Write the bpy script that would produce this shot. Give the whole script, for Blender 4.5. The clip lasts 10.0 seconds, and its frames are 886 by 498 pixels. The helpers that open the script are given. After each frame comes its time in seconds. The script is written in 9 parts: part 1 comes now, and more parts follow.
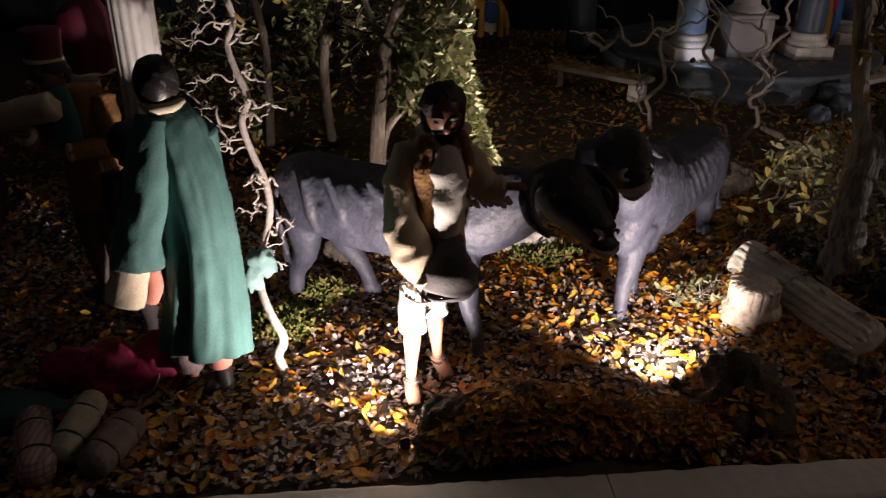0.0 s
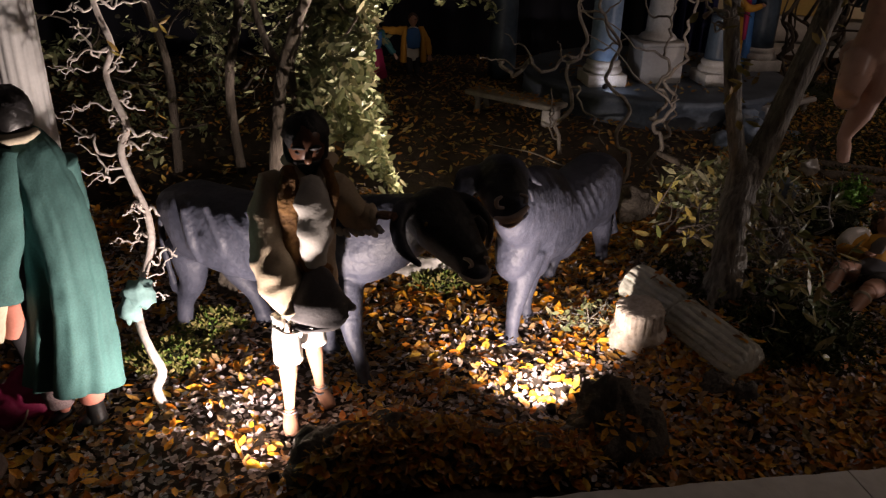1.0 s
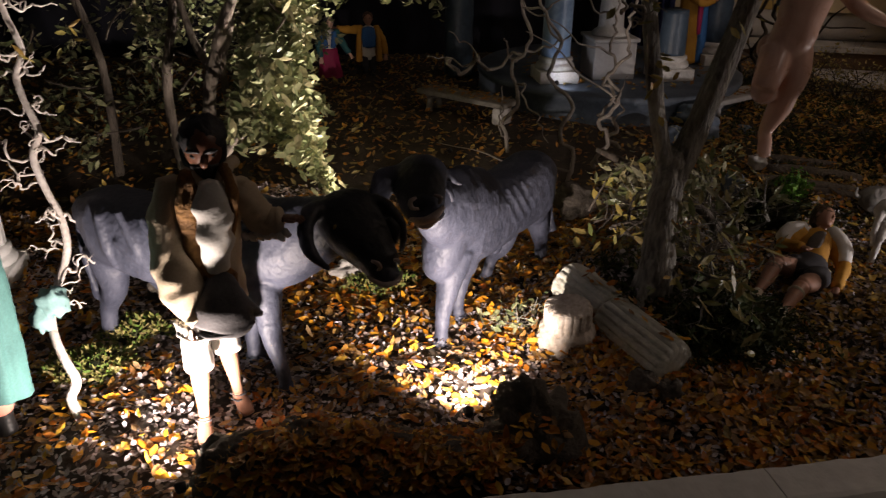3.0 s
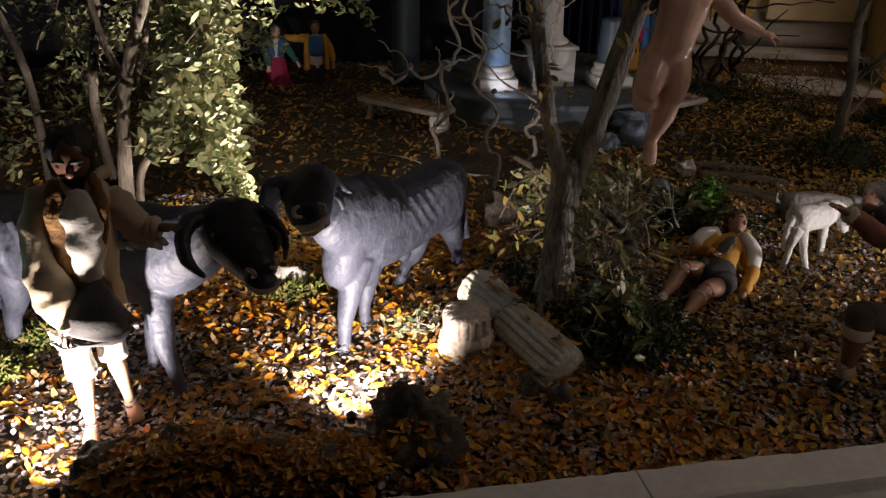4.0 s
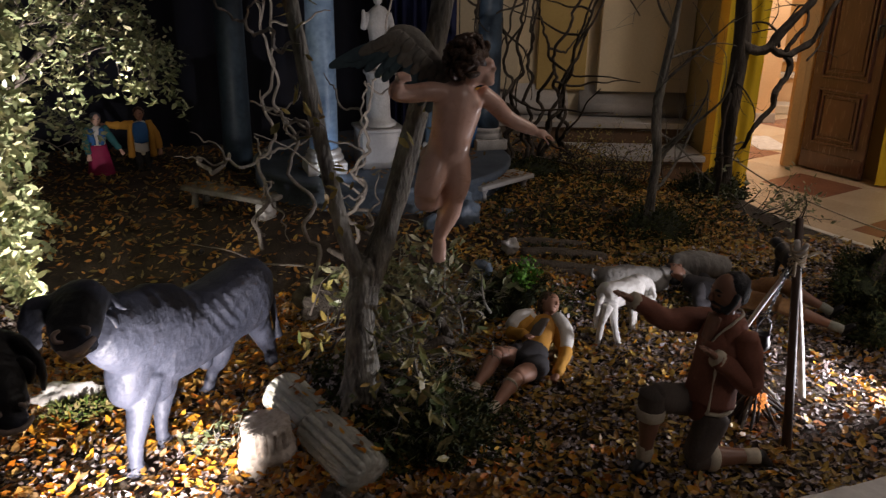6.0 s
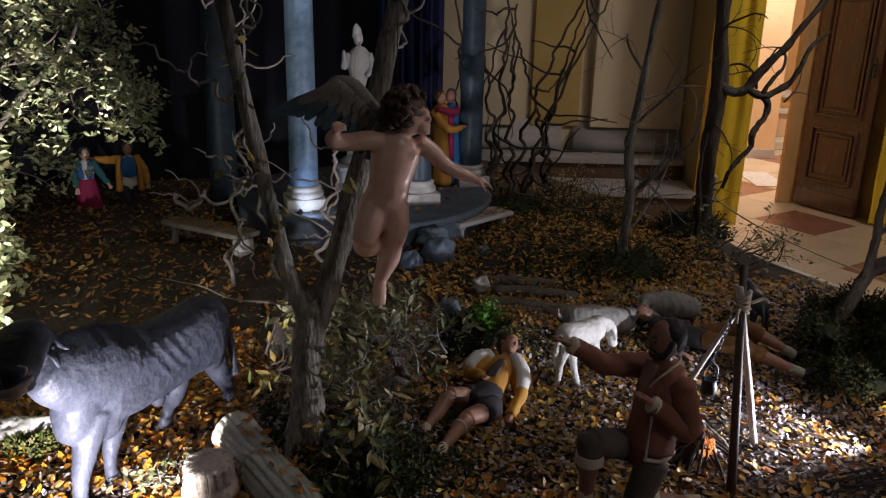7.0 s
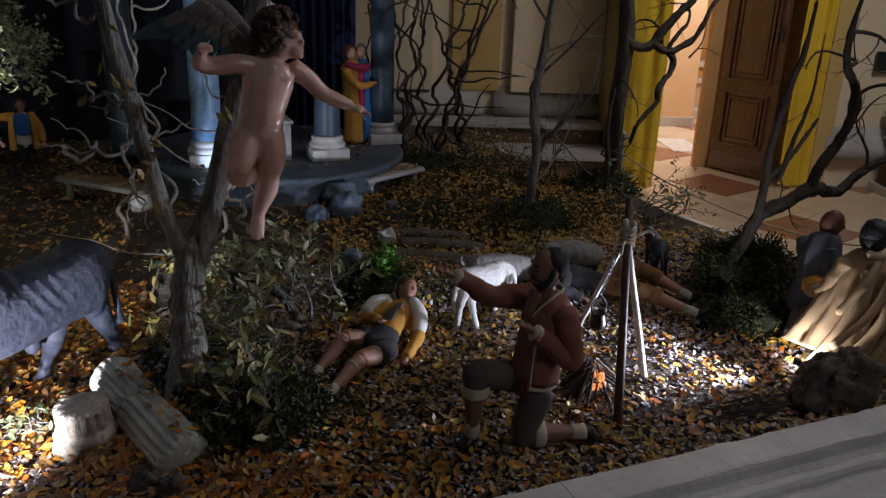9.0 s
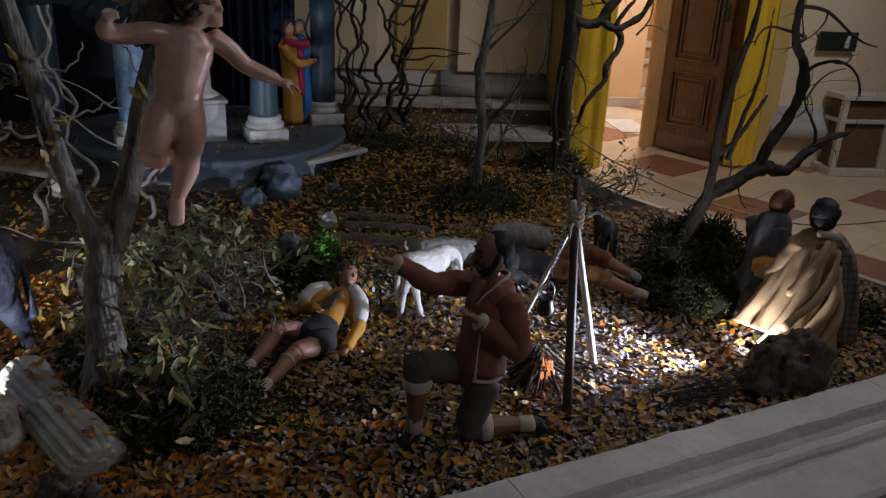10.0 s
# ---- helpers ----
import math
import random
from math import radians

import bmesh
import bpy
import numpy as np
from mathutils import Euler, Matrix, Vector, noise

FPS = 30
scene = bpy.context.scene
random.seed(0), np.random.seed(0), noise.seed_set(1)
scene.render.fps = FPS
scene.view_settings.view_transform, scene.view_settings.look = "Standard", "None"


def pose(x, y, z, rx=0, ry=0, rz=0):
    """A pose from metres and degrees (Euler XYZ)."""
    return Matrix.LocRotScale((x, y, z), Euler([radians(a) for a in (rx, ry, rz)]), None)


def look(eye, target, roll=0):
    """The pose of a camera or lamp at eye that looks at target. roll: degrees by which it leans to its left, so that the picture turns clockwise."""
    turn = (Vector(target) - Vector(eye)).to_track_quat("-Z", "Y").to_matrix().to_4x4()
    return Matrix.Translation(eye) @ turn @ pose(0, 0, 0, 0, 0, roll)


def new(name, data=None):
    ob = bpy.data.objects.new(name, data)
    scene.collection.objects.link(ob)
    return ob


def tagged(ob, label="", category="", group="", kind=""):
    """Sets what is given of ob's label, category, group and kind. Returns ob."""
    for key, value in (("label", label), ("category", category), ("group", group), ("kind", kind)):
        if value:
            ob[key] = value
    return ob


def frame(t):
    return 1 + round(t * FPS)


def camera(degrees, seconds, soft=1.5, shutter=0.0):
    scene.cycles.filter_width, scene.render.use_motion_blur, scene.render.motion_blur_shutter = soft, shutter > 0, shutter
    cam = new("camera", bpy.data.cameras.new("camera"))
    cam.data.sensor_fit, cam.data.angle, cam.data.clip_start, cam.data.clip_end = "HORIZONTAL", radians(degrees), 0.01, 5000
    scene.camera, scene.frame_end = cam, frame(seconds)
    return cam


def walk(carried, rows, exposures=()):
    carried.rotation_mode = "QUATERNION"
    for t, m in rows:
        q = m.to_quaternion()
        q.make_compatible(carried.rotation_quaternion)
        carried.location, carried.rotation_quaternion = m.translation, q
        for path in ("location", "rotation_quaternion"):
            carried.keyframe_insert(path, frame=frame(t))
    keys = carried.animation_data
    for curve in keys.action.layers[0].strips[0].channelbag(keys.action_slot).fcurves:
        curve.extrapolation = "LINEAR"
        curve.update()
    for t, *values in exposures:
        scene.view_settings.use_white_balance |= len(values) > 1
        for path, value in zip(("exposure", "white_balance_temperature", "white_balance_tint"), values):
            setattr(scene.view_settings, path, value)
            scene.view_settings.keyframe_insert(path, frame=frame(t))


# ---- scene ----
cam = camera(58.8, 10.0, 1.25, 0.25)
PATH = [
    (0, (0.0, -0.082, 1.053), (0.131, 1.701, 0.156), 0.4),
    (0.5, (0.078, -0.074, 1.06), (0.287, 1.712, 0.184), 0.9),
    (1, (0.168, -0.09, 1.067), (0.41, 1.706, 0.221), 1.3),
    (1.5, (0.232, -0.1, 1.064), (0.468, 1.699, 0.223), 1.7),
    (2, (0.266, -0.102, 1.059), (0.41, 1.706, 0.216), 1.0),
    (2.2, (0.273, -0.097, 1.057), (0.409, 1.71, 0.211), 0.7),
    (3.3, (0.377, -0.087, 1.069), (0.677, 1.7, 0.22), 0.7),
    (3.5, (0.425, -0.102, 1.068), (0.723, 1.686, 0.224), 0.6),
    (4, (0.548, -0.143, 1.082), (0.84, 1.65, 0.247), 0.7),
    (4.5, (0.651, -0.161, 1.1), (0.948, 1.635, 0.273), 0.3),
    (5, (0.704, -0.133, 1.111), (1.082, 1.658, 0.303), 0.6),
    (5.5, (0.722, -0.11, 1.135), (1.209, 1.683, 0.395), 0.8),
    (6, (0.764, -0.116, 1.155), (1.36, 1.665, 0.47), 1.0),
    (6.2, (0.804, -0.127, 1.166), (1.412, 1.658, 0.5), 1.1),
    (7.3, (0.956, -0.209, 1.208), (1.5, 1.616, 0.598), 1.2),
    (7.5, (0.978, -0.223, 1.194), (1.514, 1.606, 0.585), 1.1),
    (8, (1.009, -0.256, 1.148), (1.591, 1.558, 0.538), 0.8),
    (8.5, (1.024, -0.261, 1.125), (1.703, 1.516, 0.507), 1.5),
    (9, (1.047, -0.238, 1.09), (1.757, 1.511, 0.429), 2.0),
    (9.5, (1.084, -0.184, 1.06), (1.836, 1.534, 0.365), 1.9),
    (10, (1.116, -0.147, 1.057), (1.935, 1.539, 0.359), 2.6),
]
walk(cam, [(t, look(eye, target, roll)) for t, eye, target, roll in PATH], [(0, -0.85, 7300, 28), (2, -0.87, 7300, 28), (3.5, -0.32, 7050, 21), (5, 0.08, 6800, 19), (5.5, 0.05, 6600, 19), (7.5, 0.18, 5800, 18), (8.5, 0.15, 5550, 16), (10, 0.15, 5450, 16)])

# ---- light ----
world = bpy.data.worlds.new("night_church")
scene.world = world
world.use_nodes = True
world.node_tree.nodes["Background"].inputs[0].default_value = (0.55, 0.62, 0.8, 1)
world.node_tree.nodes["Background"].inputs[1].default_value = 0.012


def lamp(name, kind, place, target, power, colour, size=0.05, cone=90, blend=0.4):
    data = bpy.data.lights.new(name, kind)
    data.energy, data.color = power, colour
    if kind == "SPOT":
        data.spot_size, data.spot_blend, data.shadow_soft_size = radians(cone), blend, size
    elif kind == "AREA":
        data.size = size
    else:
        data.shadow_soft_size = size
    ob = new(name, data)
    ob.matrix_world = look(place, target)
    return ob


COOL = (1.0, 0.945, 0.86)
SPOTS = [
    # place, target, power, size, cone, blend, colour
    ((0.012, 1.118, 0.046), (-0.13, 1.50, 0.32), 68.0, 0.012, 112, 0.5),
    ((0.580, 1.228, 0.078), (0.61, 1.85, 0.18), 58.0, 0.012, 100, 0.6),
    ((2.735, 1.255, 0.085), (1.98, 1.83, 0.20), 38.0, 0.012, 88, 0.6, (0.97, 0.98, 1.0)),
    ((0.66, 2.16, 0.06), (0.18, 2.34, 0.82), 142.0, 0.012, 86, 0.5),
    ((0.77, 2.80, 0.13), (0.22, 3.05, 0.72), 160.0, 0.012, 68, 0.4),
    ((1.33, 3.24, 0.268), (1.63, 3.44, 0.33), 0.8, 0.012, 140, 0.5, (0.72, 0.85, 1.0)),
    ((2.79, 1.262, 0.045), (2.93, 1.345, 0.10), 4.5, 0.012, 125, 0.5),
]
for a, b, p, r, c, bl, *tint in SPOTS:
    lamp("spot_light", "SPOT", a, b, p, tint[0] if tint else COOL, r, c, bl)
# unseen fill lamps added to lift the stage and the cherub
lamp("nave_fill", "AREA", (4.5, 1.5, 3.1), (2.2, 1.7, 0.0), 18.0, (1.0, 0.88, 0.75), 1.0)
lamp("nave_fill", "SPOT", (3.7, -2.2, 3.2), (2.0, 1.8, 0.45), 72.0, (1.0, 0.90, 0.80), 0.25, 34, 0.9)
# added fill without a fixture, to brighten the door wall and floor
lamp("chapel_fill", "SPOT", (5.3, 2.0, 3.4), (4.75, 4.4, 0.1), 130.0, (1.0, 0.88, 0.72), 0.25, 84, 0.8)
lamp("sacristy_light", "AREA", tuple(pose(5.0, 4.63, -0.4, 0, 0, -19.06) @ Vector((0.80, 1.95, 2.75))), tuple(pose(5.0, 4.63, -0.4, 0, 0, -19.06) @ Vector((0.75, 2.1, 0.0))), 80.0, (1.0, 0.85, 0.66), 0.7)
lamp("ember_light", "POINT", (2.165, 1.385, 0.07), (0, 0, 0), 0.15, (1.0, 0.25, 0.05), 0.02)


# ---- materials ----
def mat(name, a, b=None, scale=8.0, rough=0.7, bump=0.3, fine=60.0, metal=0.0, spec=0.5, mix=0.5, stretch=(1, 1, 1), coat=0.0, vary=0.0, island=False, depth=0.01):
    """A surface whose colour wanders between a and b at two scales, with fine relief."""
    m = bpy.data.materials.new(name)
    m.use_nodes = True
    nt = m.node_tree
    bs = nt.nodes["Principled BSDF"]
    b = b or tuple(v * 0.6 for v in a)
    tc = nt.nodes.new("ShaderNodeTexCoord")
    mp = nt.nodes.new("ShaderNodeMapping")
    mp.inputs["Scale"].default_value = stretch
    nt.links.new(tc.outputs["Object"], mp.inputs["Vector"])
    n1 = nt.nodes.new("ShaderNodeTexNoise")
    n1.inputs["Scale"].default_value, n1.inputs["Detail"].default_value = scale, 6
    n2 = nt.nodes.new("ShaderNodeTexNoise")
    n2.inputs["Scale"].default_value, n2.inputs["Detail"].default_value = fine, 5
    for n in (n1, n2):
        nt.links.new(mp.outputs["Vector"], n.inputs["Vector"])
    ad = nt.nodes.new("ShaderNodeMix")
    ad.inputs["Factor"].default_value = 0.4
    nt.links.new(n1.outputs["Fac"], ad.inputs["A"])
    nt.links.new(n2.outputs["Fac"], ad.inputs["B"])
    ramp = nt.nodes.new("ShaderNodeValToRGB")
    ramp.color_ramp.elements[0].position, ramp.color_ramp.elements[1].position = mix - 0.16, mix + 0.16
    ramp.color_ramp.elements[0].color, ramp.color_ramp.elements[1].color = (*b, 1), (*a, 1)
    nt.links.new(ad.outputs["Result"], ramp.inputs["Fac"])
    out = ramp.outputs["Color"]
    if vary or island:
        hsv = nt.nodes.new("ShaderNodeHueSaturation")
        if island:
            geo = nt.nodes.new("ShaderNodeNewGeometry")
            src = geo.outputs["Random Per Island"]
        else:
            src = nt.nodes.new("ShaderNodeObjectInfo").outputs["Random"]
        mr = nt.nodes.new("ShaderNodeMapRange")
        mr.inputs["To Min"].default_value, mr.inputs["To Max"].default_value = 1 - vary, 1 + vary
        nt.links.new(src, mr.inputs["Value"])
        nt.links.new(mr.outputs["Result"], hsv.inputs["Value"])
        nt.links.new(out, hsv.inputs["Color"])
        out = hsv.outputs["Color"]
    nt.links.new(out, bs.inputs["Base Color"])
    bs.inputs["Roughness"].default_value, bs.inputs["Metallic"].default_value = rough, metal
    bs.inputs["Specular IOR Level"].default_value = spec
    bs.inputs["Coat Weight"].default_value = coat
    rr = nt.nodes.new("ShaderNodeMapRange")
    rr.inputs["To Min"].default_value, rr.inputs["To Max"].default_value = max(0.03, rough - 0.1), min(1, rough + 0.1)
    nt.links.new(n2.outputs["Fac"], rr.inputs["Value"])
    nt.links.new(rr.outputs["Result"], bs.inputs["Roughness"])
    if bump:
        bp = nt.nodes.new("ShaderNodeBump")
        bp.inputs["Strength"].default_value, bp.inputs["Distance"].default_value = bump, depth
        nt.links.new(ad.outputs["Result"], bp.inputs["Height"])
        nt.links.new(bp.outputs["Normal"], bs.inputs["Normal"])
    return m


def leafmat(name, colours, rough=0.55):
    """Leaves: each one takes its colour by chance from the given ones, with veins and blotches."""
    m = bpy.data.materials.new(name)
    m.use_nodes = True
    nt = m.node_tree
    bs = nt.nodes["Principled BSDF"]
    geo = nt.nodes.new("ShaderNodeNewGeometry")
    ramp = nt.nodes.new("ShaderNodeValToRGB")
    ramp.color_ramp.interpolation = "CONSTANT"
    while len(ramp.color_ramp.elements) < len(colours):
        ramp.color_ramp.elements.new(0.5)
    for n, c in enumerate(colours):
        ramp.color_ramp.elements[n].position, ramp.color_ramp.elements[n].color = n / len(colours), (*c, 1)
    nt.links.new(geo.outputs["Random Per Island"], ramp.inputs["Fac"])
    tc = nt.nodes.new("ShaderNodeTexCoord")
    no = nt.nodes.new("ShaderNodeTexNoise")
    no.inputs["Scale"].default_value, no.inputs["Detail"].default_value = 120, 4
    nt.links.new(tc.outputs["Object"], no.inputs["Vector"])
    mr = nt.nodes.new("ShaderNodeMapRange")
    mr.inputs["To Min"].default_value, mr.inputs["To Max"].default_value = 0.55, 1.35
    nt.links.new(no.outputs["Fac"], mr.inputs["Value"])
    hsv = nt.nodes.new("ShaderNodeHueSaturation")
    nt.links.new(ramp.outputs["Color"], hsv.inputs["Color"])
    nt.links.new(mr.outputs["Result"], hsv.inputs["Value"])
    nt.links.new(hsv.outputs["Color"], bs.inputs["Base Color"])
    bs.inputs["Roughness"].default_value = rough
    bs.inputs["Transmission Weight"].default_value = 0.0
    bp = nt.nodes.new("ShaderNodeBump")
    bp.inputs["Strength"].default_value, bp.inputs["Distance"].default_value = 0.4, 0.003
    nt.links.new(no.outputs["Fac"], bp.inputs["Height"])
    nt.links.new(bp.outputs["Normal"], bs.inputs["Normal"])
    return m


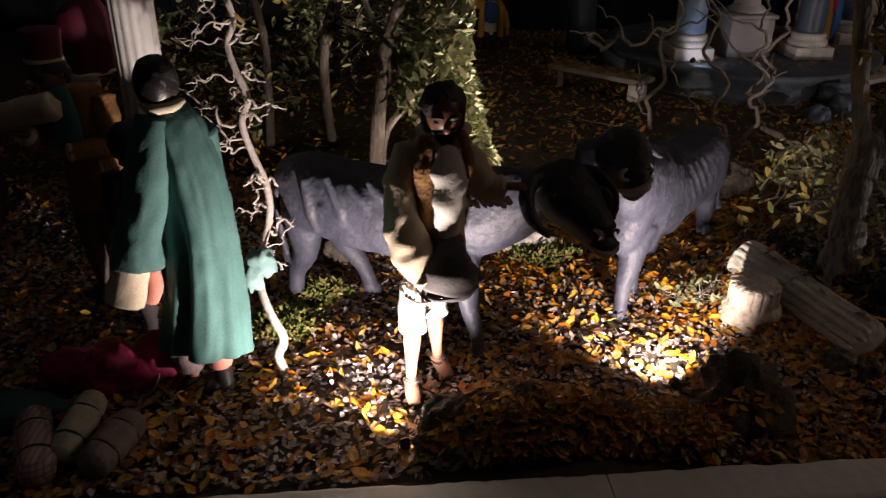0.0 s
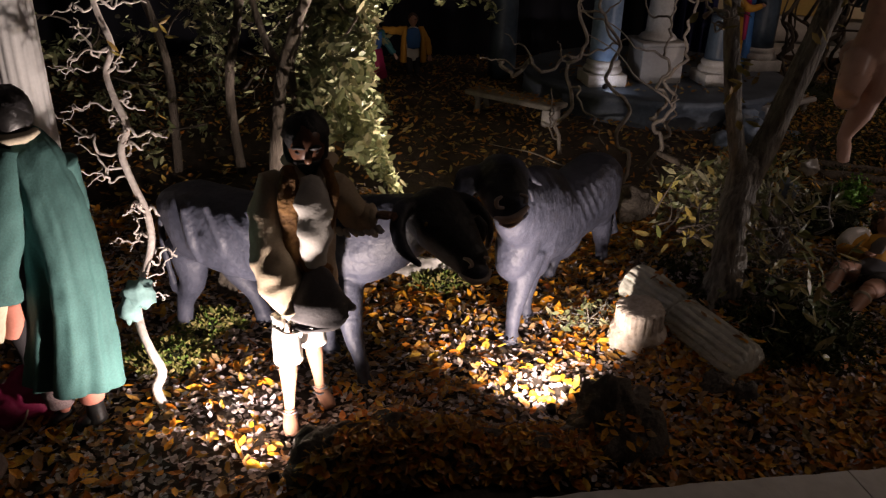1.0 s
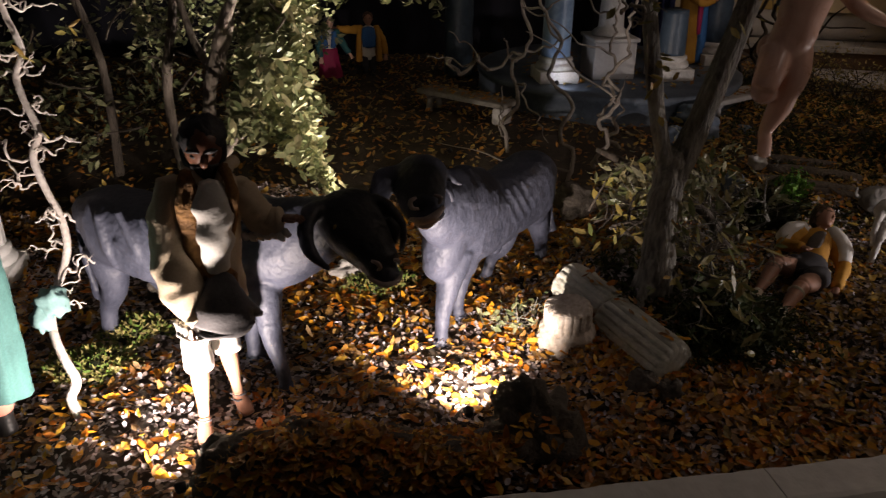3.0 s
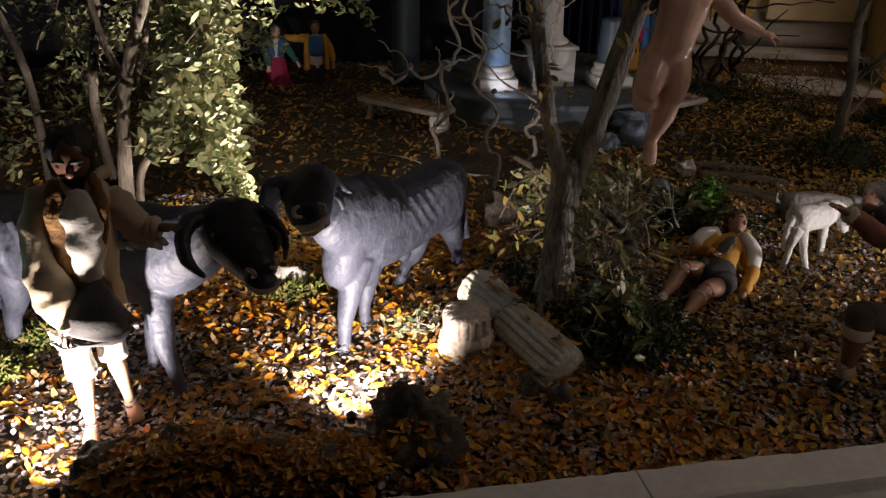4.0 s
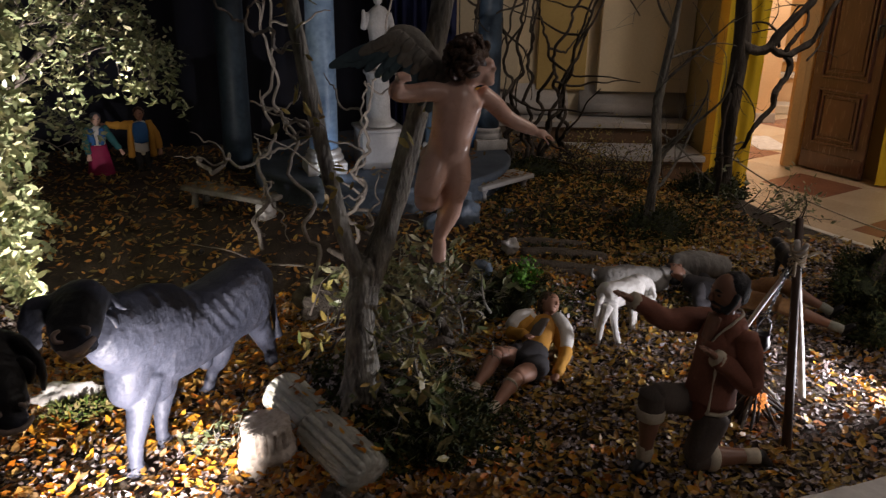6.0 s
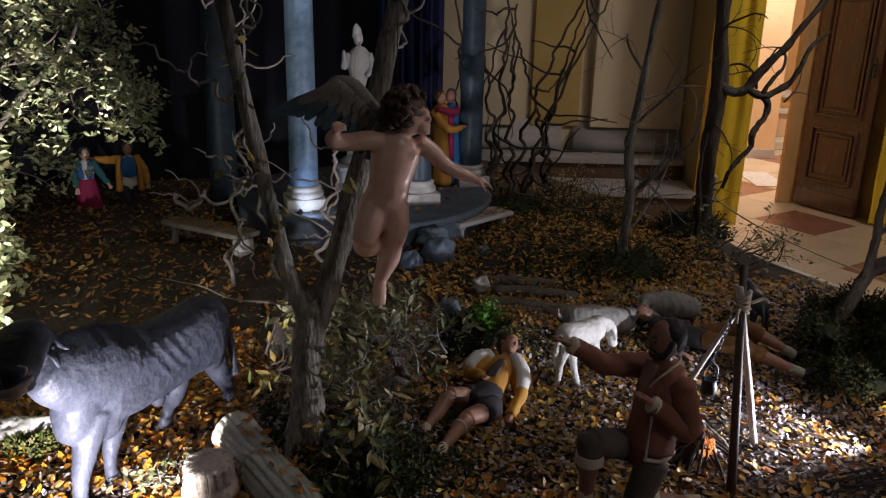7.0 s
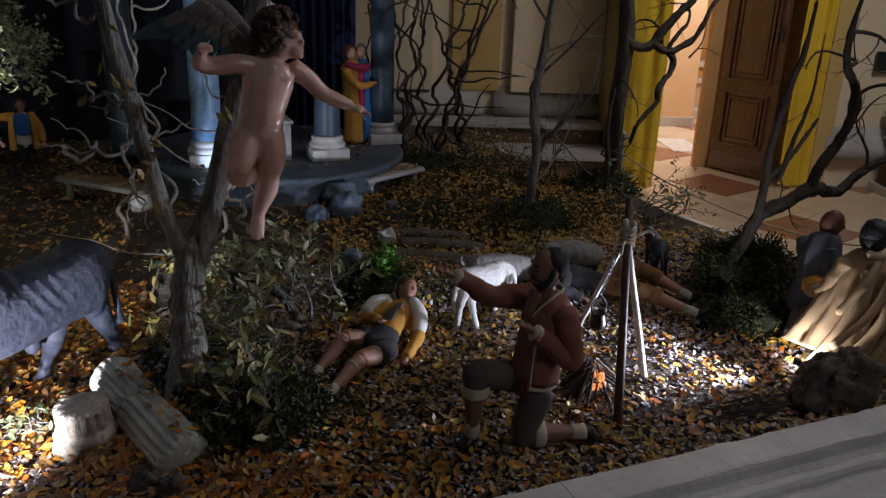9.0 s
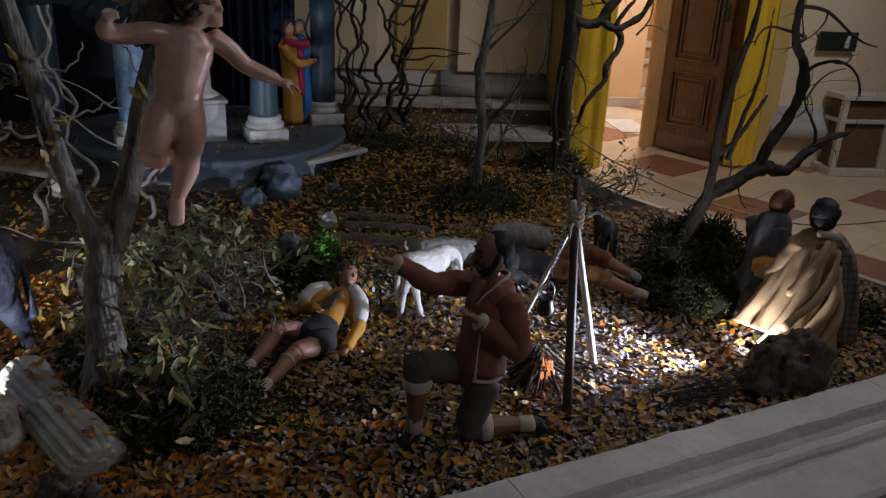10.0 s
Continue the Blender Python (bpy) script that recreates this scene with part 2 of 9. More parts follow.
M = dict(
    soil=mat("soil", (0.072, 0.052, 0.036), (0.028, 0.020, 0.014), 14, 0.95, 0.8, 90),
    litter=leafmat("fallen_leaves", [(0.22, 0.10, 0.03), (0.55, 0.21, 0.012), (0.62, 0.29, 0.02), (0.42, 0.135, 0.008), (0.66, 0.39, 0.05), (0.44, 0.25, 0.07),
                                     (0.52, 0.15, 0.008), (0.40, 0.25, 0.12), (0.30, 0.15, 0.03), (0.60, 0.27, 0.015), (0.20, 0.10, 0.025)], 0.5),
    yellowlitter=leafmat("ochre_leaves", [(0.40, 0.26, 0.04), (0.48, 0.31, 0.05), (0.30, 0.20, 0.045), (0.34, 0.19, 0.025), (0.24, 0.17, 0.05), (0.42, 0.30, 0.09), (0.18, 0.12, 0.04), (0.44, 0.24, 0.03)], 0.55),
    chips=leafmat("bark_chips", [(0.40, 0.34, 0.33), (0.22, 0.165, 0.15), (0.55, 0.49, 0.50), (0.19, 0.14, 0.12), (0.30, 0.22, 0.165), (0.46, 0.41, 0.41)], 0.6),
    darklitter=leafmat("far_leaves", [(0.30, 0.12, 0.015), (0.36, 0.165, 0.02), (0.20, 0.11, 0.03), (0.30, 0.12, 0.018), (0.14, 0.09, 0.03), (0.40, 0.26, 0.05), (0.22, 0.17, 0.06)], 0.6),
    paleolive=leafmat("pale_olive_leaves", [(0.27, 0.26, 0.14), (0.20, 0.21, 0.10), (0.35, 0.33, 0.20), (0.13, 0.155, 0.06), (0.25, 0.21, 0.10)], 0.34),
    farorange=leafmat("far_orange_leaves", [(0.46, 0.22, 0.025), (0.52, 0.30, 0.04), (0.34, 0.17, 0.03), (0.40, 0.30, 0.07), (0.26, 0.13, 0.03)], 0.6),
    oliveleaf=leafmat("olive_leaves", [(0.28, 0.24, 0.08), (0.20, 0.20, 0.06), (0.36, 0.31, 0.13), (0.12, 0.14, 0.04), (0.26, 0.19, 0.06)], 0.42),
    boxleaf=leafmat("evergreen_leaves", [(0.19, 0.21, 0.105), (0.25, 0.255, 0.135), (0.14, 0.165, 0.075), (0.30, 0.275, 0.15), (0.21, 0.22, 0.11), (0.10, 0.125, 0.055)], 0.42),
    broadleaf=leafmat("dark_leaves", [(0.07, 0.11, 0.03), (0.10, 0.15, 0.045), (0.05, 0.09, 0.025), (0.16, 0.19, 0.08), (0.20, 0.20, 0.10)], 0.45),
    dryleaf=leafmat("dry_leaves", [(0.36, 0.28, 0.07), (0.28, 0.24, 0.06), (0.42, 0.31, 0.08), (0.19, 0.17, 0.05), (0.32, 0.20, 0.05)], 0.5),
    sprout=leafmat("bright_sprout", [(0.10, 0.28, 0.025), (0.16, 0.38, 0.04), (0.06, 0.18, 0.02)], 0.5),
    moss=leafmat("moss_tufts", [(0.03, 0.045, 0.008), (0.05, 0.06, 0.012), (0.022, 0.03, 0.007), (0.09, 0.08, 0.02)], 0.9),
    lightmoss=leafmat("yellow_moss", [(0.20, 0.20, 0.05), (0.26, 0.24, 0.07), (0.12, 0.15, 0.03), (0.09, 0.16, 0.02), (0.30, 0.24, 0.10)], 0.8),
    mossbase=mat("moss_base", (0.026, 0.032, 0.008), (0.009, 0.012, 0.004), 30, 0.95, 1.0, 160),
    bark=mat("grey_bark", (0.33, 0.31, 0.26), (0.05, 0.043, 0.036), 26, 0.85, 1.0, 110, stretch=(1, 1, 0.3), depth=0.02),
    shrubbark=mat("brown_grey_bark", (0.17, 0.14, 0.11), (0.07, 0.056, 0.042), 18, 0.85, 1.0, 110, stretch=(1, 1, 0.3), depth=0.02),
    darkbark=mat("dark_bark", (0.11, 0.088, 0.066), (0.036, 0.028, 0.022), 20, 0.85, 1.0, 110, stretch=(1, 1, 0.35), depth=0.02),
    pale=mat("pale_twig", (0.72, 0.68, 0.64), (0.44, 0.38, 0.34), 22, 0.7, 0.6, 120),
    greytwig=mat("grey_twig", (0.30, 0.265, 0.23), (0.13, 0.11, 0.09), 22, 0.75, 0.6, 120),
    rock=mat("rough_rock", (0.15, 0.127, 0.10), (0.055, 0.045, 0.036), 12, 0.9, 1.0, 70, depth=0.02),
    bluerock=mat("blue_stone", (0.16, 0.21, 0.27), (0.07, 0.095, 0.13), 8, 0.45, 0.3, 60),
    whitestone=mat("white_stone", (0.62, 0.60, 0.57), (0.40, 0.38, 0.35), 16, 0.75, 0.5, 110),
    fluted=mat("weathered_plaster", (0.60, 0.59, 0.515), (0.36, 0.36, 0.30), 12, 0.8, 0.5, 90),
    columnwhite=mat("white_gesso", (0.80, 0.80, 0.79), (0.66, 0.66, 0.65), 10, 0.7, 0.3, 90),
    marble=mat("blue_marbling", (0.30, 0.43, 0.58), (0.11, 0.19, 0.31), 9, 0.4, 0.15, 40, mix=0.5),
    darkmarble=mat("slate_marbling", (0.075, 0.115, 0.16), (0.03, 0.05, 0.075), 9, 0.45, 0.15, 40),
    podium=mat("grey_blue_podium", (0.10, 0.125, 0.16), (0.036, 0.05, 0.066), 7, 0.6, 0.3, 60),
    dog=mat("dog_paint", (0.05, 0.052, 0.062), (0.03, 0.031, 0.038), 10, 0.5, 0.4, 190),
    ox=mat("ox_paint", (0.074, 0.080, 0.112), (0.034, 0.039, 0.060), 16, 0.55, 0.75, 120, depth=0.0055, spec=0.4),
    skin=mat("glossy_flesh", (0.78, 0.51, 0.40), (0.66, 0.39, 0.29), 9, 0.30, 0.12, 50, spec=0.5, coat=0.35),
    dullskin=mat("matt_flesh", (0.42, 0.22, 0.145), (0.31, 0.155, 0.10), 10, 0.5, 0.15, 60),
    tanskin=mat("tanned_flesh", (0.27, 0.135, 0.085), (0.19, 0.09, 0.055), 10, 0.45, 0.15, 60),
    darkskin=mat("dark_flesh", (0.17, 0.07, 0.04), (0.10, 0.04, 0.022), 10, 0.4, 0.15, 60),
    hair=mat("black_hair", (0.02, 0.018, 0.02), (0.009, 0.008, 0.01), 20, 0.6, 0.7, 120),
    brownhair=mat("brown_hair", (0.085, 0.04, 0.02), (0.03, 0.015, 0.008), 25, 0.4, 1.0, 110, depth=0.02),
    green=mat("green_felt", (0.055, 0.17, 0.16), (0.025, 0.09, 0.086), 7, 0.85, 0.35, 240, depth=0.004),
    cream=mat("cream_linen", (0.62, 0.55, 0.42), (0.44, 0.37, 0.27), 9, 0.8, 0.4, 200, depth=0.004),
    cloak=mat("tan_cloak", (0.47, 0.32, 0.17), (0.34, 0.22, 0.11), 9, 0.8, 0.4, 200, depth=0.004),
    white=mat("white_linen", (0.74, 0.72, 0.68), (0.58, 0.55, 0.5), 9, 0.8, 0.4, 200, depth=0.004),
    tan=mat("tan_coat", (0.62, 0.51, 0.37), (0.48, 0.38, 0.26), 9, 0.8, 0.4, 200, depth=0.004),
    ochre=mat("ochre_cloth", (0.56, 0.28, 0.03), (0.38, 0.17, 0.018), 9, 0.75, 0.4, 180, depth=0.004),
    rustvest=mat("worn_brown_vest", (0.30, 0.15, 0.045), (0.14, 0.06, 0.02), 14, 0.85, 0.6, 120, depth=0.008),
    rust=mat("rust_jacket", (0.27, 0.10, 0.06), (0.165, 0.058, 0.035), 10, 0.8, 0.4, 180, depth=0.004),
    brown=mat("brown_breeches", (0.135, 0.108, 0.09), (0.075, 0.06, 0.05), 10, 0.85, 0.4, 180, depth=0.004),
    dark=mat("charcoal_felt", (0.04, 0.036, 0.04), (0.02, 0.018, 0.02), 10, 0.8, 0.4, 180, depth=0.004),
    passagewall=mat("cream_passage_wall", (0.68, 0.49, 0.30), (0.58, 0.40, 0.23), 3, 0.75, 0.15, 60),
    gilt=mat("worn_gilding", (0.75, 0.45, 0.14), (0.45, 0.24, 0.06), 20, 0.4, 0.5, 90, metal=0.6),
    hatfelt=mat("grey_felt", (0.115, 0.108, 0.112), (0.06, 0.056, 0.06), 9, 0.8, 0.5, 160, depth=0.005),
    brownvest=mat("patched_brown_vest", (0.34, 0.17, 0.05), (0.10, 0.04, 0.014), 22, 0.85, 0.7, 110, depth=0.01),
    oldplaster=mat("stained_plaster", (0.66, 0.58, 0.50), (0.34, 0.28, 0.22), 20, 0.85, 0.8, 80, depth=0.014),
    crimson=mat("crimson_cloth", (0.40, 0.02, 0.10), (0.26, 0.01, 0.06), 8, 0.7, 0.4, 180, depth=0.004),
    # crimson darkened for the dim left side: fez and pedestal cloth
    wine=mat("dimmed_crimson_cloth", (0.13, 0.008, 0.03), (0.08, 0.005, 0.018), 8, 0.7, 0.4, 180, depth=0.004),
    salmon=mat("salmon_stocking", (0.62, 0.23, 0.17), (0.5, 0.17, 0.12), 8, 0.8, 0.3, 180, depth=0.004),
    blue=mat("blue_cloth", (0.03, 0.16, 0.42), (0.02, 0.09, 0.26), 8, 0.7, 0.4, 180, depth=0.004),
    drapeblue=mat("deep_blue_drape", (0.006, 0.012, 0.075), (0.004, 0.007, 0.036), 6, 0.8, 0.3, 140),
    teal=mat("teal_cloth", (0.03, 0.16, 0.17), (0.02, 0.10, 0.11), 8, 0.8, 0.4, 180, depth=0.004),
    paleteal=mat("pale_teal_cloth", (0.24, 0.42, 0.41), (0.15, 0.30, 0.30), 8, 0.8, 0.4, 180, depth=0.004),
    greycloth=mat("grey_shawl", (0.12, 0.13, 0.155), (0.07, 0.075, 0.09), 8, 0.8, 0.4, 180, depth=0.004),
    wool=mat("white_fleece", (0.76, 0.74, 0.70), (0.54, 0.51, 0.47), 25, 0.8, 0.9, 70, depth=0.012),
    greywool=mat("grey_fleece", (0.30, 0.285, 0.26), (0.16, 0.15, 0.135), 25, 0.85, 1.0, 60, stretch=(1, 1, 0.3), depth=0.015),
    leather=mat("black_leather", (0.018, 0.017, 0.017), (0.01, 0.009, 0.009), 12, 0.4, 0.3, 90),
    iron=mat("sooty_iron", (0.10, 0.10, 0.105), (0.05, 0.05, 0.05), 20, 0.4, 0.3, 90, metal=0.8),
    pole=mat("brown_pole", (0.085, 0.045, 0.025), (0.04, 0.02, 0.012), 14, 0.6, 0.5, 90, stretch=(1, 1, 0.2)),
    palepole=mat("pale_pole", (0.72, 0.69, 0.64), (0.5, 0.46, 0.41), 14, 0.6, 0.4, 90, stretch=(1, 1, 0.2)),
    rope=mat("hemp_cord", (0.52, 0.44, 0.32), (0.32, 0.25, 0.17), 40, 0.9, 0.8, 200, depth=0.004),
    parapet=mat("painted_stone", (0.78, 0.765, 0.73), (0.60, 0.585, 0.55), 5, 0.6, 0.5, 45, depth=0.010),
    navewall=mat("nave_plaster", (0.60, 0.61, 0.63), (0.52, 0.53, 0.55), 3, 0.8, 0.15, 60),
    plaster=mat("cream_plaster", (0.74, 0.64, 0.45), (0.64, 0.54, 0.37), 3, 0.8, 0.15, 60),
    yellowplaster=mat("ochre_plaster", (0.58, 0.42, 0.15), (0.49, 0.34, 0.11), 3, 0.8, 0.15, 60),
    greystone=mat("grey_base_stone", (0.46, 0.44, 0.42), (0.34, 0.325, 0.31), 5, 0.55, 0.2, 60),
    benchstone=mat("mossy_stone", (0.24, 0.22, 0.19), (0.12, 0.11, 0.085), 9, 0.8, 0.4, 70),
    riser=mat("brown_riser", (0.16, 0.095, 0.05), (0.10, 0.055, 0.03), 6, 0.6, 0.2, 60),
    tile=mat("beige_marble_tile", (0.58, 0.47, 0.33), (0.48, 0.37, 0.25), 4, 0.22, 0.05, 50, vary=0.10),
    redtile=mat("red_marble_tile", (0.33, 0.16, 0.10), (0.24, 0.11, 0.07), 5, 0.22, 0.05, 50, vary=0.12),
    grout=mat("floor_grout", (0.30, 0.25, 0.19), (0.2, 0.17, 0.13), 5, 0.8, 0.1, 50),
    wood=mat("brown_varnish", (0.098, 0.043, 0.026), (0.06, 0.026, 0.016), 7, 0.25, 0.2, 90, stretch=(1, 1, 0.12), coat=0.5),
    jamb=mat("orange_jamb", (0.56, 0.34, 0.13), (0.45, 0.26, 0.09), 4, 0.6, 0.1, 60),
    satin=mat("yellow_satin", (0.80, 0.56, 0.03), (0.70, 0.46, 0.02), 5, 0.36, 0.2, 150, depth=0.004),
    whitepaint=mat("white_paint", (0.62, 0.58, 0.50), (0.5, 0.46, 0.39), 6, 0.5, 0.15, 70),
    lip=mat("ox_muzzle", (0.40, 0.32, 0.28), (0.24, 0.19, 0.165), 12, 0.4, 0.2, 90),
    eye=mat("amber_eye", (0.30, 0.20, 0.04), (0.2, 0.12, 0.02), 8, 0.08, 0.0, 50, coat=0.8),
    rattan=mat("brown_panel", (0.17, 0.10, 0.05), (0.11, 0.06, 0.03), 30, 0.7, 0.4, 120),
    black=mat("black_cloth", (0.008, 0.009, 0.018), (0.004, 0.004, 0.008), 6, 0.95, 0.2, 60),
    feather=mat("grey_feathers", (0.27, 0.25, 0.21), (0.16, 0.15, 0.125), 20, 0.6, 0.7, 90),
    bluefeather=mat("blue_feathers", (0.085, 0.145, 0.17), (0.05, 0.085, 0.105), 20, 0.6, 0.7, 90),
    blanket=mat("pink_blanket", (0.30, 0.23, 0.23), (0.18, 0.12, 0.125), 60, 0.9, 0.6, 240, depth=0.004),
    paleblanket=mat("pale_blanket", (0.46, 0.46, 0.38), (0.30, 0.31, 0.25), 50, 0.9, 0.6, 240, depth=0.004),
    greyblanket=mat("grey_blanket", (0.23, 0.19, 0.175), (0.12, 0.10, 0.092), 60, 0.9, 0.6, 240, depth=0.004),
    signblack=mat("dark_sign", (0.02, 0.03, 0.025), (0.015, 0.02, 0.018), 10, 0.4, 0.0, 50),
    charcoal=mat("charcoal_sticks", (0.06, 0.05, 0.045), (0.02, 0.016, 0.014), 30, 0.9, 0.8, 120),
)
ember = bpy.data.materials.new("glowing_embers")
ember.use_nodes = True
_nt = ember.node_tree
_no = _nt.nodes.new("ShaderNodeTexNoise")
_no.inputs["Scale"].default_value = 110
_rp = _nt.nodes.new("ShaderNodeValToRGB")
_rp.color_ramp.elements[0].position, _rp.color_ramp.elements[1].position = 0.42, 0.66
_rp.color_ramp.elements[0].color, _rp.color_ramp.elements[1].color = (0.02, 0.001, 0.0, 1), (1.0, 0.38, 0.09, 1)
_nt.links.new(_no.outputs["Fac"], _rp.inputs["Fac"])
_nt.links.new(_rp.outputs["Color"], _nt.nodes["Principled BSDF"].inputs["Emission Color"])
_nt.nodes["Principled BSDF"].inputs["Emission Strength"].default_value = 2.2
_nt.nodes["Principled BSDF"].inputs["Base Color"].default_value = (0.1, 0.01, 0.0, 1)
M["ember"] = ember


def plaidmat(name, ground, line, step):
    """Checked cloth: thin lines both ways over a soft ground."""
    m = mat(name, ground, tuple(v * 0.75 for v in ground), 9, 0.85, 0.4, 200, depth=0.004)
    nt = m.node_tree
    bs = nt.nodes["Principled BSDF"]
    tc = nt.nodes.new("ShaderNodeTexCoord")
    out = bs.inputs["Base Color"].links[0].from_socket
    for axis in ("X", "Z"):
        wv = nt.nodes.new("ShaderNodeTexWave")
        wv.bands_direction = axis
        wv.inputs["Scale"].default_value, wv.inputs["Distortion"].default_value, wv.inputs["Detail Scale"].default_value = 0.314 / step, 0.6, 2.0
        nt.links.new(tc.outputs["Object"], wv.inputs["Vector"])
        rp = nt.nodes.new("ShaderNodeMapRange")
        rp.inputs["From Min"].default_value, rp.inputs["From Max"].default_value, rp.inputs["To Max"].default_value = 0.62, 0.85, 0.6
        nt.links.new(wv.outputs["Fac"], rp.inputs["Value"])
        mx = nt.nodes.new("ShaderNodeMix")
        mx.data_type = "RGBA"
        mx.inputs["B"].default_value = (*line, 1)
        nt.links.new(out, mx.inputs["A"])
        nt.links.new(rp.outputs["Result"], mx.inputs["Factor"])
        out = mx.outputs["Result"]
    nt.links.new(out, bs.inputs["Base Color"])
    M[name] = m


plaidmat("plaid", (0.34, 0.29, 0.23), (0.10, 0.085, 0.075), 0.022)
plaidmat("pinkcheck", (0.44, 0.33, 0.32), (0.17, 0.10, 0.11), 0.011)


def oxmat(name, c, r):
    """Grey ox paint that turns glossy black over the head: a painted zone about c."""
    m = M["ox"].copy()
    m.name = name
    nt = m.node_tree
    bs = nt.nodes["Principled BSDF"]
    tc = nt.nodes.new("ShaderNodeTexCoord")
    ds = nt.nodes.new("ShaderNodeVectorMath")
    ds.operation = "DISTANCE"
    ds.inputs[1].default_value = c
    nt.links.new(tc.outputs["Object"], ds.inputs[0])
    no = nt.nodes.new("ShaderNodeTexNoise")
    no.inputs["Scale"].default_value = 22
    nt.links.new(tc.outputs["Object"], no.inputs["Vector"])
    ad = nt.nodes.new("ShaderNodeMath")
    ad.operation = "MULTIPLY_ADD"
    ad.inputs[1].default_value = 0.05
    nt.links.new(no.outputs["Fac"], ad.inputs[0])
    nt.links.new(ds.outputs["Value"], ad.inputs[2])
    mr = nt.nodes.new("ShaderNodeMapRange")
    mr.inputs["From Min"].default_value, mr.inputs["From Max"].default_value = r, r + 0.03
    nt.links.new(ad.outputs["Value"], mr.inputs["Value"])
    mx = nt.nodes.new("ShaderNodeMix")
    mx.data_type = "RGBA"
    mx.inputs["A"].default_value = (0.008, 0.008, 0.009, 1)
    nt.links.new(mr.outputs["Result"], mx.inputs["Factor"])
    old = bs.inputs["Base Color"].links[0].from_socket
    nt.links.new(old, mx.inputs["B"])
    nt.links.new(mx.outputs["Result"], bs.inputs["Base Color"])
    M[name] = m
    return name


# ---- mesh tools ----
def V(*a):
    return Vector(a)


def obj(name, bm, mats, parent=None, label="", smooth=True, origin=None, m=None):
    """Links a bmesh as one mesh object; its origin goes to the given place or to the middle of its foot."""
    me = bpy.data.meshes.new(name)
    if smooth:
        for f in bm.faces:
            f.smooth = True
    if origin is None and parent is None and m is None:
        xs, ys, zs = [[v.co[k] for v in bm.verts] for k in range(3)]
        origin = V((min(xs) + max(xs)) / 2, (min(ys) + max(ys)) / 2, min(zs))
    if origin is not None:
        bmesh.ops.translate(bm, verts=bm.verts, vec=-Vector(origin))
    bm.to_mesh(me)
    bm.free()
    for k in (mats if isinstance(mats, (list, tuple)) else [mats]):
        me.materials.append(M[k])
    ob = new(name, me)
    if origin is not None:
        ob.location = origin
    if m is not None:
        ob.matrix_world = m
    if parent is not None:
        ob.parent = parent
        if origin is not None:
            bpy.context.view_layer.update()
            ob.matrix_parent_inverse = parent.matrix_world.inverted()
    if label:
        ob["label"] = label
    return ob


def part(name, bm, material, parent, label="", smooth=True):
    """A mesh given in the coordinates of its thing."""
    return obj(name, bm, material, parent, label, smooth)


def thing(name, m, label, category, group="", kind=""):
    e = new(name)
    e.matrix_world = m
    e.empty_display_size = 0.05
    return tagged(e, label, category, group, kind)


def spline(pts, k):
    """Catmull-Rom points through pts, k to each stretch."""
    pts = [Vector(p) for p in pts]
    if k < 2 or len(pts) < 3:
        return pts
    out = []
    for i in range(len(pts) - 1):
        a, b, c, d = pts[max(i - 1, 0)], pts[i], pts[i + 1], pts[min(i + 2, len(pts) - 1)]
        for j in range(k):
            t = j / k
            out.append(0.5 * (2 * b + (c - a) * t + (2 * a - 5 * b + 4 * c - d) * t * t + (3 * b - a - 3 * c + d) * t ** 3))
    return out + [pts[-1]]


def lerp_list(vals, n):
    vals = [(v, v) if not isinstance(v, tuple) else v for v in vals]
    out = []
    for i in range(n):
        f = i * (len(vals) - 1) / max(n - 1, 1)
        j = min(int(f), len(vals) - 2)
        g = f - j
        out.append(tuple(vals[j][q] * (1 - g) + vals[j + 1][q] * g for q in (0, 1)))
    return out


def tube(bm, pts, rad, n=10, mi=0, k=4, ref=None, cap=True, fold=None, smooth_cap=True):
    """A tapering body along pts. rad: radii along it, single or (across ref, other way). fold(angle, s) scales the radius."""
    if len(pts) == 2:
        a, b = Vector(pts[0]), Vector(pts[1])
        pts = [a + (b - a) * (i / max(2, len(rad) - 1)) for i in range(max(2, len(rad) - 1) + 1)]
    P = spline(pts, k)
    R = lerp_list(rad, len(P))
    rings, prev = [], None
    for i, p in enumerate(P):
        t = (P[min(i + 1, len(P) - 1)] - P[max(i - 1, 0)])
        t = t.normalized() if t.length > 1e-9 else V(0, 0, 1)
        base = Vector(ref) if ref is not None else (prev if prev is not None else (V(1, 0, 0) if abs(t.x) < 0.8 else V(0, 1, 0)))
        a = base - t * base.dot(t)
        if a.length < 1e-4:
            a = t.orthogonal()
        a.normalize()
        prev = a
        b = t.cross(a)
        s = i / (len(P) - 1)
        ring = []
        for j in range(n):
            an = 2 * math.pi * j / n
            g = fold(an, s) if fold else 1.0
            ring.append(bm.verts.new(p + a * (math.cos(an) * R[i][0] * g) + b * (math.sin(an) * R[i][1] * g)))
        rings.append(ring)
    for q, w in zip(rings, rings[1:]):
        for j in range(n):
            bm.faces.new((q[j], q[(j + 1) % n], w[(j + 1) % n], w[j])).material_index = mi
    if cap:
        for ring, flip, end, nxt in ((rings[0], True, P[0], P[1]), (rings[-1], False, P[-1], P[-2])):
            d = end - nxt
            r = min(R[0] if flip else R[-1])
            c = bm.verts.new(end + (d.normalized() * r * 0.5 if smooth_cap and d.length > 1e-9 else V(0, 0, 0)))
            for j in range(n):
                f = (c, ring[(j + 1) % n], ring[j]) if flip else (c, ring[j], ring[(j + 1) % n])
                bm.faces.new(f).material_index = mi
    bm.verts.index_update()
    return rings


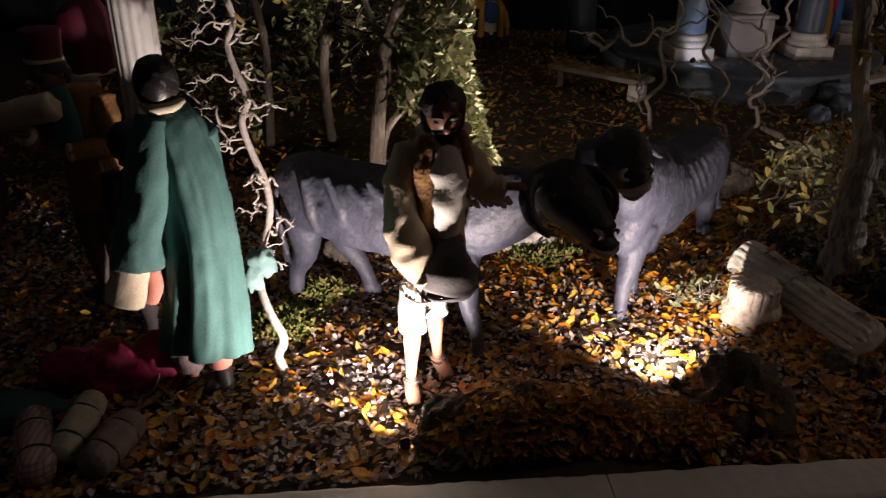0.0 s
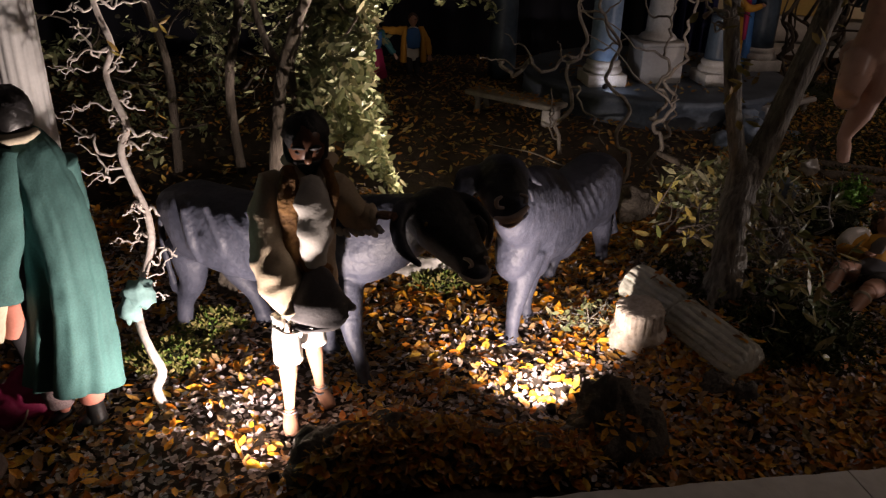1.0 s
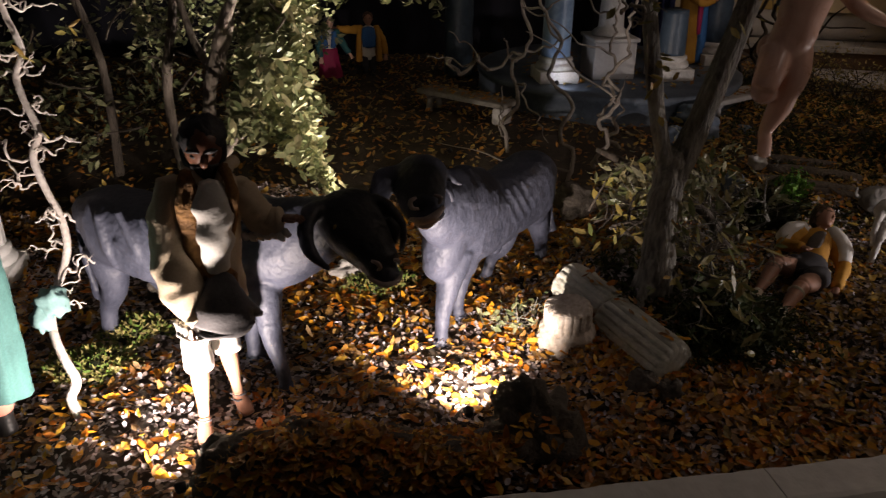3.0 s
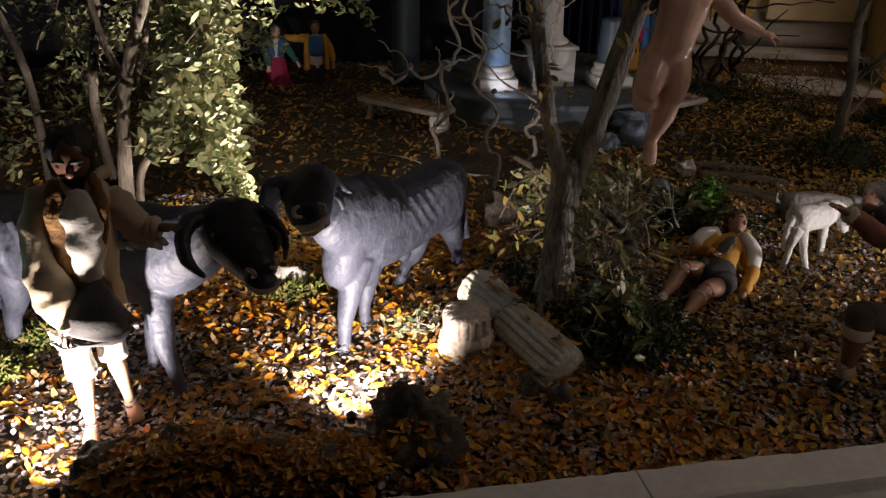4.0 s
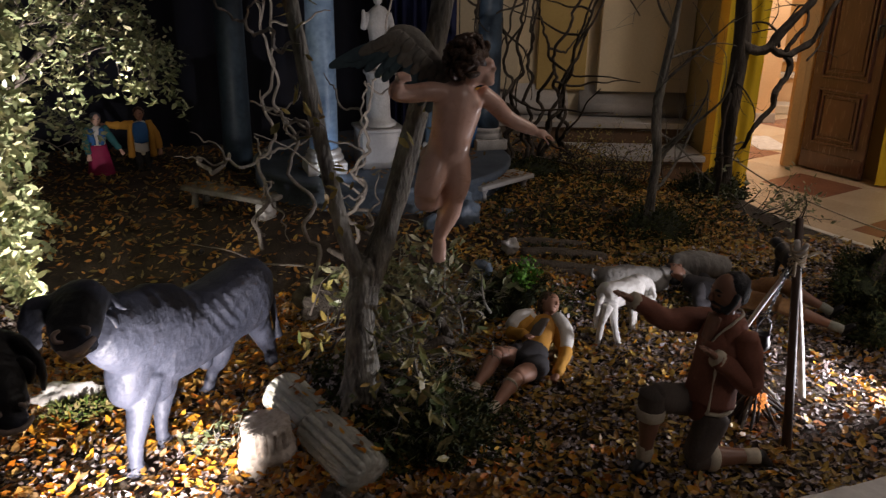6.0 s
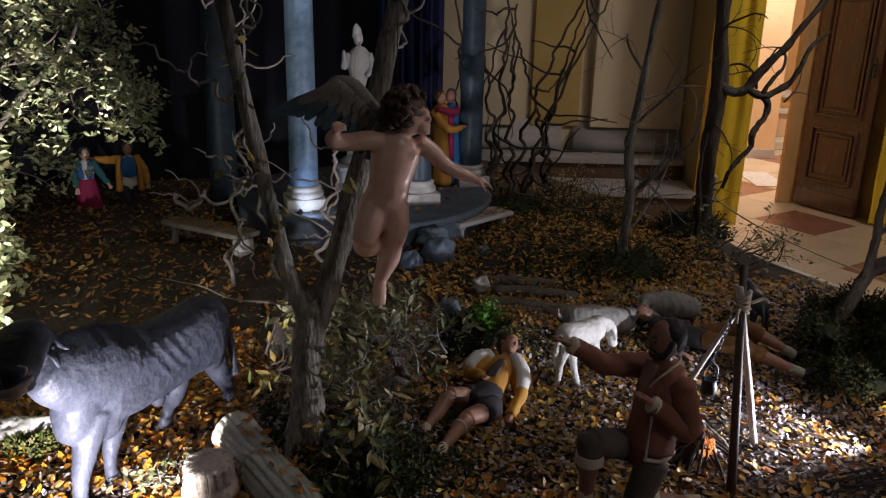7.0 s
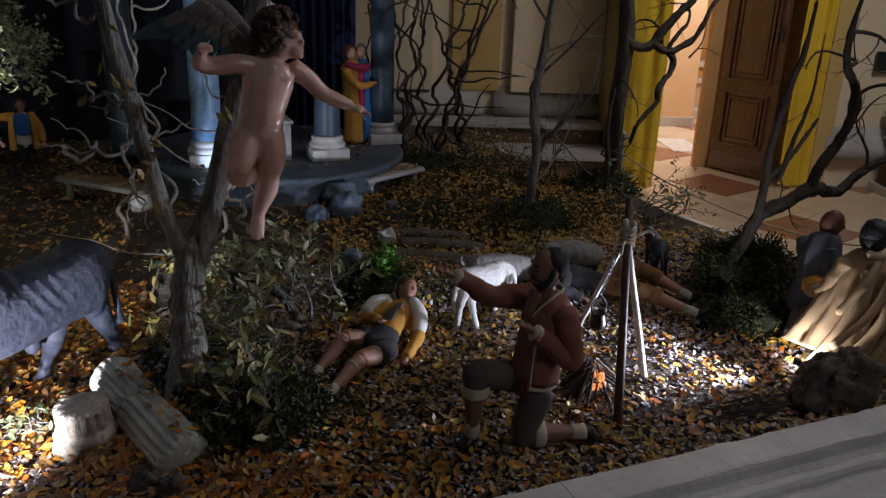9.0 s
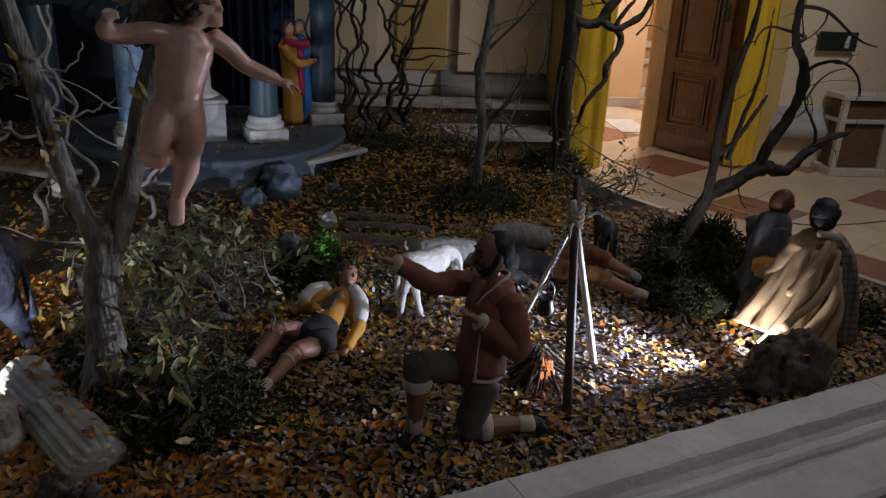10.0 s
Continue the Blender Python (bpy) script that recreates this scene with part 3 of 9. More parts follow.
def blob(bm, c, r, mi=0, rot=None, u=12, v=8, rough=0.0, freq=3.0, seed=0.0):
    """A rounded lump, wider or flatter along its three axes, with an uneven skin if wanted."""
    r = (r, r, r) if not isinstance(r, (tuple, list)) else r
    q = rot.to_3x3() if rot is not None else Matrix.Identity(3)
    c = Vector(c)
    def at(th, ph):
        d = V(math.sin(th) * math.cos(ph), math.sin(th) * math.sin(ph), math.cos(th))
        g = 1 + rough * noise.noise(d * freq + V(seed, seed * 1.7, 0)) + rough * 0.5 * noise.noise(d * freq * 2.7 + V(0, seed, seed))
        return bm.verts.new(c + q @ V(d.x * r[0] * g, d.y * r[1] * g, d.z * r[2] * g))
    top, bot = at(0, 0), at(math.pi, 0)
    rows = [[at(math.pi * i / v, 2 * math.pi * j / u) for j in range(u)] for i in range(1, v)]
    for j in range(u):
        bm.faces.new((top, rows[0][j], rows[0][(j + 1) % u])).material_index = mi
        bm.faces.new((bot, rows[-1][(j + 1) % u], rows[-1][j])).material_index = mi
    for a, b in zip(rows, rows[1:]):
        for j in range(u):
            bm.faces.new((a[j], b[j], b[(j + 1) % u], a[(j + 1) % u])).material_index = mi


def fused(bm, voxel=0.003, rounds=4):
    """Melts overlapping lumps into one carved body."""
    me = bpy.data.meshes.new("melt")
    bm.to_mesh(me)
    bm.free()
    ob = bpy.data.objects.new("melt", me)
    scene.collection.objects.link(ob)
    rm = ob.modifiers.new("merge", "REMESH")
    rm.mode, rm.voxel_size = "VOXEL", voxel
    sm = ob.modifiers.new("soften", "SMOOTH")
    sm.factor, sm.iterations = 0.5, rounds
    dg = bpy.context.evaluated_depsgraph_get()
    dg.update()
    res = bpy.data.meshes.new_from_object(ob.evaluated_get(dg))
    out = bmesh.new()
    out.from_mesh(res)
    bpy.data.objects.remove(ob)
    bpy.data.meshes.remove(res)
    bpy.data.meshes.remove(me)
    return out


def lathe(bm, profile, n=32, mi=0, c=(0, 0, 0), flutes=0, depth=0.0, span=None):
    """Turns a profile of (radius, height); flutes cut into the stretch of heights in span."""
    c = Vector(c)
    rings = []
    for r, z in profile:
        ring = []
        for j in range(n):
            an = 2 * math.pi * j / n
            g = r
            if flutes and span and span[0] <= z <= span[1]:
                g -= depth * max(0.0, math.sin(an * flutes)) ** 0.6
            ring.append(bm.verts.new(c + V(math.cos(an) * g, math.sin(an) * g, z)))
        rings.append(ring)
    for a, b in zip(rings, rings[1:]):
        for j in range(n):
            bm.faces.new((a[j], a[(j + 1) % n], b[(j + 1) % n], b[j])).material_index = mi
    for ring, flip in ((rings[0], True), (rings[-1], False)):
        bm.faces.new(list(reversed(ring)) if flip else ring).material_index = mi


def box(bm, size, m=None, mi=0, bevel=0.004, seg=2):
    """A block with eased edges; m places its centre."""
    b = bmesh.new()
    bmesh.ops.create_cube(b, size=1, matrix=Matrix.Diagonal((*size, 1)))
    if bevel:
        bmesh.ops.bevel(b, geom=list(b.edges), offset=min(bevel, min(size) * 0.45), segments=seg, affect="EDGES", profile=0.5)
    if m is not None:
        b.transform(m)
    add(bm, b, mi)


def add(bm, b, mi=0):
    vs = [bm.verts.new(v.co) for v in b.verts]
    b.verts.index_update()
    for f in b.faces:
        bm.faces.new([vs[v.index] for v in f.verts]).material_index = mi
    b.free()


def wobble(bm, amount, freq, seed=0.0, only=None):
    """Uneven relief along the normals, over all vertices or those of one material slot."""
    bm.normal_update()
    sel = bm.verts if only is None else {v for f in bm.faces if f.material_index in only for v in f.verts}
    for v in sel:
        v.co += v.normal * amount * (noise.noise(v.co * freq + V(seed, 0, seed)) + 0.5 * noise.noise(v.co * freq * 2.3 + V(0, seed, 7)))


def smoothstep(a, b, x):
    t = min(max((x - a) / (b - a), 0), 1)
    return t * t * (3 - 2 * t)


def drape(seed, amp=0.08, k=2.2, run=1.6, cuts=()):
    """Long uneven folds down a hanging cloth; cuts: (angle, width, depth, start) of deep pleats."""
    def fold(a, s):
        c = V(math.cos(a) * k, math.sin(a) * k, s * run + seed)
        g = 1 + amp * (0.35 + 0.65 * s) * (noise.noise(c) * 1.3 + 0.6 * noise.noise(c * 2.3))
        for at, w, d, s0 in cuts:
            da = (a - at + math.pi) % (2 * math.pi) - math.pi
            g -= d * math.exp(-(da / w) ** 2) * smoothstep(s0, s0 + 0.3, s)
        return g
    return fold


def rumple(seed, amp=0.10, turns=7.0):
    """Cross wrinkles of a sleeve or stocking."""
    return lambda a, s: 1 + amp * (noise.noise(V(math.cos(a) * 0.9, math.sin(a) * 0.9, s * turns + seed)) + 0.6 * noise.noise(V(math.cos(a) * 1.8, math.sin(a) * 1.8, s * turns * 2.1 + seed)))


def shell(bm, pts, rad, ref, mi, lo, hi, n=48, k=6, fold=None, thick=0.005):
    """A garment open along its front: a thick sheet round pts that leaves out the angles from lo to hi (degrees; 90 faces forward on a downward run)."""
    P = spline(pts, k)
    Rr = lerp_list(rad, len(P))
    a0, a1 = radians(hi), radians(lo + 360)
    grids = []
    for inner in (0, 1):
        grid = []
        for i, p in enumerate(P):
            t = (P[min(i + 1, len(P) - 1)] - P[max(i - 1, 0)]).normalized()
            a = (Vector(ref) - t * Vector(ref).dot(t)).normalized()
            b = t.cross(a)
            s = i / (len(P) - 1)
            row = []
            for j in range(n + 1):
                an = a0 + (a1 - a0) * j / n
                g = fold(an, s) if fold else 1.0
                row.append(bm.verts.new(p + a * (math.cos(an) * (Rr[i][0] * g - inner * thick)) + b * (math.sin(an) * (Rr[i][1] * g - inner * thick))))
            grid.append(row)
        grids.append(grid)
    o, q = grids
    for i in range(len(P) - 1):
        for j in range(n):
            bm.faces.new((o[i][j], o[i][j + 1], o[i + 1][j + 1], o[i + 1][j])).material_index = mi
            bm.faces.new((q[i + 1][j], q[i + 1][j + 1], q[i][j + 1], q[i][j])).material_index = mi
        for j in (0, n):
            bm.faces.new((o[i][j], o[i + 1][j], q[i + 1][j], q[i][j])).material_index = mi
    for i in (0, len(P) - 1):
        for j in range(n):
            bm.faces.new((o[i][j], o[i][j + 1], q[i][j + 1], q[i][j])).material_index = mi


HUMPS = [  # x, y, radius, height
    (1.16, 1.68, 0.30, 0.17), (1.84, 2.17, 0.17, 0.09), (3.10, 1.86, 0.20, 0.10), (2.62, 2.70, 0.22, 0.08), (0.33, 1.10, 0.28, 0.05),
    (0.1, 2.45, 0.35, 0.08), (2.35, 3.7, 0.30, 0.03), (3.30, 3.15, 0.22, 0.06), (1.30, 2.15, 0.25, 0.06)]


def gz(x, y):
    """Height of the stage's ground."""
    z = 0.125 * smoothstep(2.1, 3.25, y) * (1 - 0.75 * smoothstep(2.5, 3.3, x))
    for hx, hy, r, h in HUMPS:
        d = ((x - hx) ** 2 + (y - hy) ** 2) / (r * r)
        if d < 6:
            z += h * math.exp(-1.6 * d)
    return z + 0.008 * noise.noise(V(x * 5, y * 5, 0)) + 0.004 * noise.noise(V(x * 17, y * 17, 3))


def cloud(name, P, N, L, W, material, rng, curl=0.25, heading=None, parent=None, label=""):
    """Many leaves as one mesh: places, normals, lengths and widths as arrays."""
    n = len(P)
    N = N / np.linalg.norm(N, axis=1, keepdims=True)
    if heading is None:
        heading = rng.normal(size=(n, 3))
    A = heading - N * np.sum(heading * N, axis=1, keepdims=True)
    A /= np.linalg.norm(A, axis=1, keepdims=True) + 1e-9
    B = np.cross(N, A)
    cu = (rng.random(n) * 2 - 0.6) * curl
    L, W, cu = L[:, None], W[:, None], cu[:, None]
    # a leaf: foot, two side points low and high, tip; the sides cup up and the tip bends
    shape = ((0, 0, 0), (0.33, 0.5, 0.35), (0.33, -0.5, 0.35), (0.70, 0.38, 0.6), (0.70, -0.38, 0.6), (1.0, 0, 1.1), (0.5, 0, 0.1))
    verts = np.stack([P + A * (L * (a - 0.5)) + B * (W * b) + N * (L * cu * c) for a, b, c in shape], axis=1).reshape(-1, 3)
    base = np.arange(n) * 7
    tri = np.array([[0, 2, 6], [0, 6, 1], [1, 6, 3], [2, 4, 6], [6, 4, 3], [3, 4, 5]])
    F = (base[:, None, None] + tri[None]).reshape(-1, 3)
    me = bpy.data.meshes.new(name)
    me.from_pydata(verts.tolist(), [], F.tolist())
    for p in me.polygons:
        p.use_smooth = False
    me.materials.append(M[material])
    ob = new(name, me)
    if parent is not None:
        ob.parent = parent
        ob["kind"] = "stuff"
    if label:
        ob["label"] = label
    return ob


# ---- the stage ----
rng = np.random.default_rng(5)
RND = random.Random(11)


def build_ground():
    bm = bmesh.new()
    nx, ny = 190, 110
    x0, x1, y0, y1 = -2.6, 3.75, 1.0, 5.0
    grid = []
    for j in range(ny + 1):
        row = []
        for i in range(nx + 1):
            x, y = x0 + (x1 - x0) * i / nx, y0 + (y1 - y0) * j / ny
            lim = 3.80 - 0.178 * (y - 1.0)
            x = min(x, lim)
            row.append(bm.verts.new((x, y, gz(x, y) - 0.006)))
        grid.append(row)
    for a, b in zip(grid, grid[1:]):
        for i in range(nx):
            if (a[i].co - a[i + 1].co).length > 1e-5:
                bm.faces.new((a[i], a[i + 1], b[i + 1], b[i])) if (b[i].co - b[i + 1].co).length > 1e-5 else bm.faces.new((a[i], a[i + 1], b[i]))
    ob = obj("ground", bm, "soil", origin=(0.6, 3, 0))
    return tagged(ob, "dark soil of the raised stage strewn with leaves", "ground", kind="structure")


build_ground()


def stage_edge():
    """The painted board that ends the stage towards the church floor."""
    bm = bmesh.new()
    a, b = V(3.81, 1.0, 0), V(3.05, 5.25, 0)
    d = (b - a).normalized()
    m = Matrix.Translation((a + b) / 2 + V(0.0, 0, -0.195)) @ Matrix.Rotation(math.atan2(d.y, d.x), 4, "Z")
    box(bm, ((b - a).length, 0.035, 0.42), m, 0, 0.004)
    tagged(obj("trim", bm, "whitepaint"), "white painted board edging the stage", "edging", kind="structure")


stage_edge()


def parapet():
    """A moulded stone rail in blocks, with open joints, on a plain wall down to the church floor."""
    # depth behind (-) or before the back edge, height: flat cap, sloped face, bead, wide wash
    prof = [(0.0, -0.40), (0.0, 0.026), (-0.005, 0.034), (-0.012, 0.036), (-0.090, 0.037), (-0.098, 0.034), (-0.102, 0.026), (-0.108, 0.006), (-0.116, -0.006), (-0.119, -0.014),
            (-0.121, -0.009), (-0.126, -0.001), (-0.136, 0.002), (-0.147, -0.002), (-0.154, -0.011), (-0.158, -0.022), (-0.163, -0.027), (-0.172, -0.024), (-0.20, -0.034), (-0.270, -0.052), (-0.282, -0.062), (-0.285, -0.12), (-0.285, -0.40)]
    back = lambda x: 1.003 + 0.0155 * x
    base = new("wall_parapet")
    tagged(base, "moulded pale stone parapet before the stage", "parapet", kind="structure")
    joints = [-3.2, -1.95, -0.88, 0.385, 1.13, 1.86, 2.98, 4.2, 5.4]
    for i, (a, b) in enumerate(zip(joints, joints[1:])):
        bm = bmesh.new()
        n = 90
        rows = []
        for j in range(n + 1):
            x = a + 0.0015 + (b - a - 0.003) * j / n
            row = []
            for y, z in prof:
                w = 0.0026 * noise.noise(V(x * 9, y * 30, z * 30)) + 0.0018 * noise.noise(V(x * 40, y * 60, z * 60))
                row.append(bm.verts.new((x, back(x) + y + w, z + w)))
            rows.append(row)
        for p, q in zip(rows, rows[1:]):
            for k in range(len(prof) - 1):
                bm.faces.new((p[k], p[k + 1], q[k + 1], q[k]))
        bm.faces.new(rows[0])
        bm.faces.new(list(reversed(rows[-1])))
        bmesh.ops.recalc_face_normals(bm, faces=bm.faces)
        ob = part("block", bm, "parapet", base, smooth=False)


parapet()


def scatter(name, count, x0, x1, y0, y1, material, length, width, lift, tilt, label, dens=None):
    P, N = [], []
    while len(P) < count:
        x, y = rng.uniform(x0, x1), rng.uniform(y0, y1)
        if x > 3.77 - 0.178 * (y - 1.0):
            continue
        if dens and rng.random() > dens(x, y):
            continue
        z = gz(x, y)
        h = 0.02
        P.append((x, y, z + rng.random() * lift))
        N.append((-(gz(x + h, y) - z) / h, -(gz(x, y + h) - z) / h, 1.0))
    P, N = np.array(P), np.array(N)
    N = N / np.linalg.norm(N, axis=1, keepdims=True) + rng.normal(size=N.shape) * tilt
    L = length * rng.uniform(0.6, 1.25, len(P))
    W = L * width * rng.uniform(0.75, 1.2, len(P))
    ob = cloud(name, P, N, L, W, material, rng)
    return tagged(ob, label, "leaves", kind="stuff")


def patch(x, y, s=1.0, seed=0):
    return 0.5 + 0.9 * noise.noise(V(x * 2.6 * s, y * 2.6 * s, seed)) + 0.5 * noise.noise(V(x * 8 * s, y * 8 * s, seed + 5))


scatter("leaf_litter", 16800, -1.2, 3.7, 1.04, 2.5, "litter", 0.033, 0.48, 0.018, 0.34, "yellow and orange fallen leaves on the stage",
        lambda x, y: (0.25 + patch(x, y)) * (0.42 + 0.58 * smoothstep(-0.05, 0.5, x)) * (1 - 0.85 * smoothstep(1.1, 1.8, x)) * (0.12 + 0.88 * smoothstep(0.16, 0.34, math.hypot((x - 1.30) * 0.8, (y - 1.62)))) * (1 - 0.5 * smoothstep(0.55, 0.2, math.hypot((x - 0.22) * 0.7, y - 1.42))))
scatter("ochre_leaf_litter", 8000, 1.0, 3.75, 1.04, 2.55, "yellowlitter", 0.031, 0.44, 0.018, 0.36, "ochre and olive fallen leaves on the stage",
        lambda x, y: (0.3 + patch(x, y, 1.0, 2)) * smoothstep(1.0, 1.7, x) * (1 - 0.88 * smoothstep(0.50, 0.25, math.hypot((x - 2.48) * 0.85, (y - 1.42) * 1.4))))
scatter("bark_litter", 42000, -1.2, 3.7, 1.04, 2.5, "chips", 0.0175, 0.62, 0.014, 0.40, "grey-brown leaf scraps and bark chips on soil")
scatter("far_leaf_litter", 10500, -1.6, 3.3, 2.4, 4.6, "darklitter", 0.030, 0.46, 0.016, 0.35, "dull orange leaves on the far ground",
        lambda x, y: 0.35 + patch(x, y, 0.8, 3))
scatter("far_leaf_litter", 5200, 1.75, 3.3, 2.35, 3.9, "farorange", 0.029, 0.44, 0.016, 0.35, "orange and ochre leaves between moss on the far ground",
        lambda x, y: (0.25 + patch(x, y, 1.0, 12)) * (1 - smoothstep(3.3, 3.9, y)))
scatter("moss_carpet", 12000, 1.9, 3.3, 2.5, 4.0, "moss", 0.017, 0.4, 0.018, 0.9, "olive moss between the leaves of the far ground", lambda x, y: patch(x, y, 1.1, 9) - 0.15)
scatter("moss_carpet", 6500, 1.02, 1.56, 1.36, 2.0, "moss", 0.016, 0.4, 0.020, 0.9, "dark moss round the tree's foot", lambda x, y: (0.3 + patch(x, y, 1.5, 6)) * smoothstep(0.36, 0.2, math.hypot((x - 1.30) * 0.8, y - 1.62)))
scatter("moss_carpet", 5000, 1.75, 2.9, 2.05, 2.6, "moss", 0.015, 0.4, 0.018, 0.9, "olive moss between the logs and the sheep", lambda x, y: patch(x, y, 1.3, 4) - 0.1)


def stone(bm, c, r, seed, rough=0.5, u=22, v=14):
    blob(bm, c, r, 0, None, u, v, rough, 1.7, seed)


def rock(name, c, r, seed, material, label, rough=0.55, u=26, v=16, extra=()):
    bm = bmesh.new()
    stone(bm, c, r, seed, rough, u, v)
    for cc, rr, s in extra:
        stone(bm, cc, rr, s, rough, u, v)
    wobble(bm, min(r) * 0.10, 3.5 / max(r), seed)
    wobble(bm, min(r) * 0.09, 7 / max(r), seed + 3)
    wobble(bm, min(r) * 0.05, 14 / max(r), seed)
    return tagged(obj(name, bm, material), label, "rock")


rock("rock", (0.27, 1.12, 0.02), (0.21, 0.065, 0.125), 1.3, "rock", "dark rough rock mound under leaves hiding a floodlight", 0.42, 40, 22, (((0.13, 1.125, 0.03), (0.085, 0.055, 0.10), 4.0),))
rock("rock", (0.695, 1.165, 0.03), (0.105, 0.066, 0.112), 2.1, "rock", "dark boulder hiding a floodlight", 0.5)
rock("rock", (0.50, 1.125, 0.0), (0.15, 0.06, 0.082), 5.1, "rock", "low dark stone under orange leaves", 0.45)
rock("rock", (2.800, 1.150, 0.035), (0.130, 0.070, 0.115), 3.7, "rock", "grey boulder with moss beside the parapet", 0.42, 60, 40)
rock("rock", (0.395, 1.99, 0.02), (0.085, 0.04, 0.035), 6.2, "whitestone", "flat pale stone on the leafy ground", 0.5)
rock("rock", (1.005, 1.335, 0.015), (0.04, 0.035, 0.035), 7.7, "rock", "small grey stone by the fallen column", 0.5)
rock("rock", (1.06, 1.30, 0.015), (0.035, 0.03, 0.03), 8.8, "rock", "small grey stone by the fallen column", 0.5)
rock("rock", (1.875, 2.93, 0.13), (0.075, 0.06, 0.065), 9.1, "bluerock", "smooth blue-grey stone at the podium's foot", 0.25)
rock("rock", (1.735, 2.89, 0.11), (0.055, 0.05, 0.05), 9.9, "bluerock", "smooth blue-grey stone at the podium's foot", 0.25)
rock("rock", (1.875, 3.03, 0.16), (0.075, 0.05, 0.055), 10.9, "bluerock", "smooth blue-grey stone at the podium's foot", 0.25)
rock("rock", (2.10, 2.99, 0.09), (0.04, 0.035, 0.03), 11.9, "bluerock", "small blue-grey stone beside the bench", 0.25)
rock("rock", (1.765, 2.42, 0.075), (0.038, 0.035, 0.05), 12.9, "bluerock", "small upright blue-grey stone", 0.3)
rock("rock", (1.955, 2.60, 0.095), (0.035, 0.03, 0.03), 13.9, "whitestone", "small pale stone by the logs", 0.5)
rock("rock", (1.13, 2.27, 0.10), (0.075, 0.05, 0.06), 14.9, "rock", "pale brown stone behind the tree", 0.5)
rock("rock", (-0.16, 1.93, 0.02), (0.04, 0.03, 0.05), 15.9, "rock", "small grey stone by the shrub", 0.5)
# leaves lying on the front rocks
P = []
for cx, cy, rx, ry, h, n in ((0.27, 1.105, 0.22, 0.075, 0.115, 1300), (0.50, 1.11, 0.17, 0.075, 0.06, 900), (0.69, 1.15, 0.09, 0.065, 0.075, 90), (2.84, 1.145, 0.09, 0.06, 0.11, 60)):
    for _ in range(n):
        a, b = rng.uniform(-1, 1), rng.uniform(-1, 1)
        if a * a + b * b < 1:
            P.append((cx + a * rx, cy + b * ry, h * math.sqrt(max(0.02, 1 - a * a - b * b)) + 0.032))
P = np.array(P)
tagged(cloud("rock_leaves", P, np.array([[0, -0.2, 1.0]] * len(P)) + rng.normal(size=P.shape) * 0.35, rng.uniform(0.02, 0.036, len(P)), rng.uniform(0.01, 0.016, len(P)), "litter", rng),
       "orange leaves lying on the front rocks", "leaves", kind="stuff")


# ---- floodlights hidden on the ground ----
def floodlight(place, target):
    m = look(place, target)
    t = thing("floodlight", m @ Matrix.Scale(0.42, 4), "small black floodlight on the ground", "floodlight", "stage floodlights")
    bm = bmesh.new()
    b = bmesh.new()
    lathe(bm, [(0.010, 0.05), (0.018, 0.048), (0.024, 0.036), (0.026, 0.012), (0.0275, 0.008), (0.0275, 0.004), (0.025, 0.004), (0.022, 0.014), (0.010, 0.03)], 20)
    part("housing", bm, "leather", t)
    bm = bmesh.new()
    tube(bm, [(-0.03, 0, 0.02), (-0.031, -0.02, 0.03), (0, -0.036, 0.035), (0.031, -0.02, 0.03), (0.03, 0, 0.02)], [0.002] * 5, 6, 0, 3)
    part("bracket", bm, "leather", t)


floodlight((2.66, 3.62, 0.17), (2.3, 3.9, 0.5))
for a, b, *_ in SPOTS:
    back = (Vector(a) - Vector(b)).normalized()
    floodlight(Vector(a) + back * 0.006, b)


# ---- twigs and trees ----
def twig(bm, p, d, length, r, depth, curl, n=5, mi=0, ends=None, gravity=0.0, kids=2):
    """A branch that wanders by curl and bears smaller ones."""
    pts, p, d = [Vector(p)], Vector(p), Vector(d).normalized()
    steps = max(4, int(length / 0.022))
    ax = V(RND.uniform(-1, 1), RND.uniform(-1, 1), RND.uniform(-1, 1)).normalized()
    born = []
    for i in range(steps):
        if RND.random() < 0.3:
            ax = (ax + V(RND.uniform(-1, 1), RND.uniform(-1, 1), RND.uniform(-1, 1)) * 0.9).normalized()
        d = (Matrix.Rotation(curl * RND.uniform(0.4, 1.3), 3, ax) @ d + V(0, 0, gravity)).normalized()
        p = p + d * (length / steps)
        pts.append(p.copy())
        if i > 0:
            born.append((p.copy(), d.copy(), i / steps))
    tube(bm, pts, [r, r * 0.75, r * 0.55, r * 0.3], n, mi, 1)
    if ends is not None:
        ends.extend((q, e) for q, e, s in born if s > 0.35)
    if depth > 0:
        for _ in range(kids + (1 if RND.random() < 0.4 else 0)):
            q, e, s = RND.choice(born)
            side = e.orthogonal().normalized()
            side.rotate(Matrix.Rotation(RND.uniform(0, 6.28), 3, e))
            twig(bm, q, e * 0.6 + side * RND.uniform(0.5, 1.0), length * RND.uniform(0.4, 0.7), r * (1 - 0.6 * s) * 0.55, depth - 1, curl * 1.15, max(4, n - 1), mi, ends, gravity, kids)


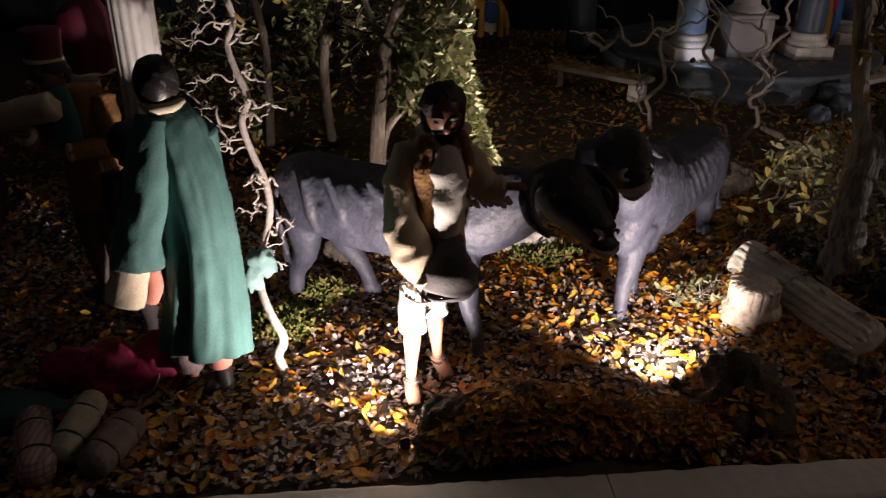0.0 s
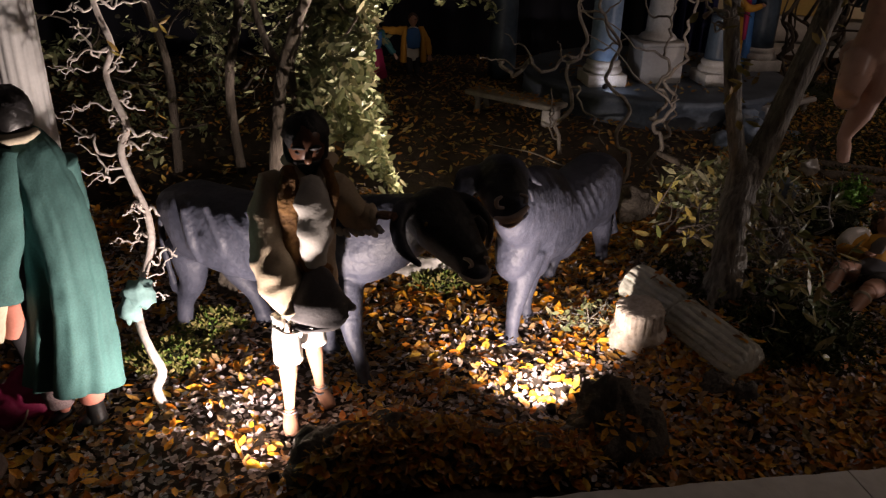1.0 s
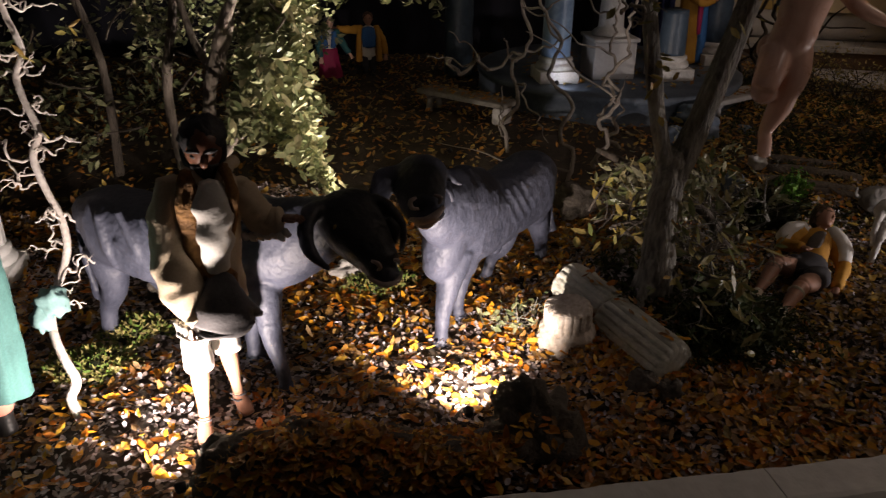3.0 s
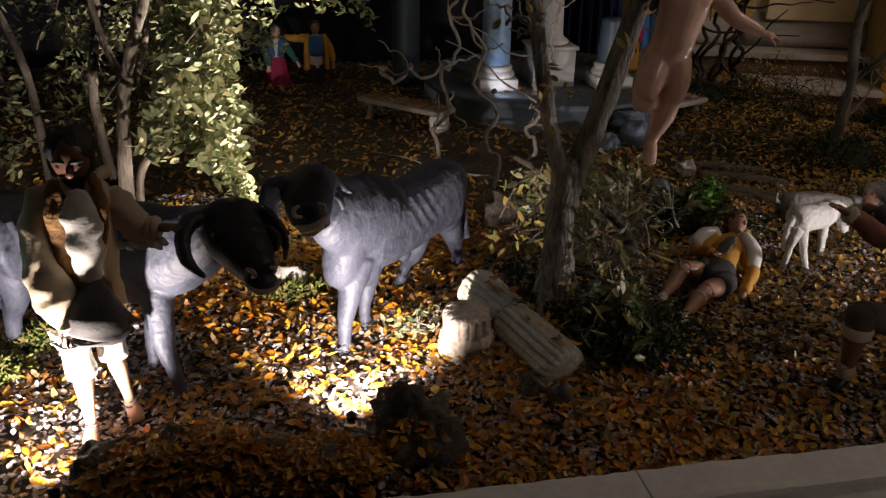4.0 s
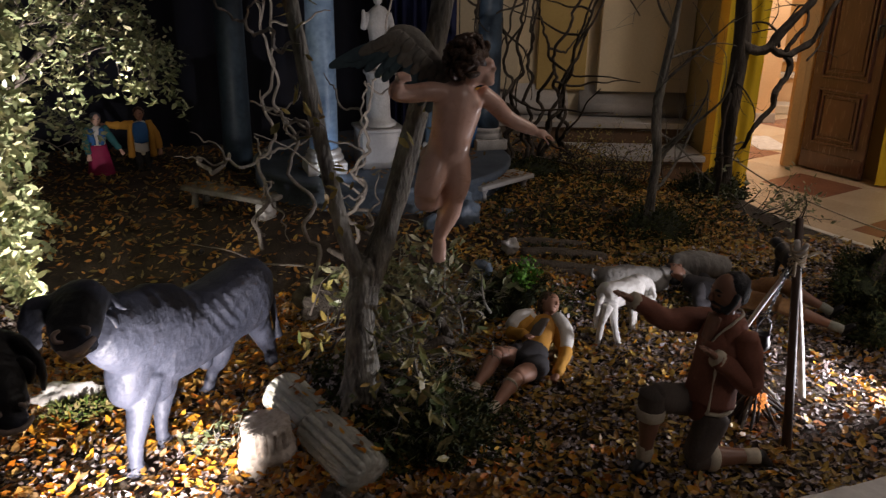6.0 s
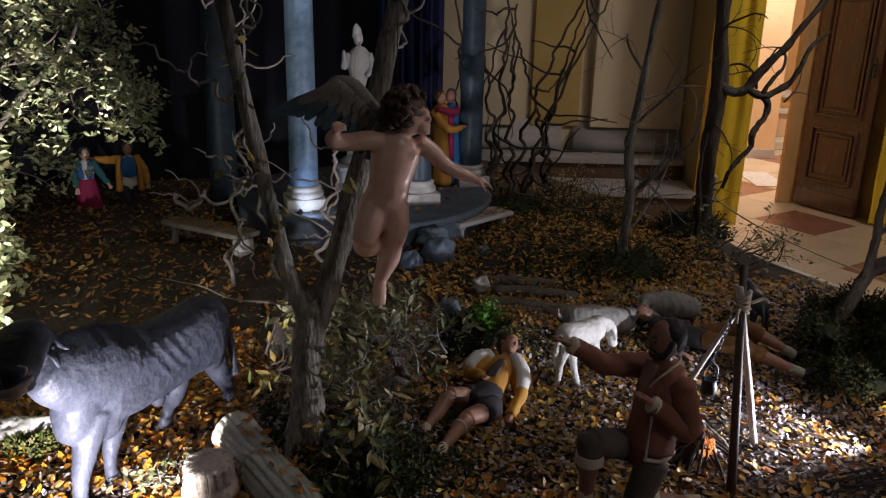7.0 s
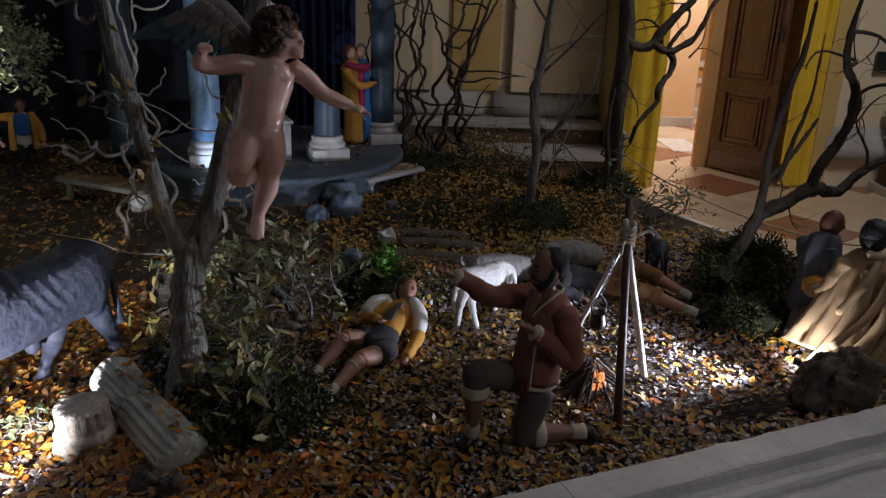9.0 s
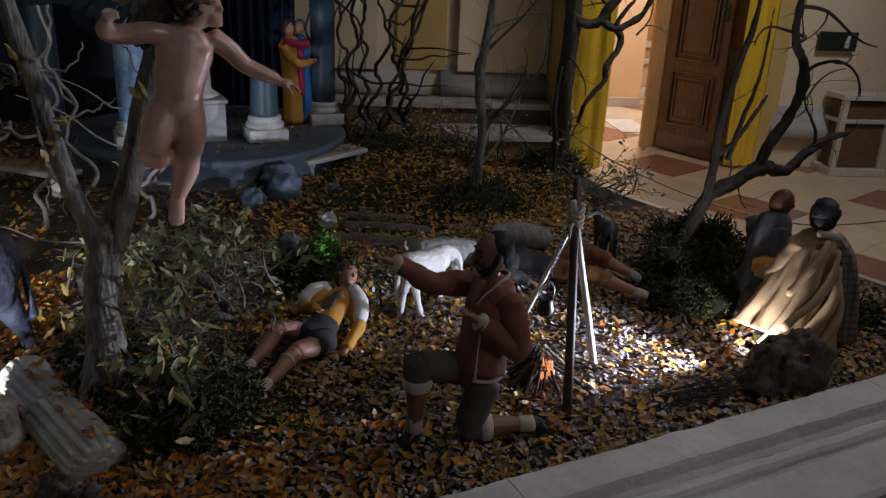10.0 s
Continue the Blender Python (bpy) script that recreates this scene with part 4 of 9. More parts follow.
def tendril(bm, p, d, length, r, turns, amp, n=6, kids=2, depth=1, out=None):
    """A corkscrew twig: it winds about its way, wider in the middle, and forks into smaller ones."""
    p, d = Vector(p), Vector(d).normalized()
    u = d.orthogonal().normalized()
    u.rotate(Matrix.Rotation(RND.uniform(0, 6.28), 3, d))
    w = d.cross(u)
    steps = max(8, int(turns * 9))
    ph, bend = RND.uniform(0, 6.28), V(RND.uniform(-1, 1), RND.uniform(-1, 1), RND.uniform(-0.6, 1)) * 0.35
    pts = []
    for i in range(steps + 1):
        s = i / steps
        a = ph + s * turns * 2 * math.pi
        g = amp * math.sin(math.pi * min(1, s * 1.3 + 0.05)) ** 0.7 * (1.1 - 0.5 * s)
        pts.append(p + d * length * s + bend * length * s * s + (u * (math.cos(a) - math.cos(ph) * (1 - s)) + w * (math.sin(a) - math.sin(ph) * (1 - s))) * g)
    pts = [q + V(RND.gauss(0, 1), RND.gauss(0, 1), RND.gauss(0, 1)) * amp * 0.16 for q in pts]
    pts[0] = p
    if out is not None:
        bm = bmesh.new()
        out.append(bm)
    tube(bm, pts, [r, r * 0.8, r * 0.6, r * 0.35], n, 0, 2)
    if depth > 0:
        for _ in range(kids):
            i = RND.randrange(2, steps)
            e = V(RND.uniform(-1, 1), RND.uniform(-1, 1), RND.uniform(-0.5, 0.9))
            tendril(bm, pts[i], e, length * RND.uniform(0.3, 0.55), r * 0.6, RND.uniform(0.8, 1.8), amp * 0.7, 5, kids, depth - 1, out)


def corkscrew(t, material, first, *args):
    """A corkscrew twig and its forks, each a part of its thing."""
    out = []
    tendril(None, *args, out=out)
    for k, b in enumerate(out):
        part(first if k == 0 else "twig", b, material, t)


def limb(bm, pts, radii, n=12, mi=0, k=5, knot=0.12, seed=0.0):
    rings = tube(bm, pts, radii, n, mi, k, fold=lambda a, s: 1 + knot * noise.noise(V(math.cos(a) * 1.5, math.sin(a) * 1.5, s * 9 + seed)))
    return rings


def spray(ends, count, length, width, rng, droop=0.3, spread=0.03):
    """Leaves round the ends of twigs."""
    P, H, N = [], [], []
    for _ in range(count):
        q, e = RND.choice(ends)
        o = V(RND.gauss(0, 1), RND.gauss(0, 1), RND.gauss(0, 1)) * spread * 0.4
        h = (e + V(RND.gauss(0, 1), RND.gauss(0, 1), RND.gauss(0, 1)) * 0.6).normalized()
        P.append(q + o + h * length * 0.4)
        H.append(h)
        N.append((RND.gauss(0, 0.6), RND.gauss(-0.25, 0.6), 0.55 + RND.random() * droop))
    L = length * rng.uniform(0.55, 1.25, count)
    return np.array(P), np.array(N, dtype=float), L, L * width * rng.uniform(0.8, 1.2, count), np.array(H)


def main_tree():
    t = thing("tree", Matrix.Translation((1.12, 1.60, 0.17)), "bare forked tree with rough grey bark on a mound", "tree")
    o = V(1.12, 1.60, 0.17)
    bm = bmesh.new()
    limb(bm, [V(*p) - o for p in ((1.125, 1.60, 0.12), (1.125, 1.60, 0.22), (1.135, 1.625, 0.33), (1.15, 1.645, 0.42), (1.17, 1.65, 0.47))], [0.055, 0.040, 0.036, 0.040, 0.030], 16, knot=0.35, seed=2)
    limb(bm, [V(*p) - o for p in ((1.15, 1.64, 0.39), (1.115, 1.64, 0.50), (1.085, 1.645, 0.62), (1.05, 1.65, 0.80), (1.015, 1.65, 1.0), (0.985, 1.65, 1.18), (0.93, 1.66, 1.5))], [0.028, 0.021, 0.019, 0.018, 0.017, 0.016, 0.012], 12, knot=0.22, seed=4)
    limb(bm, [V(*p) - o for p in ((1.155, 1.645, 0.39), (1.20, 1.65, 0.52), (1.245, 1.655, 0.67), (1.30, 1.66, 0.86), (1.345, 1.67, 1.04), (1.385, 1.68, 1.2), (1.45, 1.70, 1.55))], [0.034, 0.029, 0.027, 0.026, 0.025, 0.024, 0.02], 14, knot=0.25, seed=6)
    limb(bm, [V(*p) - o for p in ((1.13, 1.60, 0.2), (1.09, 1.57, 0.14), (1.06, 1.53, 0.09))], [0.02, 0.018, 0.008], 8, knot=0.3)
    limb(bm, [V(*p) - o for p in ((1.13, 1.60, 0.2), (1.18, 1.58, 0.14), (1.22, 1.55, 0.09))], [0.02, 0.016, 0.008], 8, knot=0.3)
    wobble(bm, 0.003, 60, 3)
    part("trunk", bm, "bark", t)
    for p, d, l in (((1.05, 1.65, 0.8), (-0.6, -0.2, 0.2), 0.16), ((1.02, 1.65, 0.95), (-0.8, 0.1, 0.4), 0.2), ((1.33, 1.67, 1.0), (0.6, 0.3, 0.8), 0.3), ((1.36, 1.67, 1.1), (0.3, -0.2, 0.9), 0.3), ((1.0, 1.65, 1.1), (0.5, 0.2, 0.8), 0.25)):
        corkscrew(t, "greytwig", "branch", V(*p) - o, d, l, 0.0050, RND.uniform(2.4, 3.6), 0.020, 6, 2, 1)
    P = []
    for cx, cy, cz, n in ((1.03, 1.63, 0.86, 12), (1.08, 1.63, 0.66, 9), (1.10, 1.63, 0.60, 6), (1.01, 1.62, 1.02, 10), (1.28, 1.63, 0.78, 5)):
        for _ in range(n):
            P.append((cx + RND.gauss(0, 0.028) - o.x, cy + RND.gauss(0, 0.02) - o.y, cz + RND.gauss(0, 0.04) - o.z))
    P = np.array(P)
    cloud("leaf_tuft", P, rng.normal(size=P.shape), rng.uniform(0.02, 0.045, len(P)), rng.uniform(0.008, 0.018, len(P)), "dryleaf", rng, parent=t)


main_tree()


def pale_vine():
    """The corkscrew branch that stands beside the green figure."""
    o = V(-0.25, 1.41, 0)
    t = thing("corkscrew_branch", Matrix.Translation(o), "pale twisted corkscrew branch standing in the leaves", "branch")
    bm = bmesh.new()
    path = [(-0.245, 1.405, 0.0), (-0.262, 1.425, 0.035), (-0.250, 1.44, 0.07), (-0.274, 1.465, 0.11), (-0.298, 1.505, 0.155), (-0.307, 1.56, 0.20), (-0.293, 1.63, 0.255), (-0.286, 1.66, 0.30), (-0.294, 1.68, 0.36),
            (-0.320, 1.70, 0.42), (-0.342, 1.725, 0.488), (-0.328, 1.75, 0.54), (-0.354, 1.78, 0.60), (-0.371, 1.81, 0.655), (-0.355, 1.83, 0.71), (-0.388, 1.86, 0.80), (-0.40, 1.88, 0.93), (-0.37, 1.90, 1.1)]
    limb(bm, [V(*p) - o for p in path], [0.0115, 0.010, 0.0095, 0.009, 0.0088, 0.008, 0.007, 0.005], 9, k=4, knot=0.3, seed=3)
    part("stem", bm, "pale", t)
    for i in range(5, len(path) - 1):
        for _ in range(2):
            d = V(RND.choice((-1, 1)) * RND.uniform(0.4, 1), RND.uniform(-0.5, 0.5), RND.uniform(-0.3, 0.6))
            corkscrew(t, "pale", "twig", V(*path[i]) - o, d, RND.uniform(0.06, 0.13), RND.uniform(0.0028, 0.0042), RND.uniform(1.2, 2.2), RND.uniform(0.010, 0.018))
    P = np.array([(-0.30 + rng.uniform(-0.05, 0.09) - o.x, 1.79 + rng.uniform(-0.1, 0.1) - o.y, rng.uniform(0.5, 0.8)) for _ in range(16)])
    cloud("leaf_tuft", P, rng.normal(size=P.shape), rng.uniform(0.025, 0.04, 16), rng.uniform(0.007, 0.011, 16), "dryleaf", rng, parent=t)


pale_vine()


def shrub(name, o, stems, seed_tips, leaves, length, width, label, bark="bark", leaf="boxleaf", depth=2, curl=0.2, gravity=-0.03, kids=3, keep=None):
    """A leafy shrub: stems of its own, twigs about given tips, leaves on the twigs."""
    o = Vector(o)
    t = thing(name, Matrix.Translation(o), label, "shrub")
    bm = bmesh.new()
    for pts, radii in stems:
        limb(bm, [Vector(p) - o for p in pts], radii, 10, knot=0.2, seed=pts[0][0] * 7)
    if stems:
        part("trunk", bm, bark, t)
    else:
        bm.free()
    ends = []
    for p, d, l in seed_tips:
        tip = Vector(p) + Vector(d).normalized() * l * 0.8
        if keep is not None and not (keep(*tip) and keep(*p)):
            continue
        bm = bmesh.new()
        twig(bm, Vector(p) - o, d, l, 0.005, depth, curl, 4, 0, ends, gravity, kids)
        if keep is not None and not all(keep(v.co.x + o.x - 0.02, v.co.y + o.y, v.co.z + o.z + 0.03) for v in bm.verts):
            bm.free()
            continue
        part("twig", bm, bark, t)
    P, N, L, W, H = spray(ends, leaves, length, width, rng)
    x, y = P[:, 0] + o.x, P[:, 1] + o.y
    ok = (P[:, 2] + o.z > gz(o.x, o.y) * 0.5) & ~((x > 1.35) & (x < 1.95) & (y < 1.98))
    if keep is not None:
        ok &= keep(x, y, P[:, 2] + o.z)
    P, N, L, W, H = P[ok], N[ok], L[ok], W[ok], H[ok]
    cloud("crown", P, N, L, W, leaf, rng, 0.2, heading=H, parent=t)
    return t


# the evergreen behind the oxen: a leaning stem, a cascade of leaves on its open side
tips = []
for _ in range(110):
    y = 2.42 + RND.uniform(-0.22, 0.30)
    tips.append(((RND.uniform(0.03, 0.24), y, RND.uniform(0.42, 1.2)), (RND.uniform(-0.4, 0.6), RND.uniform(-0.9, 0.3), RND.uniform(-0.7, 0.3)), RND.uniform(0.12, 0.24)))
for _ in range(12):
    tips.append(((RND.uniform(0.16, 0.26), 2.24 + RND.uniform(-0.07, 0.07), RND.uniform(0.36, 0.5)), (RND.uniform(0.2, 0.7), -0.3, RND.uniform(-1.0, -0.5)), RND.uniform(0.12, 0.20)))
shrub("evergreen_shrub", (0.05, 2.35, 0.05), [
    ([(-0.045, 2.20, 0.0), (-0.032, 2.20, 0.30), (-0.017, 2.21, 0.444), (-0.003, 2.23, 0.556), (0.045, 2.22, 0.69), (0.10, 2.20, 0.82), (0.20, 2.2, 1.15)], [0.026, 0.022, 0.020, 0.019, 0.017, 0.014, 0.011]),
    ([(0.0, 2.23, 0.57), (-0.05, 2.30, 0.64), (-0.09, 2.34, 0.8), (-0.12, 2.36, 1.2)], [0.013, 0.011, 0.010, 0.008]),
    ([(-0.03, 2.30, 0.0), (-0.022, 2.29, 0.18), (-0.006, 2.30, 0.275), (0.040, 2.35, 0.325), (0.052, 2.37, 0.345), (0.030, 2.34, 0.41), (0.020, 2.33, 0.50), (0.024, 2.33, 0.58), (0.048, 2.33, 0.65), (0.060, 2.34, 0.74), (0.04, 2.36, 0.95)], [0.014, 0.013, 0.013, 0.012, 0.012, 0.012, 0.011, 0.010, 0.009, 0.007]),
    ([(0.045, 2.36, 0.335), (0.075, 2.40, 0.338), (0.105, 2.41, 0.355)], [0.010, 0.008, 0.004])],
    tips, 12500, 0.045, 0.42, "evergreen shrub with small grey-green leaves, lit from below", gravity=-0.08, curl=0.15, bark="shrubbark",
    keep=lambda x, y, z: (x < 0.25 + 0.10 * (y - 2.25) + np.clip(0.42 - z, 0, 0.24) * 0.42) & (z > 0.36 - np.clip(x - 0.17, 0, 0.2) * 1.05 - np.clip(y - 2.4, 0, 0.25) * 0.6) & ((x > 0.035 + 0.20 * (z - 0.45)) | (y > 2.50)))
tips = [((RND.uniform(-0.75, -0.05), 2.75 + RND.uniform(-0.25, 0.3), RND.uniform(0.25, 1.35)), (RND.uniform(-0.8, 0.8), RND.uniform(-0.9, 0.1), RND.uniform(-0.5, 0.7)), RND.uniform(0.15, 0.3)) for _ in range(30)]
shrub("evergreen_shrub", (-0.3, 2.8, 0.05), [
    ([(-0.2, 2.75, 0.0), (-0.22, 2.7, 0.4), (-0.15, 2.65, 0.8), (-0.25, 2.65, 1.3)], [0.02, 0.017, 0.014, 0.01]),
    ([(-0.45, 2.8, 0.0), (-0.42, 2.7, 0.5), (-0.5, 2.65, 0.9), (-0.45, 2.6, 1.4)], [0.018, 0.015, 0.012, 0.01])],
    tips, 2400, 0.034, 0.42, "sparse dark evergreen shrub in shade", leaf="boxleaf", curl=0.25, bark="darkbark")
tips = []
for _ in range(62):
    x = RND.uniform(-0.25, 0.66)
    low = 0.30 if x < 0.20 else 0.64
    tips.append(((x - 0.08, 3.45 + RND.uniform(-0.3, 0.35), RND.uniform(low, 1.35)), (RND.uniform(-0.3, 0.8), RND.uniform(-0.8, 0.2), RND.uniform(-0.3 if x < 0.2 else -0.05, 0.4)), RND.uniform(0.14, 0.26)))
shrub("evergreen_shrub", (0.15, 3.5, 0.1), [
    ([(0.0, 3.4, 0.08), (0.02, 3.42, 0.5), (0.1, 3.45, 0.9), (0.2, 3.45, 1.4)], [0.025, 0.02, 0.016, 0.01]),
    ([(0.02, 3.42, 0.5), (0.2, 3.5, 0.75), (0.4, 3.55, 0.95), (0.5, 3.6, 1.2)], [0.015, 0.013, 0.01, 0.006])],
    tips, 8500, 0.034, 0.42, "tall evergreen shrub arching over the peasant pair", curl=0.2, gravity=-0.02, bark="darkbark")
# low growth round the main tree and the figures
tips = [((1.24 + RND.uniform(-0.06, 0.10), 1.66 + RND.uniform(-0.12, 0.22), RND.uniform(0.08, 0.18)), (RND.uniform(-0.4, 0.6), RND.uniform(-0.6, 0.6), RND.uniform(-0.5, 0.3)), RND.uniform(0.12, 0.22)) for _ in range(30)]
shrub("low_shrub", (1.28, 1.66, 0.12), [], tips, 520, 0.052, 0.30, "low sprawling shrub with dry olive leaves round the tree", leaf="oliveleaf", curl=0.2)
tips = [((1.07 + RND.uniform(-0.03, 0.08), 1.80 + RND.uniform(-0.12, 0.16), RND.uniform(0.06, 0.28)), (RND.uniform(0.0, 0.9), RND.uniform(-0.9, 0.4), RND.uniform(0.0, 0.6)), RND.uniform(0.08, 0.15)) for _ in range(14)]
shrub("low_shrub", (1.03, 1.82, 0.08), [], tips, 70, 0.036, 0.40, "thin dry shrub with yellowing leaves", leaf="dryleaf", curl=0.2, bark="darkbark")
tips = [((1.40 + RND.uniform(-0.16, 0.2), 2.0 + RND.uniform(-0.15, 0.22), RND.uniform(0.06, 0.18)), (RND.uniform(-0.6, 0.7), RND.uniform(-0.6, 0.4), RND.uniform(0.0, 0.7)), RND.uniform(0.1, 0.2)) for _ in range(26)]
shrub("low_shrub", (1.45, 1.98, 0.06), [], tips, 1500, 0.044, 0.34, "low pale olive sprigs on the mound", curl=0.2, leaf="paleolive")
tips = [((0.80 + RND.uniform(-0.03, 0.05), 1.64 + RND.uniform(-0.04, 0.04), 0.02), (RND.uniform(-0.8, 0.5), RND.uniform(-0.8, 0.3), RND.uniform(0.2, 0.7)), RND.uniform(0.06, 0.1)) for _ in range(7)]
shrub("green_sprig", (0.81, 1.64, 0.0), [], tips, 70, 0.026, 0.42, "green leafy sprig beside the column stump", depth=1)


tips = [((1.30 + RND.uniform(-0.12, 0.05), 1.50 + RND.uniform(-0.06, 0.12), RND.uniform(0.08, 0.13)), (RND.uniform(-0.8, 0.8), RND.uniform(-0.8, 0.4), RND.uniform(-0.1, 0.5)), RND.uniform(0.06, 0.10)) for _ in range(14)]
shrub("low_shrub", (1.33, 1.52, 0.06), [], tips, 170, 0.040, 0.38, "broad dark green leaves over moss at the tree's foot", leaf="broadleaf", curl=0.2)


def mound(name, c, r, tufts, label, seed, leaf="moss"):
    """A hummock of moss: a soft lump under many short tufts."""
    t = thing(name, Matrix.Translation(c), label, "moss")
    bm = bmesh.new()
    blob(bm, (0, 0, 0), r, 0, None, 22, 12, 0.35, 2.0, seed)
    wobble(bm, 0.008, 40, seed)
    part("cushion", bm, "mossbase", t)
    tufts = int(tufts * 1.7)
    d = rng.normal(size=(tufts, 3))
    d[:, 2] = np.abs(d[:, 2])
    d /= np.linalg.norm(d, axis=1, keepdims=True)
    P = d * np.array(r) * rng.uniform(0.93, 1.32, (tufts, 1)) * (1 + 0.22 * np.sin(d[:, :1] * 9 + seed) * np.cos(d[:, 1:2] * 7))
    cloud("turf", P, rng.normal(size=P.shape), rng.uniform(0.013, 0.028, tufts), rng.uniform(0.004, 0.009, tufts), leaf, rng, 0.4, heading=d + rng.normal(size=d.shape) * 0.4, parent=t)


mound("moss_mound", (1.27, 1.50, 0.04), (0.15, 0.12, 0.075), 2200, "dark green moss hummock at the tree's foot", 1)
mound("moss_mound", (1.78, 2.17, 0.05), (0.12, 0.09, 0.09), 900, "dark green moss hummock behind the reclining figure", 2)
mound("moss_mound", (3.08, 1.84, 0.06), (0.17, 0.13, 0.14), 2600, "dark mossy hummock round a gnarled tree", 3)
mound("moss_mound", (2.96, 1.66, 0.02), (0.16, 0.11, 0.06), 1500, "low dark moss before the gnarled tree", 12)
mound("moss_mound", (2.63, 2.66, 0.06), (0.16, 0.12, 0.10), 1200, "dark mossy hummock round a thin tree", 4)
mound("moss_mound", (-0.27, 1.60, 0.0), (0.085, 0.06, 0.03), 700, "yellow-green moss cushion in the leaves", 5, "lightmoss")
mound("moss_mound", (-0.20, 1.74, 0.0), (0.07, 0.055, 0.035), 600, "yellow-green moss cushion by an ox hoof", 6, "lightmoss")
mound("moss_mound", (0.44, 1.93, 0.0), (0.09, 0.06, 0.03), 600, "yellow-green moss cushion beside a pale stone", 7, "lightmoss")
mound("moss_mound", (3.32, 3.18, 0.04), (0.17, 0.15, 0.10), 1200, "dark mossy hummock by a thick trunk", 8)
mound("moss_mound", (2.48, 3.55, 0.12), (0.14, 0.12, 0.06), 900, "moss hummock beside a stone bench", 9)
mound("moss_mound", (2.75, 3.35, 0.06), (0.2, 0.12, 0.05), 900, "low moss on the far ground", 10)
mound("moss_mound", (3.28, 1.42, 0.0), (0.16, 0.12, 0.06), 900, "dark moss behind the seated figures", 11)
sp = thing("sprout", Matrix.Translation((1.795, 2.10, 0.135)), "bright green leafy sprout on moss", "plant")
n = 420
d = rng.normal(size=(n, 3))
d /= np.linalg.norm(d, axis=1, keepdims=True)
P = d * np.array((0.060, 0.05, 0.055)) * rng.uniform(0.4, 1.05, (n, 1)) + np.array((0, 0, 0.055))
cloud("leaves", P, d + rng.normal(size=d.shape) * 0.5, rng.uniform(0.009, 0.016, n), rng.uniform(0.006, 0.01, n), "sprout", rng, 0.3, parent=sp)
bm = bmesh.new()
for _ in range(9):
    twig(bm, (RND.uniform(-0.01, 0.01), RND.uniform(-0.01, 0.01), -0.02), (RND.uniform(-0.5, 0.5), RND.uniform(-0.5, 0.5), 1), 0.08, 0.0018, 0, 0.12, 4)
part("stalks", bm, "sprout", sp)


# ---- trees towards the church ----
def bare_tree(name, o, limbs, tw, label, bark, curl=0.25, depth=2, k=5):
    o = Vector(o)
    t = thing(name, Matrix.Translation(o), label, "tree")
    bm = bmesh.new()
    for pts, radii in limbs:
        limb(bm, [Vector(p) - o for p in pts], radii, 14, 0, k + 3, 0.45, pts[0][2] * 9 + pts[-1][0])
    wobble(bm, 0.0035, 34, 1)
    wobble(bm, 0.002, 90, 2)
    part("trunk", bm, bark, t)
    for p, d, l, r in tw:
        bm = bmesh.new()
        twig(bm, Vector(p) - o, d, l, r, depth, curl, 5)
        part("branch", bm, bark, t)
    return t


bare_tree("gnarled_tree", (3.02, 1.84, 0.05), [
    ([(2.93, 1.82, 0.05), (2.96, 1.80, 0.14), (3.0, 1.79, 0.24), (3.04, 1.78, 0.33), (3.09, 1.775, 0.36), (3.15, 1.77, 0.38), (3.24, 1.77, 0.42), (3.30, 1.77, 0.415)], [0.020, 0.020, 0.021, 0.022, 0.024, 0.025, 0.026, 0.02]),
    ([(3.03, 1.78, 0.32), (3.03, 1.765, 0.45), (3.02, 1.76, 0.56), (3.045, 1.76, 0.72), (3.09, 1.76, 0.88), (3.12, 1.77, 1.05)], [0.015, 0.013, 0.012, 0.011, 0.009, 0.004]),
    ([(3.09, 1.77, 0.46), (3.13, 1.77, 0.60), (3.17, 1.77, 0.74), (3.19, 1.78, 0.95)], [0.009, 0.008, 0.006, 0.002]),
    ([(3.24, 1.77, 0.42), (3.27, 1.77, 0.50), (3.33, 1.77, 0.58), (3.37, 1.77, 0.67), (3.36, 1.77, 0.77), (3.30, 1.77, 0.84), (3.29, 1.77, 0.95), (3.33, 1.78, 1.1)], [0.021, 0.017, 0.017, 0.019, 0.015, 0.013, 0.010, 0.004]),
    ([(3.28, 1.77, 0.415), (3.38, 1.775, 0.40), (3.46, 1.78, 0.45), (3.56, 1.78, 0.50), (3.66, 1.78, 0.52)], [0.02, 0.017, 0.016, 0.013, 0.006]),
    ([(3.04, 1.78, 0.47), (3.09, 1.775, 0.50), (3.14, 1.77, 0.56), (3.22, 1.77, 0.67)], [0.008, 0.008, 0.007, 0.005])],
    [((3.36, 1.77, 0.72), (0.6, 0.1, 0.6), 0.3, 0.008), ((3.31, 1.77, 0.84), (0.7, 0.0, 0.2), 0.35, 0.008), ((3.37, 1.77, 0.65), (0.5, 0.1, -0.2), 0.3, 0.006), ((3.5, 1.78, 0.47), (0.4, 0, 0.8), 0.25, 0.007),
     ((3.15, 1.77, 0.4), (-0.2, -0.3, -0.6), 0.14, 0.004), ((3.03, 1.76, 0.6), (0.5, 0.2, 0.6), 0.22, 0.005), ((3.29, 1.77, 0.95), (0.8, 0, 0.3), 0.3, 0.008), ((3.46, 1.78, 0.45), (0.2, 0, 0.5), 0.22, 0.005), ((3.09, 1.77, 0.47), (0.7, 0, -0.4), 0.15, 0.004)],
    "gnarled dark branch-like tree rising from a mossy mound", "darkbark", 0.36)
